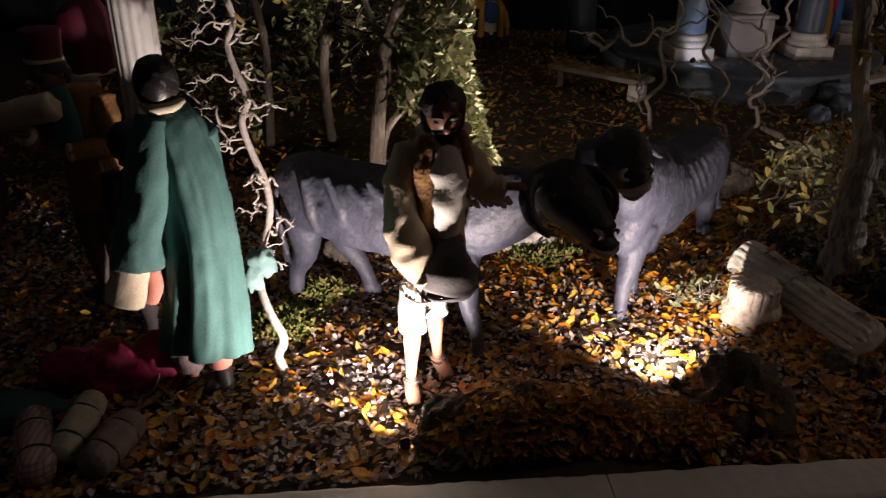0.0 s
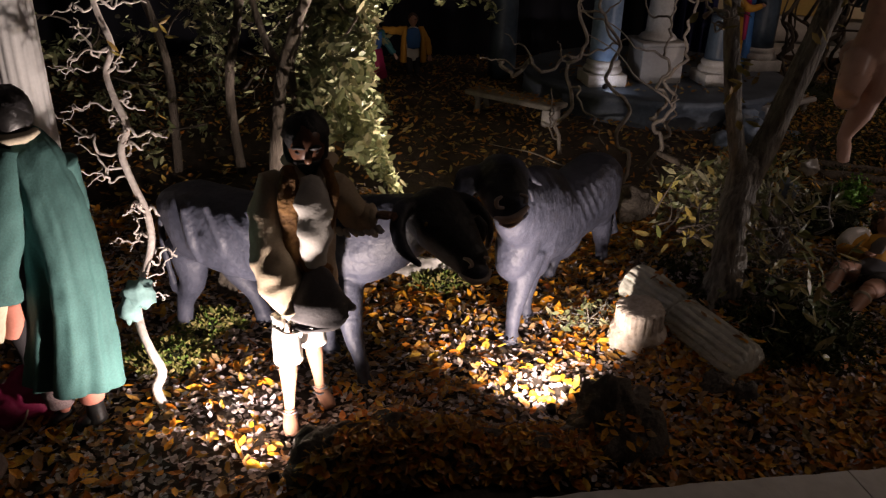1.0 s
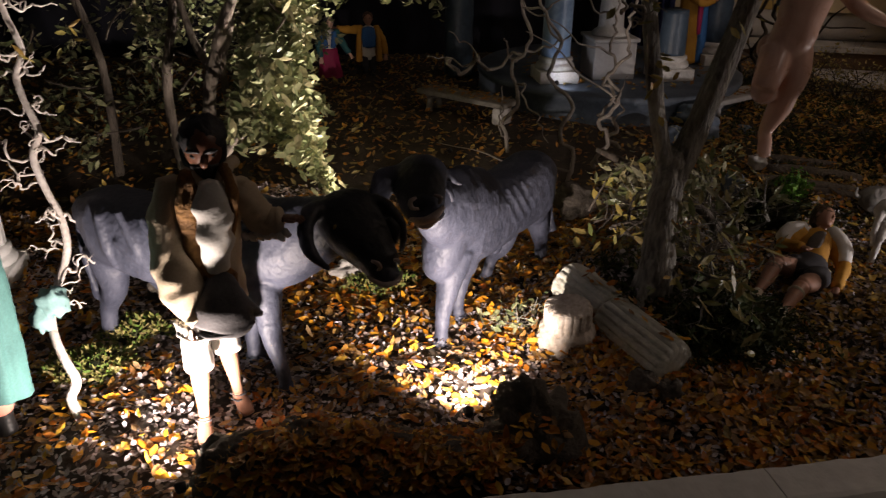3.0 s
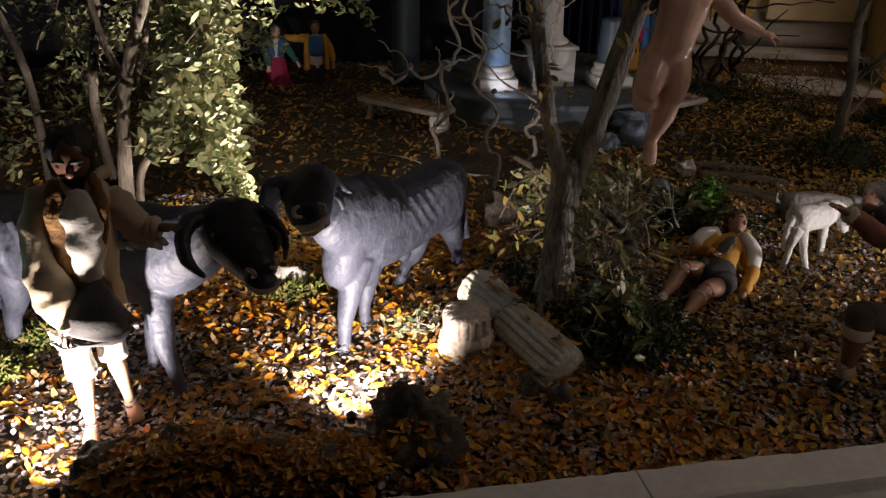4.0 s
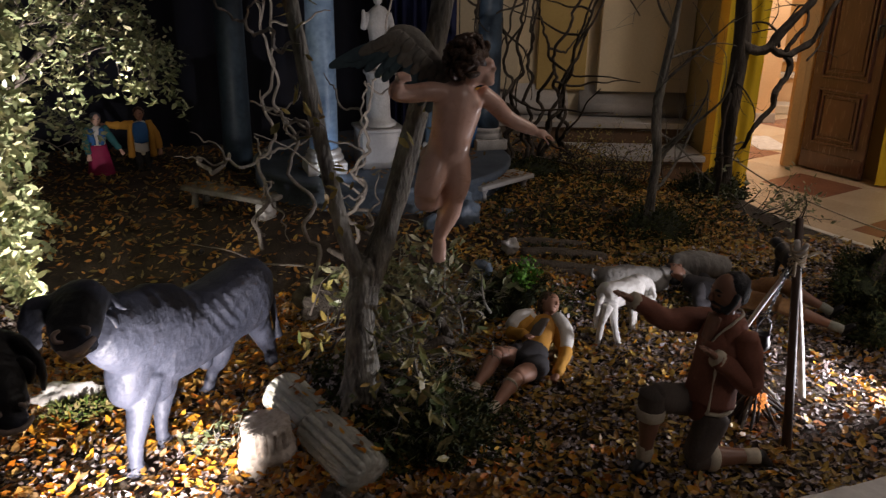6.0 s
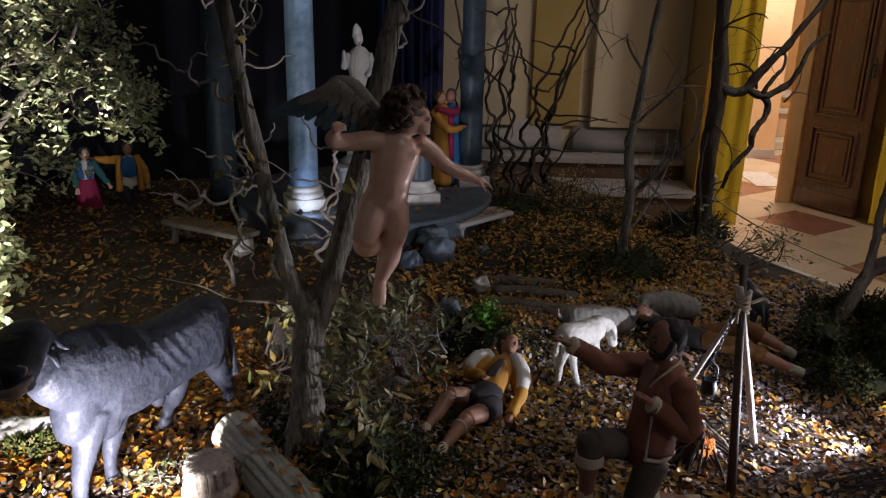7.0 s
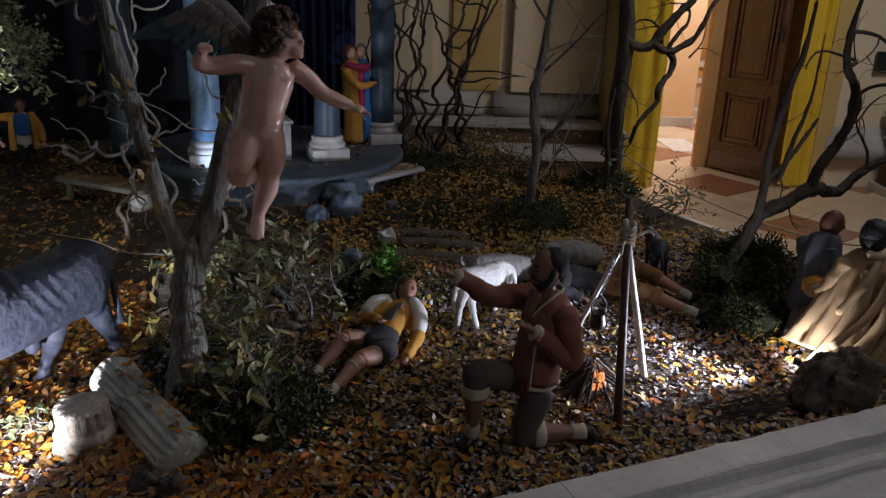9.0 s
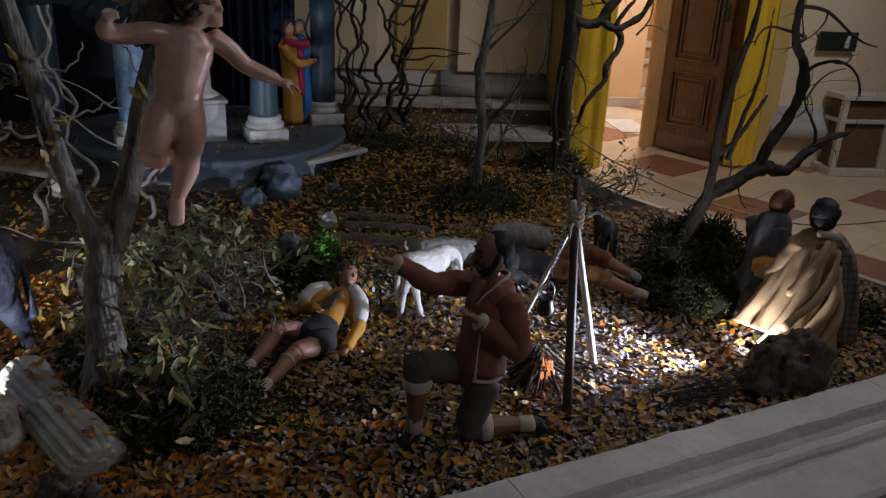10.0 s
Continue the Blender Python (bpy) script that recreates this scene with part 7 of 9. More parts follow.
ox1 = dict(eyes=[((0.328, 1.345, 0.445), 0.009), ((0.418, 1.368, 0.437), 0.009)], details=[
    ([(0.386, 1.276, 0.367), (0.412, 1.262, 0.356), (0.440, 1.276, 0.355), (0.452, 1.300, 0.362)], [0.004, 0.006, 0.006, 0.004], 1), ([(0.392, 1.270, 0.405), (0.403, 1.262, 0.403), (0.408, 1.264, 0.392), (0.402, 1.266, 0.386)], [0.003, 0.0045, 0.004, 0.002], 1),
    ([(0.436, 1.285, 0.398), (0.444, 1.284, 0.396), (0.446, 1.288, 0.386)], [0.003, 0.004, 0.002], 1), ([(0.428, 1.372, 0.445), (0.442, 1.368, 0.425), (0.444, 1.366, 0.395)], [(0.012, 0.006), (0.016, 0.006), (0.006, 0.004)], 0)], head=(0.375, 1.35, 0.425), reach=0.118, tubes=[
    # trunk from rump to brisket, then the neck
    (((-0.235, 1.735, 0.315), (-0.20, 1.715, 0.325), (-0.08, 1.655, 0.305), (0.06, 1.59, 0.305), (0.16, 1.54, 0.31), (0.205, 1.52, 0.30)), [(0.05, 0.065), (0.080, 0.088), (0.090, 0.098), (0.092, 0.102), (0.078, 0.10), (0.05, 0.07)], (0.5, 0.9, 0)),
    (((0.03, 1.605, 0.305), (0.10, 1.570, 0.320), (0.15, 1.545, 0.335), (0.205, 1.515, 0.345), (0.27, 1.475, 0.380), (0.325, 1.435, 0.42)), [(0.060, 0.07), (0.080, 0.108), (0.080, 0.114), (0.070, 0.104), (0.060, 0.082), (0.050, 0.058)], (0.6, 0.8, 0)),
    # broad head held low towards the viewer
    (((0.340, 1.445, 0.455), (0.352, 1.418, 0.445), (0.375, 1.365, 0.418), (0.402, 1.318, 0.393), (0.420, 1.292, 0.380)), [(0.055, 0.040), (0.076, 0.055), (0.066, 0.050), (0.046, 0.038), (0.036, 0.030)], (0.85, 0.5, 0)),
    *leg((-0.215, 1.70, 0.27), (-0.215, 1.715, 0.16), (-0.245, 1.735, 0.085), (-0.25, 1.735, 0.0), 0.036),
    *leg((-0.15, 1.76, 0.26), (-0.12, 1.775, 0.15), (-0.075, 1.77, 0.08), (-0.055, 1.77, 0.0), 0.034),
    *leg((0.165, 1.50, 0.25), (0.172, 1.465, 0.145), (0.190, 1.445, 0.07), (0.20, 1.44, 0.0), 0.0265),
    *leg((0.14, 1.60, 0.24), (0.135, 1.60, 0.14), (0.115, 1.60, 0.07), (0.12, 1.595, 0.0), 0.031),
    # tail
    (((-0.262, 1.745, 0.36), (-0.282, 1.745, 0.28), (-0.272, 1.74, 0.16), (-0.262, 1.735, 0.12)), [0.010, 0.010, 0.009, 0.016], None),
    # crooked horns swept down beside the cheeks
    (((0.305, 1.40, 0.468), (0.280, 1.365, 0.470), (0.268, 1.33, 0.445), (0.280, 1.30, 0.410), (0.312, 1.285, 0.383)), [0.018, 0.019, 0.017, 0.013, 0.006], None),
    (((0.405, 1.425, 0.470), (0.432, 1.40, 0.465), (0.455, 1.385, 0.435), (0.463, 1.38, 0.40), (0.459, 1.384, 0.366)), [0.015, 0.015, 0.013, 0.010, 0.005], None),
    *ribs([((-0.20, 1.625, 0.385), (-0.175, 1.618, 0.25), (0.0, -0.012, 0)), ((-0.145, 1.595, 0.40), (-0.10, 1.575, 0.26), (0.01, -0.016, 0)), ((-0.095, 1.575, 0.39), (-0.02, 1.545, 0.30), (0.0, -0.01, 0)), ((-0.05, 1.56, 0.40), (0.03, 1.525, 0.32), (0, -0.01, 0)), ((-0.16, 1.60, 0.33), (-0.05, 1.56, 0.245), (0, -0.012, 0))], 0.012, 0.6),
], blobs=[((-0.19, 1.70, 0.365), (0.06, 0.055, 0.035), None), ((0.10, 1.57, 0.405), (0.06, 0.045, 0.035), None), ((0.358, 1.425, 0.462), (0.05, 0.04, 0.026), None), ((0.325, 1.352, 0.445), (0.016, 0.016, 0.013), None), ((0.42, 1.375, 0.44), (0.016, 0.016, 0.013), None), ((0.416, 1.288, 0.368), (0.034, 0.026, 0.018), None)])
ox("ox_figure", ox1, "dark grey painted ox figure with lowered head beside the herdsman")

def flank(centre, r, s0, s1, count, top, low, lean, out):
    """Ribs laid along one flank between two places of the trunk's middle line."""
    a, b = Vector(centre[0]), Vector(centre[1])
    n = V((b - a).y, -(b - a).x, 0).normalized()
    res = []
    for i in range(count):
        p = a.lerp(b, s0 + (s1 - s0) * i / (count - 1))
        d = (b - a).normalized()
        res.append(((p + n * r * 0.72 + V(0, 0, top) - d * lean * 0.5, p + n * (r + out) + V(0, 0, (top + low) * 0.5), p + n * r * 0.86 + d * lean + V(0, 0, low)), [0.004, 0.009, 0.010, 0.005], None))
    return res


ox2 = dict(eyes=[((0.566, 1.530, 0.463), 0.009), ((0.474, 1.525, 0.468), 0.009)], details=[
    ([(0.484, 1.446, 0.420), (0.503, 1.425, 0.416), (0.530, 1.423, 0.424), (0.556, 1.440, 0.440)], [0.005, 0.009, 0.009, 0.005], 1), ([(0.494, 1.432, 0.408), (0.516, 1.422, 0.404), (0.544, 1.432, 0.418)], [0.004, 0.006, 0.004], 1),
    ([(0.496, 1.430, 0.468), (0.484, 1.426, 0.462), (0.486, 1.424, 0.448), (0.500, 1.424, 0.445)], [0.003, 0.005, 0.005, 0.003], 1), ([(0.534, 1.430, 0.472), (0.548, 1.428, 0.466), (0.544, 1.426, 0.453)], [0.003, 0.005, 0.003], 1),
    ([(0.560, 1.548, 0.455), (0.582, 1.536, 0.442), (0.590, 1.534, 0.415)], [(0.010, 0.006), (0.015, 0.006), (0.005, 0.004)], 0)], head=(0.512, 1.505, 0.462), reach=0.078, tubes=[
    (((0.918, 2.005, 0.275), (0.885, 1.972, 0.280), (0.79, 1.880, 0.268), (0.705, 1.790, 0.265), (0.638, 1.715, 0.280), (0.598, 1.670, 0.285)), [(0.055, 0.070), (0.080, 0.098), (0.080, 0.092), (0.082, 0.098), (0.076, 0.110), (0.045, 0.080)], (0.72, -0.69, 0)),
    (((0.745, 1.825, 0.285), (0.680, 1.752, 0.305), (0.630, 1.690, 0.330), (0.598, 1.642, 0.352), (0.565, 1.592, 0.385), (0.545, 1.56, 0.41)), [(0.052, 0.062), (0.074, 0.108), (0.070, 0.112), (0.062, 0.100), (0.054, 0.084), (0.045, 0.055)], (0.8, -0.6, 0)),
    (((0.610, 1.662, 0.34), (0.590, 1.650, 0.26), (0.580, 1.652, 0.195), (0.588, 1.660, 0.160)), [(0.060, 0.06), (0.056, 0.058), (0.044, 0.046), (0.016, 0.018)], (0.8, -0.6, 0)),
    (((0.525, 1.600, 0.468), (0.520, 1.570, 0.466), (0.515, 1.520, 0.455), (0.515, 1.475, 0.438), (0.518, 1.452, 0.432)), [(0.048, 0.036), (0.064, 0.048), (0.058, 0.045), (0.050, 0.040), (0.044, 0.034)], (1, 0.2, 0.25)),
    *leg((0.625, 1.668, 0.23), (0.598, 1.640, 0.13), (0.584, 1.622, 0.065), (0.580, 1.614, -0.005), 0.031),
    *leg((0.665, 1.742, 0.20), (0.652, 1.735, 0.12), (0.640, 1.722, 0.06), (0.642, 1.715, 0.0), 0.027),
    *leg((0.815, 1.905, 0.215), (0.800, 1.905, 0.125), (0.778, 1.945, 0.065), (0.754, 1.930, -0.005), 0.028),
    *leg((0.895, 1.975, 0.225), (0.922, 1.985, 0.14), (0.942, 2.02, 0.07), (0.950, 2.02, -0.01), 0.033),
    # ears and short horns
    (((0.475, 1.575, 0.482), (0.440, 1.545, 0.478), (0.428, 1.520, 0.440), (0.440, 1.503, 0.398)), [(0.012, 0.010), (0.026, 0.009), (0.026, 0.009), (0.008, 0.005)], (1.0, 0.15, 0)),
    (((0.555, 1.58, 0.484), (0.580, 1.562, 0.468), (0.612, 1.545, 0.448)), [0.014, 0.012, 0.005], None),
    (((0.925, 2.035, 0.31), (0.955, 2.03, 0.25), (0.965, 2.01, 0.16), (0.97, 2.00, 0.12)), [0.011, 0.011, 0.010, 0.016], None),
    *flank(((0.638, 1.715, 0.27), (0.878, 1.972, 0.27)), 0.080, 0.36, 0.78, 5, 0.078, -0.045, 0.062, -0.0065),
    # haunch and shoulder ridges, folds of the neck
    (((0.852, 1.905, 0.352), (0.893, 1.918, 0.29), (0.905, 1.94, 0.20)), [0.013, 0.017, 0.016, 0.008], None), (((0.900, 1.945, 0.345), (0.925, 1.965, 0.28), (0.93, 1.985, 0.19)), [0.012, 0.016, 0.015, 0.008], None),
    (((0.678, 1.700, 0.335), (0.684, 1.690, 0.27), (0.664, 1.680, 0.20)), [0.014, 0.022, 0.022, 0.012], None),
], blobs=[((0.655, 1.725, 0.375), (0.055, 0.055, 0.045), None), ((0.848, 1.910, 0.335), (0.026, 0.026, 0.030), None), ((0.895, 1.985, 0.340), (0.050, 0.050, 0.034), None), ((0.905, 1.955, 0.245), (0.040, 0.045, 0.080), None), ((0.560, 1.535, 0.466), (0.014, 0.014, 0.012), None), ((0.478, 1.53, 0.470), (0.014, 0.014, 0.012), None), ((0.518, 1.448, 0.420), (0.042, 0.024, 0.020), None), ((0.518, 1.446, 0.446), (0.038, 0.018, 0.022), None),
          ((0.522, 1.59, 0.482), (0.045, 0.035, 0.026), None), ((0.760, 1.838, 0.155), (0.022, 0.02, 0.028), None), ((0.640, 1.700, 0.195), (0.050, 0.055, 0.062), None)])
ox("ox_figure", ox2, "grey painted ox figure with ribbed flanks turning its head")


# ---- the hovering angel ----
def angel():
    bm = bmesh.new()
    sk, ha, f1, f2 = 0, 1, 2, 3
    y = 1.50
    tube(bm, [V(1.316, y + 0.004, 0.715), V(1.318, y, 0.745), V(1.326, y - 0.004, 0.79), V(1.340, y, 0.85), V(1.347, y, 0.885), V(1.353, y, 0.905)], [(0.034, 0.028), (0.050, 0.040), (0.047, 0.040), (0.056, 0.040), (0.044, 0.032), (0.019, 0.019)], 22, sk, 6, ref=(1, 0, 0.1))
    blob(bm, (1.328, y - 0.024, 0.775), (0.036, 0.022, 0.034), sk)
    for s in (-1, 1):
        blob(bm, (1.343 + s * 0.024, y - 0.018, 0.856), (0.024, 0.018, 0.020), sk)
        blob(bm, (1.317 + s * 0.024, y + 0.03, 0.735), (0.030, 0.026, 0.032), sk)
    tube(bm, [(1.353, y, 0.895), (1.362, y - 0.004, 0.93)], [0.02, 0.019, 0.019], 12, sk, 2)
    hc = V(1.372, y - 0.010, 0.938)
    blob(bm, hc, (0.036, 0.037, 0.042), sk, None, 20, 14)
    blob(bm, hc + V(0.022, -0.014, -0.020), (0.020, 0.022, 0.019), sk)
    blob(bm, hc + V(0.024, -0.022, 0.010), (0.014, 0.014, 0.012), sk)
    tube(bm, [hc + V(0.030, -0.024, 0.012), hc + V(0.0385, -0.028, -0.003), hc + V(0.033, -0.027, -0.007)], [0.0035, 0.0045, 0.004], 8, sk, 3)
    tube(bm, [hc + V(0.026, -0.032, -0.017), hc + V(0.037, -0.026, -0.017), hc + V(0.038, -0.014, -0.017)], [0.002, 0.0034, 0.002], 6, sk, 3)
    blob(bm, hc + V(0.030, -0.024, -0.031), (0.010, 0.010, 0.008), sk)
    body, bm = bm, bmesh.new()
    for k in range(120):
        a, e = RND.uniform(0, 6.28), RND.uniform(-0.75, 1.5)
        d = V(math.cos(a) * math.cos(e), math.sin(a) * math.cos(e), math.sin(e))
        if d.x - d.y > 0.75 and d.z < 0.72:
            continue
        if d.z < -0.1 and d.x > 0.1:
            continue
        c = hc + V(-0.008, 0.004, 0.013) + V(d.x * 0.045, d.y * 0.044, d.z * 0.043)
        q = d.orthogonal().normalized()
        q.rotate(Matrix.Rotation(RND.uniform(0, 6.28), 3, d))
        tube(bm, [c - q * 0.016, c + d * 0.009, c + q * 0.014, c + q * 0.020 - d * 0.007], [0.003, 0.0075, 0.006, 0.002], 6, ha, 3)
    blob(bm, hc + V(-0.007, 0.005, 0.010), (0.043, 0.042, 0.042), ha, None, 16, 10, 0.2, 4, 2)
    # arms: one raised behind, one reaching forward and down
    tube(body, [(1.312, y, 0.882), (1.275, y - 0.005, 0.888), (1.225, y - 0.008, 0.885), (1.200, y - 0.012, 0.892), (1.204, y - 0.02, 0.908)], [0.021, 0.022, 0.020, 0.019, 0.014], 14, sk, 5)
    blob(body, (1.208, y - 0.024, 0.922), (0.015, 0.014, 0.013), sk)
    for k in range(4):
        tube(body, [(1.197 + k * 0.008, y - 0.030, 0.928), (1.198 + k * 0.008, y - 0.040, 0.925), (1.200 + k * 0.008, y - 0.040, 0.914)], [0.0042, 0.004, 0.0034], 6, sk, 3)
    tube(body, [(1.392, y, 0.880), (1.425, y - 0.004, 0.855), (1.455, y - 0.010, 0.825), (1.495, y - 0.016, 0.805), (1.520, y - 0.02, 0.795)], [0.022, 0.021, 0.018, 0.016, 0.011], 14, sk, 5)
    blob(body, (1.532, y - 0.022, 0.789), (0.017, 0.012, 0.010), sk)
    for k in range(4):
        tube(body, [(1.541, y - 0.030 + k * 0.006, 0.788), (1.556, y - 0.034 + k * 0.009, 0.780 - 0.001 * k), (1.563, y - 0.034 + k * 0.010, 0.768)], [0.0038, 0.0034, 0.0026], 6, sk, 3)
    tube(body, [(1.530, y - 0.03, 0.785), (1.540, y - 0.04, 0.775), (1.546, y - 0.04, 0.764)], [0.0042, 0.0038, 0.003], 6, sk, 3)
    # legs: one bent back at the knee, one trailing down
    tube(body, [(1.293, y, 0.735), (1.274, y - 0.02, 0.695), (1.258, y - 0.030, 0.660)], [0.036, 0.033, 0.026], 16, sk, 5)
    tube(body, [(1.257, y - 0.03, 0.656), (1.282, y + 0.0, 0.645), (1.318, y + 0.045, 0.655), (1.340, y + 0.07, 0.664)], [0.025, 0.026, 0.018, 0.013], 14, sk, 5)
    tube(body, [(1.335, y + 0.065, 0.662), (1.350, y + 0.075, 0.655), (1.362, y + 0.078, 0.632)], [0.014, 0.014, 0.009], 10, sk, 4)
    tube(body, [(1.336, y, 0.735), (1.338, y - 0.008, 0.69), (1.332, y - 0.008, 0.648)], [0.036, 0.034, 0.026], 16, sk, 5)
    tube(body, [(1.332, y - 0.006, 0.650), (1.326, y + 0.004, 0.61), (1.314, y + 0.012, 0.57), (1.306, y + 0.012, 0.548)], [0.026, 0.027, 0.019, 0.014], 14, sk, 5)
    tube(body, [(1.309, y + 0.020, 0.552), (1.303, y - 0.002, 0.536), (1.299, y - 0.012, 0.515), (1.297, y - 0.016, 0.505)], [(0.014, 0.013), (0.017, 0.013), (0.018, 0.009), (0.014, 0.006)], 12, sk, 4, ref=(1, 0, 0))
    for k in range(5):
        blob(body, (1.286 + k * 0.0065, y - 0.018, 0.502 + 0.002 * abs(k - 2)), (0.004, 0.004, 0.006), sk, None, 8, 6)
    add(bm, fused(body, 0.0028, 16), sk)
    # wing: a rounded shoulder of short feathers, long blue ones towards the tip
    root, top = V(1.335, y + 0.045, 0.895), V(1.235, y + 0.062, 1.008)
    tube(bm, [root, V(1.295, y + 0.055, 0.945), V(1.255, y + 0.06, 0.990), V(1.222, y + 0.064, 1.0), V(1.20, y + 0.066, 0.99)], [(0.010, 0.006), (0.024, 0.009), (0.026, 0.010), (0.02, 0.008), (0.008, 0.005)], 14, f1, 5, ref=(0.6, 0, 0.8))
    edge = spline([root, V(1.29, y + 0.055, 0.955), top, V(1.205, y + 0.066, 0.995)], 8)
    for row, (cnt, ln, mi_) in enumerate(((15, 0.135, f2), (15, 0.105, f2), (14, 0.070, f1), (12, 0.042, f1))):
        for k in range(cnt):
            s = k / (cnt - 1)
            base = edge[min(len(edge) - 1, int(s * (len(edge) - 1)))] + V(0, -0.0035 * row, -0.004)
            d = (V(-0.30, 0.03, -0.95) * (1 - s) + V(-0.95, 0.06, -0.42) * s).normalized()
            l = ln * (0.55 + 0.50 * s)
            tube(bm, [base, base + d * l * 0.55 + V(0, -0.002, 0.002), base + d * l * 0.9, base + d * l], [(0.009, 0.0022), (0.0125, 0.0026), (0.009, 0.002), (0.003, 0.001)], 8, mi_, 4, ref=d.cross(V(0, 1, 0)))
    angel_ob = obj("angel_figure", bm, ["skin", "brownhair", "feather", "bluefeather"])
    angel_ob.location += V(-0.008, 0, 0.008)
    tagged(angel_ob, "glossy painted flying cherub figure hung before a tree", "figurine")
    # the cord that it hangs from
    bm = bmesh.new()
    tube(bm, [(1.345, y + 0.03, 0.90), (1.36, y + 0.08, 1.3), (1.42, 1.69, 1.5)], [0.0012, 0.0012, 0.0012], 5, 0, 3)
    tagged(obj("wire", bm, "iron"), "thin wire from which the cherub hangs", "wire")


angel()


# ---- the reclining boy ----
def boy_extras(bm, slot, q):
    tube(bm, [(1.755, 1.938, 0.110), (1.715, 1.942, 0.104), (1.676, 1.925, 0.086)], [0.022, 0.030, 0.025], 12, slot["shirt"], 4)
    tube(bm, [(1.818, 1.905, 0.118), (1.822, 1.865, 0.100), (1.818, 1.83, 0.080), (1.802, 1.797, 0.056)], [0.018, 0.025, 0.026, 0.021], 12, slot["shirt"], 4)
    tube(bm, [(1.70, 1.82, 0.09), (1.735, 1.85, 0.115), (1.77, 1.885, 0.12)], [(0.018, 0.005), (0.022, 0.006), (0.016, 0.005)], 10, slot["vest"], 4, ref=(0.6, -0.7, 0.2))
    tube(bm, [(1.70, 1.80, 0.065), (1.675, 1.775, 0.066), (1.625, 1.74, 0.068)], [(0.045, 0.034), (0.052, 0.038), (0.034, 0.030)], 18, slot["shorts"], 5, ref=(0.6, -0.75, 0))
    for p in ([(1.665, 1.79, 0.058), (1.615, 1.775, 0.075)], [(1.685, 1.735, 0.052), (1.63, 1.69, 0.064)]):
        tube(bm, p, [0.036, 0.036, 0.033], 14, slot["shorts"], 3)
    for c, d in (((1.545, 1.742, 0.088), (-0.75, -0.65, -0.3)), ((1.55, 1.627, 0.069), (-0.79, -0.6, -0.28))):
        tube(bm, [V(*c), V(*c) + V(*d) * 0.0028], [0.0232, 0.0238, 0.0232], 14, slot["sock"], 1)


person("shepherd_boy_figure", dict(
    pelvis=(1.675, 1.765, 0.06), chest=(1.755, 1.875, 0.085), neck=(1.795, 1.925, 0.105), head=(1.818, 1.955, 0.135), face=(0.35, -0.75, 0.45), side=(0.75, -0.6, 0.1),
    arms=[((1.735, 1.925, 0.10), (1.675, 1.915, 0.075), (1.69, 1.845, 0.095)), ((1.805, 1.865, 0.085), (1.80, 1.79, 0.05), (1.735, 1.715, 0.025))],
    legs=[((1.655, 1.785, 0.055), (1.560, 1.755, 0.095), (1.445, 1.655, 0.040), (1.422, 1.632, 0.070)), ((1.69, 1.735, 0.05), (1.575, 1.645, 0.075), (1.465, 1.562, 0.036), (1.44, 1.542, 0.062))]),
    dict(skin="dullskin", hair="brownhair", top="ochre", sleeve="ochre", legs="dullskin", shin="dullskin", shoe="leather", sock="cream", shirt="white", vest="brown", shorts="dark"),
    "reclining shepherd boy figure in an ochre jacket and white shirt", hr=0.034, b=0.74, extras=boy_extras)


# ---- sheep and dog ----
def beast(name, material, body, legs, head, label, extra=(), rough=0.004, freq=45, category="sheep figure"):
    bm = bmesh.new()
    pts, rad = body
    tube(bm, pts, rad, 18, 0, 5, ref=(0, 0, 1))
    for h, k, f, r in legs:
        tube(bm, [h, k, f], [r * 1.7, r * 1.0, r * 0.75, r * 0.8], 10, 0, 4)
        tube(bm, [V(*f) + V(0, 0, 0.008), V(*f)], [r * 0.8, r * 1.0, r * 1.0], 8, 0, 1)
    pts, rad = head
    tube(bm, pts, rad, 14, 0, 5, ref=(0, 0, 1))
    for p, r in extra:
        tube(bm, p, r, 8, 0, 4)
    wobble(bm, rough, freq, pts[0][0])
    return tagged(obj(name, bm, material), label, category)


beast("sheep_figure", "wool", ([(1.995, 1.925, 0.15), (2.01, 1.93, 0.152), (2.07, 1.95, 0.148), (2.13, 1.97, 0.145), (2.15, 1.98, 0.14)], [0.03, (0.046, 0.04), (0.043, 0.042), (0.045, 0.04), 0.03]),
      [((1.995, 1.90, 0.13), (1.975, 1.89, 0.075), (1.97, 1.895, 0.0), 0.013), ((2.02, 1.915, 0.13), (2.02, 1.885, 0.07), (2.035, 1.875, 0.0), 0.013), ((2.125, 1.96, 0.12), (2.135, 1.965, 0.06), (2.14, 1.965, 0.0), 0.012), ((2.145, 1.99, 0.12), (2.16, 1.995, 0.06), (2.165, 1.995, 0.0), 0.012)],
      ([(2.135, 1.975, 0.165), (2.165, 1.975, 0.165), (2.19, 1.97, 0.14), (2.20, 1.965, 0.10), (2.205, 1.96, 0.085)], [0.030, 0.026, 0.024, 0.016, 0.012]), "white sheep figure with lowered head",
      [([(1.985, 1.92, 0.165), (1.965, 1.905, 0.12), (1.963, 1.90, 0.06)], [0.008, 0.012, 0.008]), ([(2.185, 1.95, 0.15), (2.19, 1.935, 0.135), (2.19, 1.93, 0.12)], [0.006, 0.009, 0.004])])
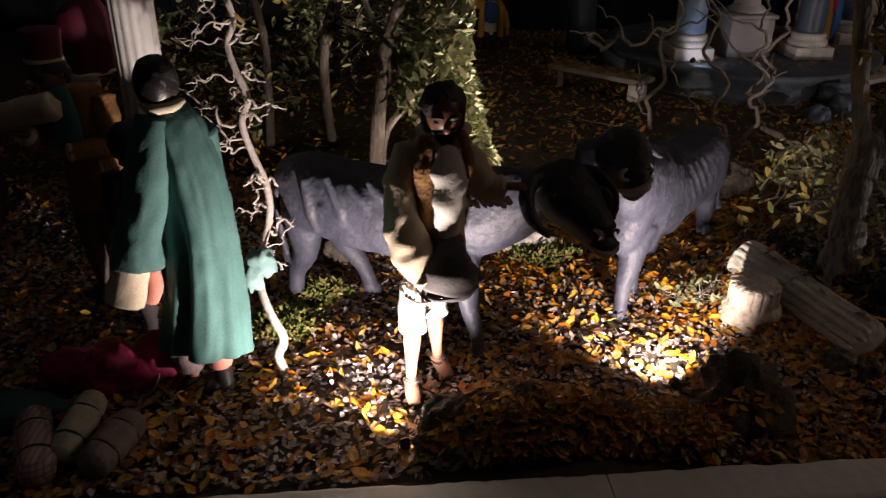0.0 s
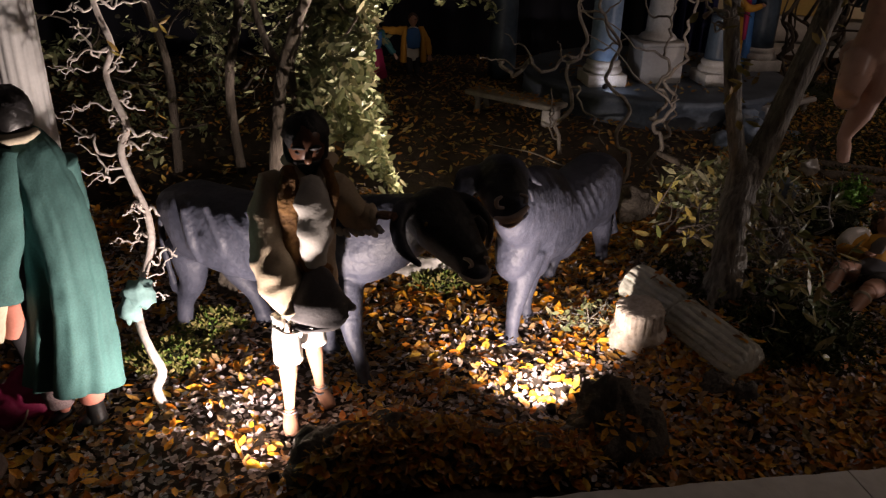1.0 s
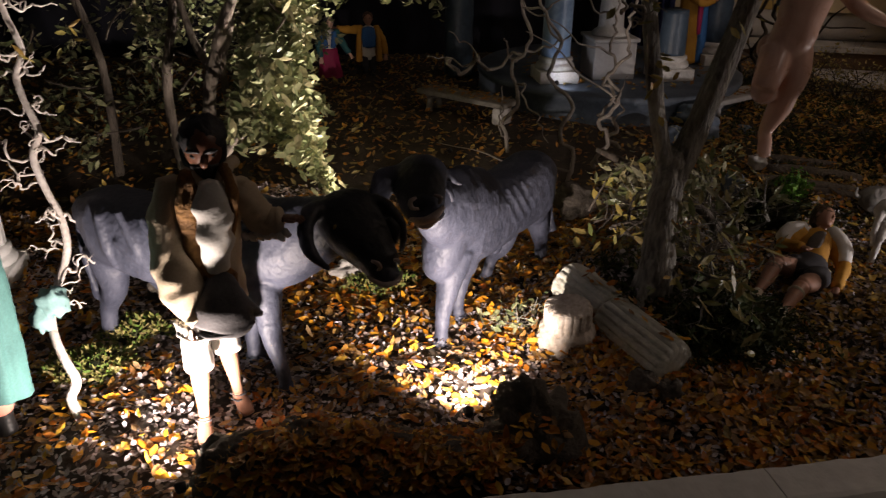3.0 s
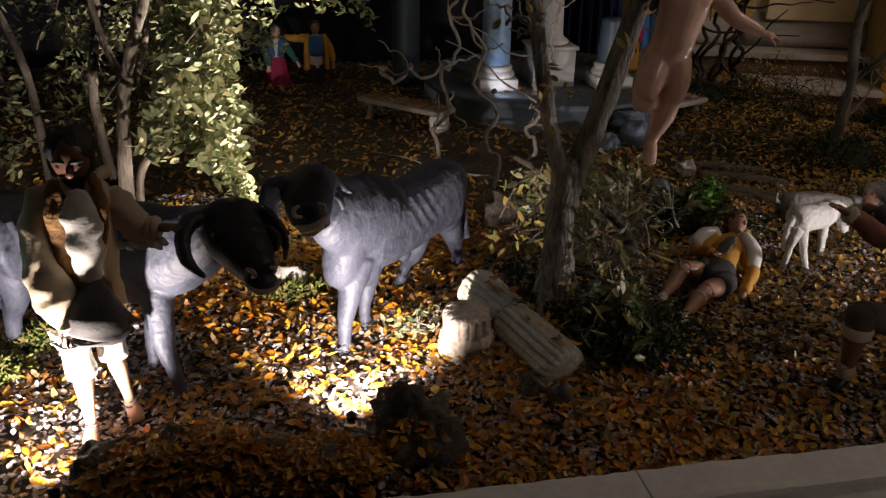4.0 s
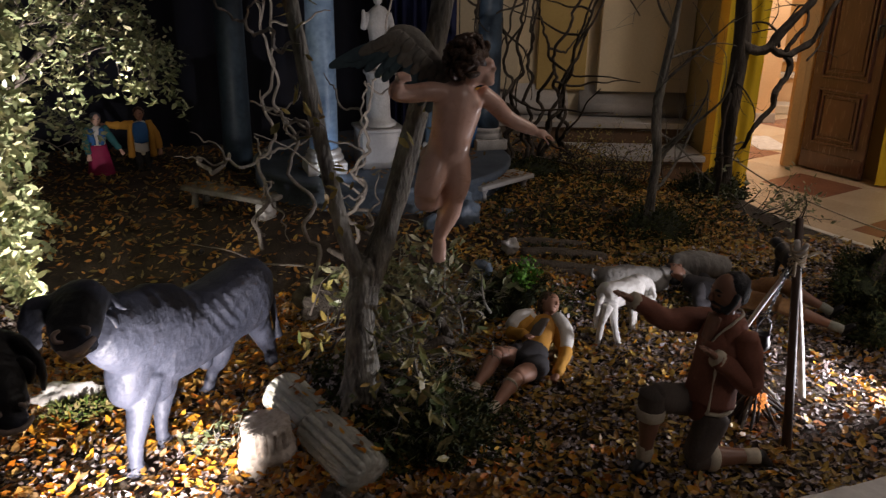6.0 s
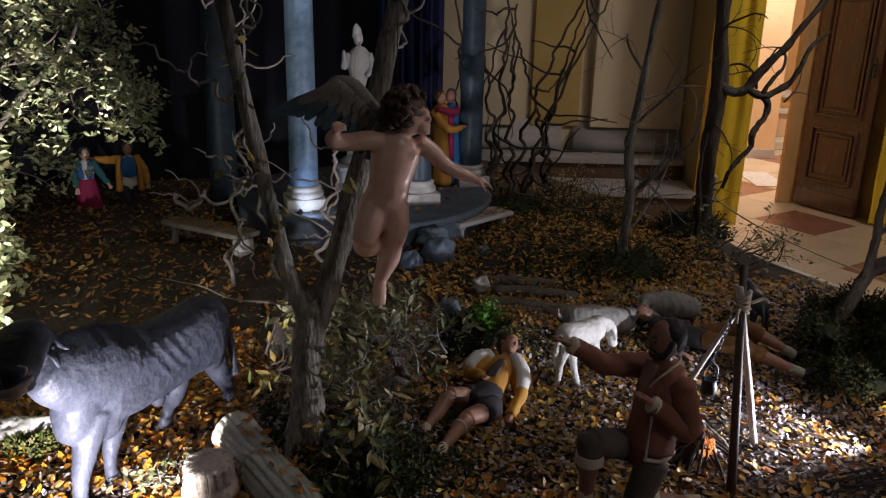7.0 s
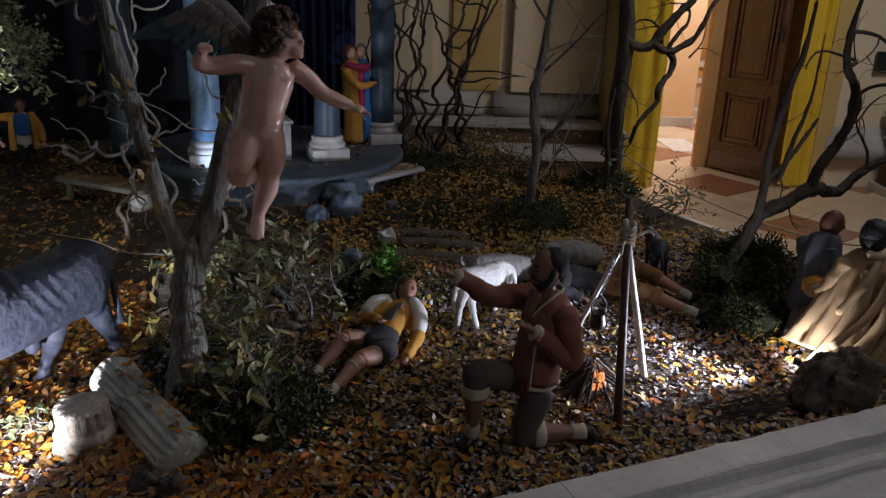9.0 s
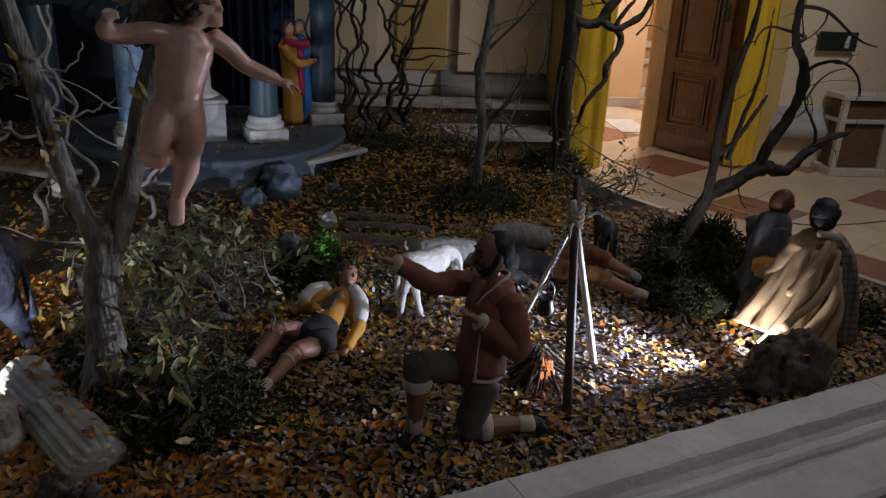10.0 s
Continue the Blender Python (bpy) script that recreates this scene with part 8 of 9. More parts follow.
beast("sheep_figure", "greywool", ([(2.16, 2.235, 0.06), (2.19, 2.23, 0.07), (2.27, 2.22, 0.065), (2.37, 2.21, 0.055), (2.42, 2.20, 0.05)], [0.03, (0.05, 0.055), (0.055, 0.06), (0.05, 0.05), 0.03]), [],
      ([(2.40, 2.20, 0.075), (2.44, 2.195, 0.085), (2.48, 2.185, 0.075), (2.505, 2.175, 0.06)], [0.032, 0.03, 0.024, 0.015]), "grey shaggy sheep figure lying down",
      [([(2.16, 2.235, 0.07), (2.13, 2.24, 0.09), (2.125, 2.235, 0.12)], [0.008, 0.006, 0.003]), ([(2.455, 2.16, 0.09), (2.46, 2.14, 0.08), (2.465, 2.13, 0.065)], [0.008, 0.01, 0.005])], 0.005, 40)
beast("sheep_figure", "greywool", ([(2.52, 2.31, 0.05), (2.55, 2.30, 0.065), (2.62, 2.28, 0.07), (2.70, 2.26, 0.055), (2.73, 2.25, 0.045)], [0.03, (0.05, 0.05), (0.05, 0.055), (0.045, 0.05), 0.03]), [],
      ([(2.54, 2.29, 0.09), (2.51, 2.27, 0.095), (2.485, 2.25, 0.08)], [0.03, 0.027, 0.016]), "pale grey sheep figure lying on the ground", [], 0.005, 40)
beast("dog_figure", "dog", ([(2.86, 2.05, 0.115), (2.88, 2.08, 0.125), (2.91, 2.14, 0.12), (2.93, 2.19, 0.12), (2.935, 2.21, 0.115)], [0.025, (0.042, 0.036), (0.036, 0.032), (0.04, 0.034), 0.024]),
      [((2.845, 2.065, 0.10), (2.84, 2.06, 0.055), (2.845, 2.05, 0.0), 0.011), ((2.895, 2.065, 0.10), (2.90, 2.06, 0.055), (2.90, 2.05, 0.0), 0.011), ((2.915, 2.19, 0.09), (2.91, 2.19, 0.05), (2.91, 2.19, 0.0), 0.010), ((2.955, 2.19, 0.09), (2.96, 2.19, 0.05), (2.96, 2.19, 0.0), 0.010)],
      ([(2.935, 2.20, 0.13), (2.94, 2.24, 0.14), (2.945, 2.27, 0.13)], [0.024, 0.024, 0.014]), "dark grey dog figure standing with its back turned", [([(2.862, 2.045, 0.13), (2.85, 2.02, 0.10), (2.85, 2.015, 0.06)], [0.008, 0.007, 0.004])], 0.002, 40, "dog figure")


# ---- the kneeling man ----
def kneeler_extras(bm, slot, q):
    robe(bm, slot["top"], [(1.935, 1.265, 0.385), (1.93, 1.265, 0.33), (1.918, 1.262, 0.25), (1.905, 1.26, 0.175)], [(0.04, 0.04), (0.060, 0.058), (0.056, 0.056), (0.064, 0.060)], V(0.1, 1, 0), 36, 6, 0.035, mi=slot["top"])
    tube(bm, [(1.862, 1.205, 0.172), (1.905, 1.195, 0.166), (1.955, 1.22, 0.17)], [0.004, 0.005, 0.004], 8, slot["cuff"], 4)
    tube(bm, [(1.895, 1.262, 0.395), (1.882, 1.262, 0.34), (1.875, 1.262, 0.29)], [(0.024, 0.008), (0.02, 0.010), (0.010, 0.006)], 10, slot["skin"], 4, ref=(0, 1, 0))
    tube(bm, [(1.878, 1.262, 0.30), (1.885, 1.235, 0.355), (1.918, 1.222, 0.392), (1.955, 1.24, 0.402), (1.962, 1.27, 0.402), (1.945, 1.30, 0.398), (1.905, 1.292, 0.37), (1.88, 1.272, 0.31)], [0.0036] * 8, 7, slot["cuff"], 4)
    tube(bm, [(1.876, 1.21, 0.30), (1.868, 1.203, 0.24), (1.864, 1.202, 0.175)], [0.0026, 0.0028, 0.0026], 6, slot["cuff"], 4)


person("kneeling_figure", dict(
    pelvis=(1.898, 1.258, 0.165), chest=(1.925, 1.262, 0.315), neck=(1.928, 1.262, 0.398), head=(1.925, 1.262, 0.448), face=(-1, 0.12, 0.35), side=(0.12, 1, 0),
    arms=[((1.925, 1.318, 0.355), (1.825, 1.345, 0.358), (1.725, 1.35, 0.418)), ((1.945, 1.205, 0.35), (1.965, 1.19, 0.238), (1.868, 1.205, 0.318))],
    legs=[((1.88, 1.295, 0.155), (1.752, 1.262, 0.205), (1.748, 1.262, 0.035), (1.712, 1.25, 0.012)), ((1.905, 1.228, 0.15), (1.868, 1.228, 0.036), (2.02, 1.188, 0.036), (2.052, 1.180, 0.012))]),
    dict(skin="tanskin", hair="hair", top="rust", sleeve="rust", legs="brown", breech="cream", shin="tanskin", sock="cream", shoe="leather", cuff="cream"),
    "kneeling man figure in a rust jacket stretching out an arm", hr=0.043, hair="short", beard="short", b=0.96, extras=kneeler_extras)


# ---- reclining man behind the fire ----
person("reclining_figure", dict(
    pelvis=(2.57, 1.99, 0.055), chest=(2.50, 2.09, 0.06), neck=(2.46, 2.15, 0.07), head=(2.44, 2.185, 0.085), face=(0.5, -0.7, 0.3), side=(0.7, 0.6, 0.1),
    arms=[((2.46, 2.06, 0.07), (2.42, 2.0, 0.05), (2.47, 1.95, 0.03)), ((2.53, 2.13, 0.07), (2.56, 2.15, 0.05), (2.60, 2.10, 0.05))],
    legs=[((2.575, 1.965, 0.06), (2.625, 1.83, 0.085), (2.755, 1.685, 0.045), (2.775, 1.66, 0.07)), ((2.605, 2.01, 0.065), (2.70, 1.93, 0.115), (2.825, 1.81, 0.045), (2.85, 1.79, 0.07))]),
    dict(skin="tanskin", hair="hair", top="dark", sleeve="dark", legs="rustvest", breech="rustvest", shin="dullskin", sock="paleblanket", shoe="leather"),
    "reclining man figure with outstretched legs beside the sheep", hr=0.036, b=0.80)


# ---- tripod, pot and fire ----
def tripod():
    top = V(2.222, 1.385, 0.46)
    t = thing("tripod", Matrix.Translation((2.222, 1.385, 0.0)), "tripod of wooden poles lashed with cord over a fire", "tripod")
    o = V(2.222, 1.385, 0.0)
    for foot, r, m_, over in (((2.142, 1.222, -0.005), 0.0115, "pole", 0.10), ((2.362, 1.415, -0.005), 0.0095, "palepole", 0.05), ((2.21, 1.63, -0.005), 0.0075, "palepole", 0.05)):
        bm = bmesh.new()
        d = (top - V(*foot)).normalized()
        tube(bm, [V(*foot) - o, top + d * over - o], [r * 1.05, r, r * 0.92, r * 0.85], 10, 0, 1, fold=lambda a, s: 1 + 0.06 * math.sin(9 * s + a))
        part("pole", bm, m_, t)
    bm = bmesh.new()
    for k in range(5):
        z = 0.445 + k * 0.010
        tube(bm, [V(2.222 + math.cos(a) * 0.019, 1.385 + math.sin(a) * 0.019, z + 0.006 * math.sin(a * 2 + k)) - o for a in [i * math.pi / 5 for i in range(11)]], [0.0032] * 11, 6, 0, 2)
    tube(bm, [V(2.20, 1.365, 0.455) - o, V(2.185, 1.35, 0.45) - o, V(2.178, 1.34, 0.43) - o], [0.004, 0.004, 0.003], 6, 0, 3)
    tube(bm, [V(2.245, 1.375, 0.465) - o, V(2.275, 1.37, 0.475) - o, V(2.29, 1.365, 0.465) - o], [0.004, 0.004, 0.003], 6, 0, 3)
    part("lashing", bm, "rope", t, "pale cord lashing")
    # chain and pot
    pot = thing("cooking_pot", Matrix.Translation((2.168, 1.40, 0.195)), "small sooty iron pot hanging by a chain", "pot")
    bm = bmesh.new()
    lathe(bm, [(0.006, 0.0), (0.016, 0.003), (0.022, 0.014), (0.0225, 0.026), (0.019, 0.040), (0.017, 0.046), (0.020, 0.050), (0.019, 0.052), (0.016, 0.046), (0.012, 0.042), (0.003, 0.042)], 26)
    part("body", bm, "iron", pot)
    bm = bmesh.new()
    tube(bm, [(-0.019, 0, 0.046), (-0.022, 0, 0.075), (0, 0, 0.098), (0.022, 0, 0.075), (0.019, 0, 0.046)], [0.0022] * 5, 6, 0, 4)
    part("handle", bm, "iron", pot)
    a, b = V(0, 0, 0.098), V(2.212, 1.388, 0.455) - V(2.168, 1.40, 0.195)
    for k in range(14):
        c = a.lerp(b, (k + 0.5) / 14)
        bm = bmesh.new()
        u = V(0.005, 0, 0) if k % 2 else V(0, 0.005, 0)
        w = (b - a).normalized() * 0.0095
        tube(bm, [c + w, c + u, c - w, c - u, c + w], [0.0013] * 5, 5, 0, 3)
        part("link", bm, "iron", pot)


tripod()


def fire():
    t = thing("camp_fire", Matrix.Translation((2.165, 1.40, 0.0)), "camp fire of charred sticks with glowing embers", "fire")
    for k in range(78):
        a = RND.uniform(0, 6.28)
        r0, r1 = RND.uniform(0.03, 0.125), RND.uniform(0.0, 0.03)
        h = RND.uniform(0.03, 0.10)
        bm = bmesh.new()
        p = V(math.cos(a) * r0, math.sin(a) * r0, 0.004)
        q = V(math.cos(a + 0.5) * r1, math.sin(a + 0.5) * r1, h)
        tube(bm, [p, p.lerp(q, 0.5) + V(RND.uniform(-0.006, 0.006), RND.uniform(-0.006, 0.006), 0.004), q], [0.004, 0.0045, 0.003], 6, 0, 2)
        part("stick", bm, "charcoal" if k % 3 else "bark", t)
    for k in range(8):
        bm = bmesh.new()
        blob(bm, (RND.uniform(-0.016, 0.016), RND.uniform(-0.045, -0.02), RND.uniform(0.035, 0.080)), (RND.uniform(0.005, 0.0095),) * 3, 0, None, 8, 6, 0.5, 3, k)
        part("coal", bm, "ember", t, "glowing red coal")


fire()
bm = bmesh.new()
for k in range(60):
    p = V(RND.uniform(2.38, 2.62), 1.16 + RND.uniform(-0.03, 0.05), 0.012 + RND.random() * 0.02)
    d = V(RND.uniform(0.6, 1), RND.uniform(-0.3, 0.35), RND.uniform(-0.05, 0.08))
    tube(bm, [p, p + d * RND.uniform(0.05, 0.14)], [0.0022, 0.002, 0.001], 5, 0, 1)
tagged(obj("brushwood", bm, "charcoal"), "pile of thin dry twigs for the fire", "brushwood", kind="stuff")


# ---- the two seated figures ----
def cloak_extras(bm, slot, q):
    robe(bm, slot["top"], [(3.03, 1.42, 0.355), (3.035, 1.42, 0.32), (3.02, 1.41, 0.22), (2.99, 1.40, 0.11), (2.96, 1.39, 0.035)], [(0.035, 0.03), (0.070, 0.055), (0.098, 0.075), (0.14, 0.085), (0.165, 0.095)], V(0.95, -0.3, 0), 72, 6, 0.10, mi=slot["top"], phase=1.0)
    for a, b, c, r in (((3.05, 1.345, 0.32), (2.99, 1.315, 0.22), (2.86, 1.325, 0.115), 0.014), ((3.06, 1.34, 0.27), (3.01, 1.305, 0.16), (2.87, 1.305, 0.06), 0.017), ((3.07, 1.335, 0.22), (3.045, 1.30, 0.12), (2.95, 1.285, 0.03), 0.017), ((3.02, 1.36, 0.345), (2.965, 1.345, 0.29), (2.90, 1.36, 0.20), 0.013)):
        tube(bm, [a, b, c], [r * 0.6, r, r * 0.8], 12, slot["top"], 6)
    tube(bm, [(2.99, 1.365, 0.315), (2.965, 1.345, 0.23), (2.90, 1.345, 0.13), (2.83, 1.36, 0.05)], [(0.022, 0.012), (0.030, 0.014), (0.030, 0.014), (0.018, 0.010)], 12, slot["top"], 6)
    tube(bm, [(3.02, 1.352, 0.25), (2.98, 1.335, 0.16), (2.90, 1.33, 0.075)], [0.012, 0.018, 0.012], 10, slot["top"], 6)
    tube(bm, [(3.085, 1.405, 0.335), (3.125, 1.385, 0.26), (3.14, 1.37, 0.15), (3.145, 1.36, 0.03)], [(0.030, 0.035), (0.042, 0.05), (0.048, 0.055), (0.055, 0.06)], 30, slot["plaid"], 6, ref=(1, -0.3, 0), smooth_cap=False, fold=lambda a, s: 1 + 0.10 * math.sin(6 * a + 2 * s))
    tube(bm, [(3.01, 1.39, 0.362), (3.045, 1.375, 0.358), (3.08, 1.395, 0.352)], [0.010, 0.012, 0.010], 8, slot["cuff"], 4)


person("cloaked_figure", dict(
    pelvis=(3.03, 1.42, 0.10), chest=(3.04, 1.42, 0.27), neck=(3.045, 1.42, 0.355), head=(3.055, 1.425, 0.402), face=(0.35, 0.9, 0), side=(0.95, -0.3, 0),
    arms=[((2.985, 1.43, 0.31), (2.95, 1.46, 0.22), (2.97, 1.53, 0.2)), ((3.10, 1.40, 0.31), (3.13, 1.43, 0.2), (3.12, 1.50, 0.17))],
    legs=[((3.0, 1.43, 0.09), (2.96, 1.53, 0.13), (2.955, 1.57, 0.035), (2.95, 1.60, 0.012)), ((3.06, 1.42, 0.09), (3.07, 1.54, 0.13), (3.06, 1.58, 0.035), (3.06, 1.61, 0.012))]),
    dict(skin="darkskin", hair="hair", top="cloak", sleeve="cloak", legs="brown", shin="brown", shoe="leather", plaid="plaid", cuff="tan"),
    "seated figure with black curls in a wide cream cloak", hr=0.041, extras=cloak_extras).location += V(0.012, -0.075, -0.006)


def elder_extras(bm, slot, q):
    tube(bm, [(2.965, 1.52, 0.345), (2.95, 1.505, 0.29), (2.935, 1.50, 0.20), (2.94, 1.50, 0.10)], [(0.045, 0.04), (0.060, 0.05), (0.062, 0.052), (0.07, 0.06)], 26, slot["shawl"], 5, ref=(1, -0.2, 0), fold=lambda a, s: 1 + 0.06 * math.sin(7 * a))
    blob(bm, (2.893, 1.455, 0.205), (0.050, 0.040, 0.034), slot["top"], None, 18, 12, 0.2, 3)


person("elder_figure", dict(
    pelvis=(2.95, 1.53, 0.10), chest=(2.955, 1.525, 0.26), neck=(2.965, 1.522, 0.34), head=(2.972, 1.518, 0.385), face=(0.8, -0.35, -0.1), side=(0.3, 0.95, 0),
    arms=[((2.955, 1.58, 0.30), (2.98, 1.58, 0.21), (2.99, 1.53, 0.19)), ((2.94, 1.475, 0.30), (2.93, 1.44, 0.21), (2.90, 1.43, 0.18))],
    legs=[((2.94, 1.55, 0.09), (2.99, 1.60, 0.13), (2.99, 1.60, 0.03), (3.02, 1.60, 0.012)), ((2.95, 1.50, 0.09), (2.90, 1.47, 0.13), (2.90, 1.46, 0.03), (2.88, 1.44, 0.012))]),
    dict(skin="darkskin", hair="greywool", top="ochre", sleeve="greycloth", shawl="greycloth", legs="brown", shin="brown", shoe="leather"),
    "seated balding elder figure in a grey shawl with ochre lap cloth", hr=0.040, hair=False, extras=elder_extras).location += V(0.110, 0.0, 0.0)


# ---- background figures ----
def embrace():
    bm = bmesh.new()
    tube(bm, [(2.03, 3.56, 0.28), (2.03, 3.56, 0.40), (2.025, 3.56, 0.55), (2.02, 3.56, 0.66), (2.015, 3.56, 0.70)], [(0.055, 0.05), (0.05, 0.045), (0.05, 0.045), (0.055, 0.042), 0.02], 22, 0, 5, ref=(1, 0, 0), fold=lambda a, s: 1 + 0.06 * (1 - s) * math.sin(6 * a))
    blob(bm, (2.018, 3.55, 0.73), (0.026, 0.03, 0.035), 1)
    blob(bm, (2.008, 3.56, 0.742), (0.03, 0.032, 0.034), 2)
    for x in (2.01, 2.05):
        tube(bm, [(x, 3.55, 0.30), (x, 3.545, 0.275)], [0.02, 0.02, 0.022], 10, 2, 1)
    tube(bm, [(1.985, 3.53, 0.65), (2.01, 3.50, 0.60), (2.06, 3.49, 0.575), (2.115, 3.50, 0.585)], [0.024, 0.022, 0.019, 0.014], 12, 0, 5)
    blob(bm, (2.128, 3.503, 0.588), (0.014, 0.01, 0.01), 1)
    o = obj("lover_figure", bm, ["ochre", "dullskin", "brownhair"])
    o.location += V(0.095, 0.16, -0.035)
    tagged(o, "figure in a long ochre coat embracing another", "figurine", "embracing pair")
    bm = bmesh.new()
    tube(bm, [(2.098, 3.575, 0.28), (2.098, 3.575, 0.42), (2.09, 3.575, 0.56), (2.08, 3.575, 0.66), (2.072, 3.575, 0.70)], [(0.042, 0.042), (0.036, 0.036), (0.034, 0.034), (0.045, 0.036), 0.018], 20, 0, 5, ref=(1, 0, 0), fold=lambda a, s: 1 + 0.06 * (1 - s) * math.sin(6 * a))
    blob(bm, (2.07, 3.565, 0.735), (0.025, 0.028, 0.033), 1)
    blob(bm, (2.08, 3.58, 0.745), (0.028, 0.03, 0.032), 2)
    tube(bm, [(2.10, 3.55, 0.665), (2.085, 3.525, 0.66), (2.04, 3.515, 0.665), (1.99, 3.525, 0.68)], [0.022, 0.021, 0.019, 0.014], 12, 3, 5)
    tube(bm, [(2.06, 3.535, 0.66), (2.06, 3.53, 0.56), (2.065, 3.535, 0.42)], [(0.02, 0.012), (0.022, 0.014), (0.02, 0.012)], 10, 3, 4, ref=(1, 0, 0))
    o = obj("lover_figure", bm, ["blue", "dullskin", "greycloth", "crimson"])
    o.location += V(0.095, 0.16, -0.035)
    tagged(o, "figure in a blue dress with crimson sleeves embracing another", "figurine", "embracing pair")


embrace()
person("peasant_woman_figure", dict(
    pelvis=(0.345, 4.10, 0.22), chest=(0.345, 4.10, 0.315), neck=(0.345, 4.10, 0.365), head=(0.348, 4.095, 0.396), face=(0.3, -1, 0), side=(1, 0, 0),
    arms=[((0.308, 4.10, 0.345), (0.292, 4.09, 0.285), (0.30, 4.07, 0.23)), ((0.382, 4.10, 0.345), (0.41, 4.09, 0.30), (0.445, 4.07, 0.25))],
    legs=[((0.33, 4.1, 0.21), (0.33, 4.1, 0.16), (0.33, 4.1, 0.13), (0.33, 4.07, 0.115)), ((0.36, 4.1, 0.21), (0.36, 4.1, 0.16), (0.36, 4.1, 0.13), (0.36, 4.07, 0.115))]),
    dict(skin="skin", hair="greycloth", top="white", sleeve="teal", vest="blue", legs="crimson", shin="crimson", shoe="leather", apron="crimson"),
    "small peasant woman figure in a blue bodice and crimson apron", hr=0.027, b=0.66,
    extras=lambda bm, slot, q: (robe(bm, slot["apron"], [(0.345, 4.10, 0.27), (0.345, 4.1, 0.20), (0.345, 4.1, 0.105)], [(0.04, 0.034), (0.052, 0.045), (0.066, 0.055)], V(1, 0, 0), 30, 7, 0.06, mi=slot["apron"]),
                                [tube(bm, [(0.345 + s * 0.026, 4.075, 0.355), (0.345 + s * 0.026, 4.066, 0.32), (0.345 + s * 0.018, 4.068, 0.275)], [(0.013, 0.008), (0.016, 0.009), (0.012, 0.008)], 10, slot["vest"], 4, ref=(1, 0, 0)) for s in (-1, 1)]))
person("peasant_man_figure", dict(
    pelvis=(0.55, 4.12, 0.23), chest=(0.55, 4.12, 0.325), neck=(0.55, 4.12, 0.378), head=(0.55, 4.115, 0.412), face=(0.0, -1, 0), side=(1, 0, 0),
    arms=[((0.508, 4.12, 0.358), (0.45, 4.13, 0.355), (0.39, 4.12, 0.365)), ((0.592, 4.12, 0.358), (0.625, 4.11, 0.30), (0.635, 4.09, 0.24))],
    legs=[((0.53, 4.12, 0.22), (0.53, 4.12, 0.17), (0.53, 4.12, 0.13), (0.53, 4.08, 0.115)), ((0.57, 4.12, 0.22), (0.57, 4.12, 0.17), (0.57, 4.12, 0.13), (0.57, 4.08, 0.115))]),
    dict(skin="dullskin", hair="brownhair", top="white", sleeve="ochre", vest="blue", legs="dark", shin="dark", shoe="leather"),
    "small peasant man figure in a blue waistcoat and ochre coat", hr=0.027, b=0.70,
    extras=lambda bm, slot, q: (tube(bm, [(0.55, 4.095, 0.37), (0.55, 4.085, 0.33), (0.55, 4.085, 0.275)], [(0.030, 0.014), (0.038, 0.018), (0.034, 0.016)], 14, slot["vest"], 4, ref=(1, 0, 0)),
                                [tube(bm, [(0.55 + s * 0.04, 4.11, 0.36), (0.55 + s * 0.05, 4.10, 0.30), (0.55 + s * 0.052, 4.10, 0.2)], [(0.014, 0.02), (0.015, 0.024), (0.018, 0.026)], 10, slot["sleeve"], 4, ref=(1, 0, 0)) for s in (-1, 1)]))


# ---- backdrop of the stage ----
def hanging(name, a, b, z0, z1, folds, amp, material, label, kind="", thick=0.004, wrinkle=0.0):
    """A cloth hung in folds from a to b."""
    a, b = V(*a, 0), V(*b, 0)
    d = (b - a).normalized()
    nrm = V(-d.y, d.x, 0)
    n, rows = max(24, folds * 10), 36 if wrinkle else 14
    bm = bmesh.new()
    for sgn in (0, 1):
        grid = []
        for j in range(rows + 1):
            t = j / rows
            row = []
            for i in range(n + 1):
                s = i / n
                w = amp * (math.sin(s * folds * 2 * math.pi + 0.6 * math.sin(t * 3)) + 0.5 * math.sin(s * folds * 3.3 * math.pi + 1 + t)) * (0.5 + 0.5 * (1 - t) + 0.2 * math.sin(t * 7 + s * 5))
                w += wrinkle * (noise.noise(V(s * 3.0, t * 9.0, a.x)) + 0.6 * noise.noise(V(s * 6.0 + t * 4, t * 16.0, a.x + 4)))
                p = a + (b - a) * s + nrm * (w + sgn * thick)
                row.append(bm.verts.new((p.x, p.y, z0 + (z1 - z0) * t)))
            grid.append(row)
        for p, q in zip(grid, grid[1:]):
            for i in range(n):
                f = (p[i], p[i + 1], q[i + 1], q[i])
                bm.faces.new(f if sgn == 0 else tuple(reversed(f)))
    return tagged(obj(name, bm, material), label, "curtain", kind=kind)


hanging("backdrop", (-2.7, 4.75), (2.05, 4.62), -0.1, 2.6, 16, 0.02, "black", "black cloth closing the back of the stage", "structure")
hanging("backdrop", (-2.7, 1.0), (-2.7, 4.75), -0.1, 2.6, 12, 0.02, "black", "black cloth closing the side of the stage", "structure")
hanging("blue_drape", (1.92, 4.42), (2.30, 4.30), 0.1, 2.4, 7, 0.02, "drapeblue", "deep blue cloth hanging behind the ruin")


# ---- the church ----
CH = pose(5.0, 4.63, -0.40, 0, 0, -19.06)


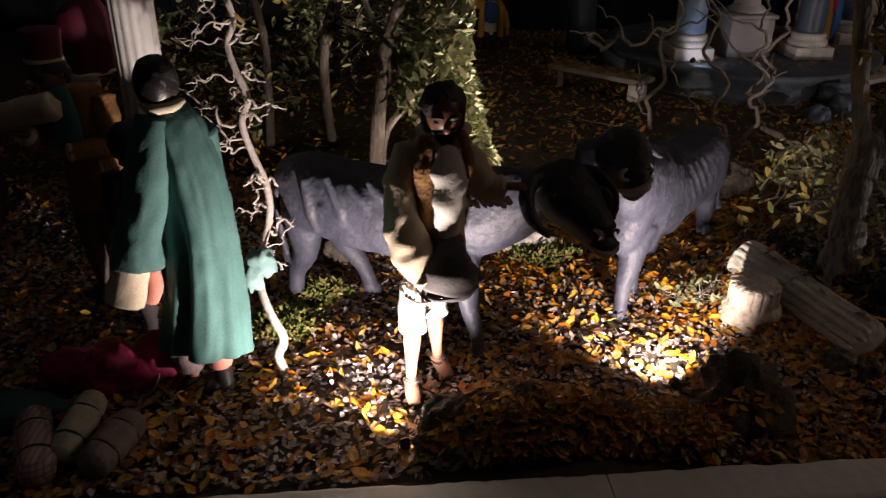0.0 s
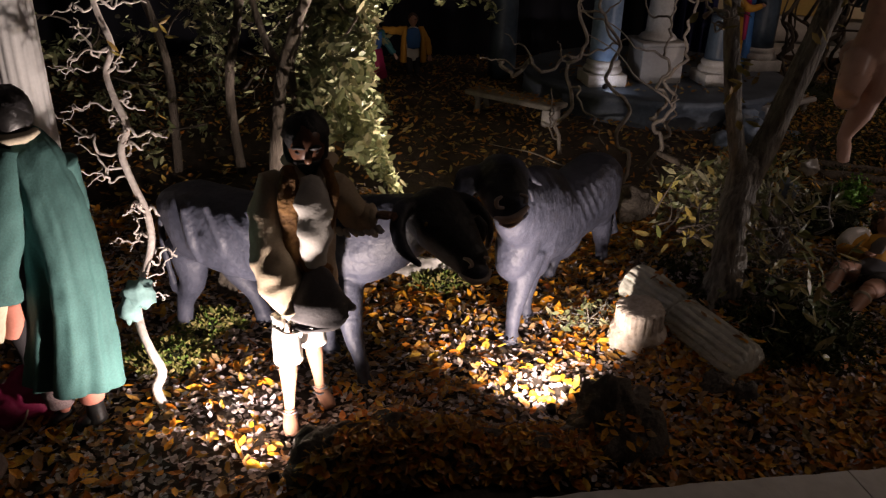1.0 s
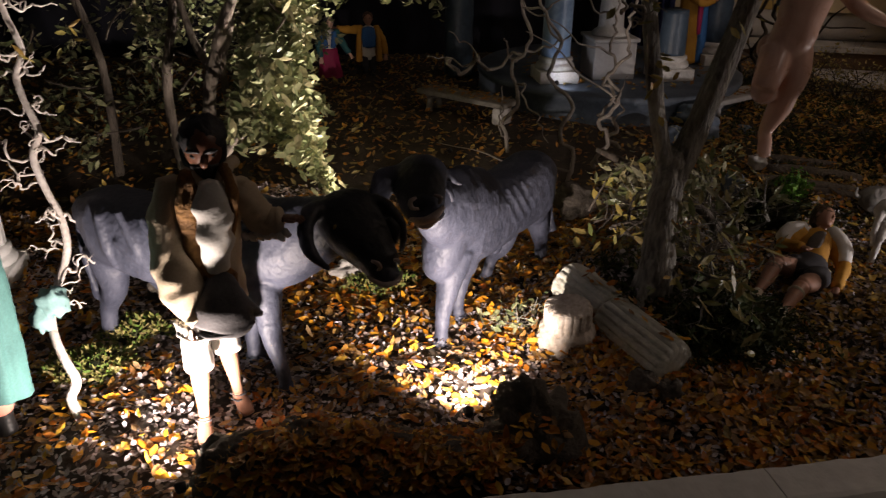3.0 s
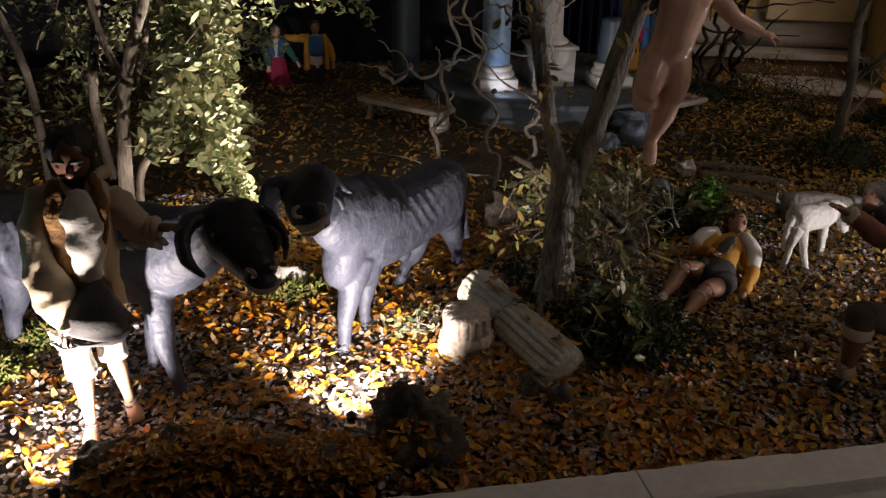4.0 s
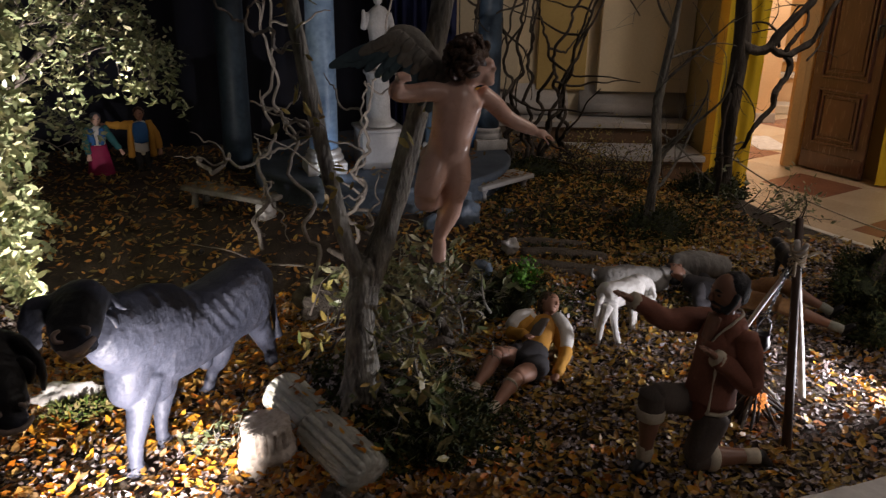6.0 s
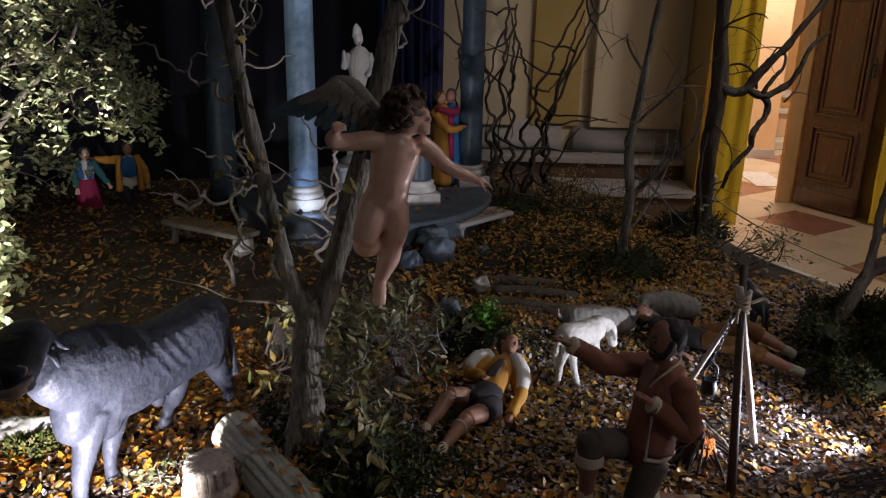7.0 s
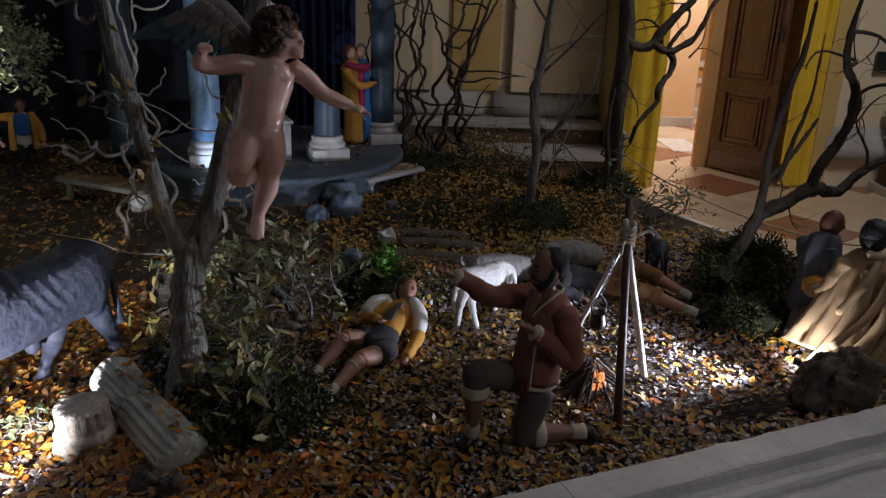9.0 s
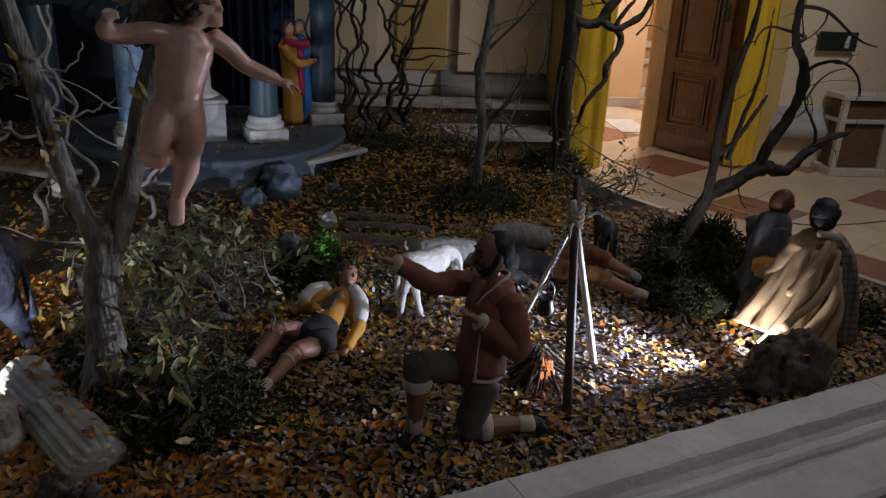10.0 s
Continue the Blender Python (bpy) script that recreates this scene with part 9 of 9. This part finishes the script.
def church_box(name, parts, mats, label, category, kind="structure", bevel=0.004):
    bm = bmesh.new()
    for size, c, mi in parts:
        box(bm, size, Matrix.Translation(c), mi, bevel)
    return tagged(obj(name, bm, mats, m=CH, smooth=False), label, category, kind=kind)


def moulding(name, prof, x0, x1, material, label, y=0.0):
    """A profile of (depth towards the room, height) run along the wall."""
    bm = bmesh.new()
    rows = [[bm.verts.new((x, y - d, z)) for d, z in prof] for x in (x0, x1)]
    for k in range(len(prof) - 1):
        bm.faces.new((rows[0][k], rows[1][k], rows[1][k + 1], rows[0][k + 1]))
    bm.faces.new(rows[1])
    bm.faces.new(list(reversed(rows[0])))
    bmesh.ops.recalc_face_normals(bm, faces=bm.faces)
    return tagged(obj(name, bm, material, m=CH), label, "moulding", kind="structure")


WALLY = 0.62  # the plastered wall stands back behind the doorway's front
church_box("wall_north", [((4.7, 0.3, 3.6), (-2.93, WALLY + 0.15, 1.8), 0), ((0.39, 0.06, 3.0), (-1.59, WALLY - 0.01, 2.1), 1), ((0.726, 0.12, 3.0), (-0.94, WALLY - 0.03, 2.1), 0), ((0.72, 0.12, 3.0), (-2.30, WALLY - 0.03, 2.1), 0)], ["plaster", "yellowplaster"], "cream plaster church wall with ochre pilaster bands", "wall")
church_box("wall_pilaster", [((0.13, 0.05, 2.6), (1.055, -0.02, 1.3), 0)], ["yellowplaster"], "ochre plaster strip beside the doorway", "wall")
church_box("wall_door", [((0.13, 0.66, 3.6), (-0.50, 0.33, 1.8), 0), ((2.2, 0.66, 3.6), (2.10, 0.33, 1.8), 1), ((1.6, 0.66, 1.2), (0.25, 0.33, 3.0), 1)], ["yellowplaster", "plaster"], "plaster wall round the church doorway", "wall")
torus = [(0.0, 0.0), (0.10, 0.0), (0.13, 0.02), (0.145, 0.06), (0.13, 0.10), (0.10, 0.115), (0.10, 0.135), (0.075, 0.15), (0.06, 0.17), (0.03, 0.19), (0.02, 0.23), (0.0, 0.24)]
for x0, x1 in ((-5.2, -2.70), (-2.68, -1.53), (-1.43, -0.575)):
    moulding("trim", [(d, z + 0.40) for d, z in torus], x0, x1, "greystone", "rounded grey stone wall base", WALLY)
moulding("trim", [(d * 0.7, z + 0.24) for d, z in torus], 1.08, 3.1, "greystone", "rounded grey stone wall base", 0.0)
church_box("step_1", [((4.53, 0.32, 0.36), (-2.855, WALLY - 0.16, 0.18), 1), ((4.53, 0.36, 0.045), (-2.855, WALLY - 0.18, 0.3775), 0)], ["greystone", "riser"], "pale stone ledge with brown riser below the wall", "step")
church_box("step_2", [((4.53, 0.40, 0.20), (-2.855, WALLY - 0.56, 0.10), 1), ((4.53, 0.44, 0.04), (-2.855, WALLY - 0.58, 0.22), 0)], ["greystone", "riser"], "pale stone step with brown riser", "step")


def doorway():
    # splayed reveals and the leaf that stands open along one of them
    bm = bmesh.new()
    box(bm, (0.10, 0.10, 2.5), Matrix.Translation((0.40, 0.66, 1.25)), 0, 0.006)
    box(bm, (0.07, 0.06, 2.5), Matrix.Translation((0.345, 0.63, 1.25)), 0, 0.006)
    box(bm, (0.08, 0.30, 2.5), Matrix.Translation((-0.50, 0.60, 1.25)), 0, 0.006)
    box(bm, (1.0, 0.10, 0.12), Matrix.Translation((-0.05, 0.66, 2.46)), 0, 0.006)
    tagged(obj("door_frame", bm, "jamb", m=CH, smooth=False), "orange painted stone door frame", "door frame", kind="structure")
    bm = bmesh.new()
    v = [(0.46, 0.66), (1.0, 0.0), (1.02, 0.02), (0.48, 0.68)]
    lo = [bm.verts.new((x, y, 0)) for x, y in v]
    hi = [bm.verts.new((x, y, 2.5)) for x, y in v]
    for k in range(4):
        bm.faces.new((lo[k], lo[(k + 1) % 4], hi[(k + 1) % 4], hi[k]))
    bm.faces.new(list(reversed(lo)))
    bm.faces.new(hi)
    bmesh.ops.recalc_face_normals(bm, faces=bm.faces)
    tagged(obj("reveal", bm, "yellowplaster", m=CH, smooth=False), "splayed ochre reveal of the doorway", "wall", kind="structure")
    a, b = V(0.425, 0.575, 0.0), V(0.715, 0.105, 0.0)
    w = (b - a).length
    t = thing("door_1", CH @ Matrix.Translation(a) @ Matrix.Rotation(math.atan2((b - a).y, (b - a).x), 4, "Z"), "tall brown varnished panelled door standing open", "door", kind="structure")
    H = 2.3
    bm = bmesh.new()
    box(bm, (w, 0.035, H), Matrix.Translation((w / 2, 0.02, H / 2 + 0.012)), 0, 0.004)
    part("leaf", bm, "wood", t, smooth=False)
    for z0, z1 in ((0.24, 0.66), (0.76, 1.68), (1.78, 2.22)):
        for q, (dx, dz) in enumerate(((0.085, 0.0), (0.125, 0.04))):
            bm = bmesh.new()
            x0, x1, y0, y1 = dx, w - dx, z0 + dz, z1 - dz
            for (cx, cz, sx, sz) in (((x0 + x1) / 2, y0, x1 - x0, 0.022), ((x0 + x1) / 2, y1, x1 - x0, 0.022), (x0, (y0 + y1) / 2, 0.022, y1 - y0 + 0.02), (x1, (y0 + y1) / 2, 0.022, y1 - y0 + 0.02)):
                box(bm, (sx, 0.036, sz), Matrix.Translation((cx, -0.002 + 0.008 * q, cz)), 0, 0.009, 3)
            part("moulding", bm, "wood", t, smooth=False)
        bm = bmesh.new()
        box(bm, (w - 0.30, 0.016, z1 - z0 - 0.13), Matrix.Translation((w / 2, 0.002, (z0 + z1) / 2)), 0, 0.007, 3)
        part("panel", bm, "wood", t, smooth=False)
    bm = bmesh.new()
    box(bm, (w - 0.02, 0.016, 0.14), Matrix.Translation((w / 2, -0.002, 0.09)), 0, 0.006)
    part("kick_board", bm, "wood", t, smooth=False)
    bm = bmesh.new()
    tube(bm, [(w - 0.05, 0.0, 1.17), (w - 0.05, -0.05, 1.17), (w - 0.05, -0.055, 1.13), (w - 0.05, -0.05, 1.07)], [0.008, 0.008, 0.010, 0.007], 10, 0, 3)
    box(bm, (0.03, 0.008, 0.14), Matrix.Translation((w - 0.05, -0.001, 1.15)), 0, 0.003)
    part("handle", bm, "iron", t, "dark iron handle")


doorway()


def curtain(x0, x1, y, z0, z1, folds, label):
    p, q = CH @ V(x0, y, 0), CH @ V(x1, y - 0.02, 0)
    return hanging("curtain", (p.x, p.y), (q.x, q.y), z0 - 0.4, z1 - 0.4, folds, 0.017, "satin", label, wrinkle=0.012)


curtain(-0.56, -0.29, -0.20, 0.02, 2.4, 2, "yellow satin curtain hanging beside the doorway")
curtain(0.75, 0.97, -0.06, 0.02, 2.4, 2, "yellow satin curtain hanging beside the doorway")


def church_floor():
    base = tagged(new("floor"), "beige and red marble tiled church floor", "floor", kind="structure")
    base.matrix_world = CH
    bm = bmesh.new()
    box(bm, (12, 14, 0.05), Matrix.Translation((0, 0.0, -0.034)), 0, 0)
    part("bed", bm, "grout", base, smooth=False)
    s = 0.52
    shapes = {}
    def slab(key, pts):
        b = bmesh.new()
        lo = [b.verts.new((x, y, -0.012)) for x, y in pts]
        mid = [b.verts.new((x, y, -0.0012)) for x, y in pts]
        hi = [b.verts.new((x * 0.992, y * 0.992, 0.0)) for x, y in pts]
        for r0, r1 in ((lo, mid), (mid, hi)):
            for k in range(len(pts)):
                b.faces.new((r0[k], r0[(k + 1) % len(pts)], r1[(k + 1) % len(pts)], r1[k]))
        b.faces.new(hi)
        me = bpy.data.meshes.new("tile")
        b.to_mesh(me)
        b.free()
        shapes[key] = me
    e = s / 2 - 0.0012
    slab("tile", [(-e, -e), (e, -e), (e, e), (-e, e)])
    slab("long", [(-e * 2.0, -e * 0.62), (e * 1.3, -e * 0.62), (e * 2.0, 0.0), (e * 1.3, e * 0.62), (-e * 2.0, e * 0.62), (-e * 1.3, 0)])
    red = shapes["tile"].copy()
    shapes["tile"].materials.append(M["tile"])
    red.materials.append(M["redtile"])
    c, sn = math.cos(0.6), math.sin(0.6)
    for i in range(-12, 12):
        for j in range(-16, 18):
            x, y = i * s, j * s
            X, Y = c * x - sn * y + 0.3, sn * x + c * y
            if not (-1.9 < X < 3.0 and -2.4 < Y < 4.6):
                continue
            w = CH @ V(X, Y, 0)
            if w.x < 3.9 - 0.178 * (w.y - 1.0) or (X < -0.55 and Y > 0.1):
                continue
            o = new("tile", red if (i + 2 * j) % 5 == 0 else shapes["tile"])
            o.parent = base
            o.location, o.rotation_euler = (X, Y, 0), (0, 0, 0.6)


church_floor()
# the room beyond the door
church_box("wall_sacristy", [((0.2, 3.2, 3.2), (-1.35, 2.35, 1.6), 0), ((0.2, 3.4, 3.2), (2.4, 2.4, 1.6), 0), ((4.0, 0.2, 3.2), (0.5, 4.1, 1.6), 0)], ["jamb"], "warm painted walls of the room beyond", "wall")
church_box("ceiling_sacristy", [((4.2, 3.8, 0.1), (0.5, 2.4, 3.25), 0)], ["plaster"], "plain ceiling of the room beyond", "ceiling")


church_box("wall_passage", [((2.2, 0.20, 3.2), (-0.13, 2.65, 1.6), 0), ((2.22, 0.22, 0.10), (-0.13, 2.65, 0.05), 1)], ["passagewall", "greystone"], "warm cream pier of the passage beyond the door", "wall")
# pale marble slab puts the white-lit patch of floor into colour
church_box("floor_inlay", [((0.30, 0.62, 0.006), (0.49, 1.50, 0.003), 0)], ["whitestone"], "pale marble patch put in for the lit passage floor", "floor", bevel=0.001)


def side_altar():
    t = thing("side_altar", CH @ Matrix.Translation((1.42, 3.62, 0.0)), "cream stepped side altar with gilt ornament in the lit room", "altar")
    for name, size, c, material in (("body", (0.90, 0.40, 0.36), (0, 0, 0.18), "passagewall"), ("ledge", (1.0, 0.48, 0.06), (0, 0, 0.39), "whitepaint"), ("riser", (0.9, 0.34, 0.12), (0, 0.05, 0.48), "jamb"), ("ledge", (0.96, 0.40, 0.05), (0, 0.04, 0.565), "whitepaint"), ("kneeling_step", (1.0, 0.30, 0.10), (0, -0.40, 0.05), "whitepaint")):
        bm = bmesh.new()
        box(bm, size, Matrix.Translation(c), 0, 0.012)
        part(name, bm, material, t, smooth=False)
    bm = bmesh.new()
    lathe(bm, [(0.10, 0.59), (0.11, 0.61), (0.05, 0.64), (0.07, 0.70), (0.13, 0.78), (0.15, 0.88), (0.11, 0.98), (0.05, 1.04), (0.07, 1.10), (0.02, 1.16), (0.002, 1.17)], 28, 0, (-0.30, 0.02, 0))
    for k in range(16):
        blob(bm, (-0.30 + 0.15 * math.cos(k * 0.9), 0.02 - 0.08 * abs(math.sin(k * 0.9)), 0.66 + 0.028 * k), (0.035, 0.03, 0.03), 0, None, 8, 6, 0.5, 3.0, k)
    part("ornament", bm, "gilt", t, "gilded carved ornament")


side_altar()


def white_rack():
    t = thing("prie_dieu", CH @ Matrix.Translation((1.72, -0.16, 0.0)), "low white painted stand with brown panels", "stand")
    for name, size, c, m_ in (("base", (0.46, 0.26, 0.06), (0, 0, 0.03), "whitepaint"), ("top", (0.46, 0.24, 0.04), (0, 0, 0.60), "whitepaint"), ("shelf", (0.42, 0.22, 0.03), (0, 0, 0.42), "whitepaint"), ("panel", (0.36, 0.18, 0.33), (0, 0.01, 0.23), "rattan"), ("panel", (0.36, 0.18, 0.12), (0, 0.01, 0.50), "rattan"),
                              ("post", (0.045, 0.045, 0.56), (-0.19, -0.09, 0.30), "whitepaint"), ("post", (0.045, 0.045, 0.56), (0.19, -0.09, 0.30), "whitepaint")):
        bm = bmesh.new()
        box(bm, size, Matrix.Translation(c), 0, 0.005)
        part(name, bm, m_, t, smooth=False)


white_rack()


def exit_sign():
    t = thing("sign", CH @ Matrix.Translation((1.50, -0.03, 0.98)), "small dark exit sign with a pale mark", "sign")
    bm = bmesh.new()
    box(bm, (0.30, 0.03, 0.14), None, 0, 0.004)
    part("plate", bm, "signblack", t, smooth=False)
    bm = bmesh.new()
    box(bm, (0.035, 0.006, 0.09), Matrix.Translation((0.07, -0.017, 0)), 0, 0.002)
    part("mark", bm, "whitepaint", t)


exit_sign()


def rope_line():
    for pts in ([(3.46, 3.22, 0.22), (3.62, 3.0, 0.10), (3.85, 2.6, 0.0), (4.1, 2.3, -0.04), (4.35, 2.1, 0.0), (4.6, 1.9, 0.10)],):
        bm = bmesh.new()
        tube(bm, pts, [0.0045] * 6, 8, 0, 6)
        tagged(obj("rope", bm, "rope"), "slack barrier rope along the stage", "rope")
    for x, y in ((3.455, 3.22), (4.62, 1.89)):
        t = thing("barrier_post", Matrix.Translation((x, y, -0.4 if x > 4 else 0.0)), "slim pale post holding the rope", "post", "barrier posts")
        bm = bmesh.new()
        h = 0.52 if x > 4 else 0.34
        lathe(bm, [(0.03, 0.0), (0.03, 0.01), (0.012, 0.02), (0.010, 0.03), (0.010, h - 0.02), (0.014, h - 0.01), (0.006, h)], 16)
        part("pole", bm, "whitepaint", t)


rope_line()
# the rest of the church, closed round the camera
church_box("wall_east", [((0.2, 12, 4.6), (3.4, -4.0, 2.3), 0)], ["plaster"], "plain plaster church wall", "wall")
bm = bmesh.new()
box(bm, (14, 0.2, 4.6), Matrix.Translation((1.5, -4.5, 1.9)), 0, 0)
box(bm, (0.2, 10, 4.6), Matrix.Translation((-4.6, 0.5, 1.9)), 0, 0)
tagged(obj("wall_south", bm, "navewall", smooth=False), "plain plaster church walls behind the viewer", "wall", kind="structure")
bm = bmesh.new()
box(bm, (16, 14, 0.1), Matrix.Translation((1.5, 2.0, 5.2)), 0, 0)
tagged(obj("ceiling", bm, "navewall", smooth=False), "high plain church ceiling", "ceiling", kind="structure")
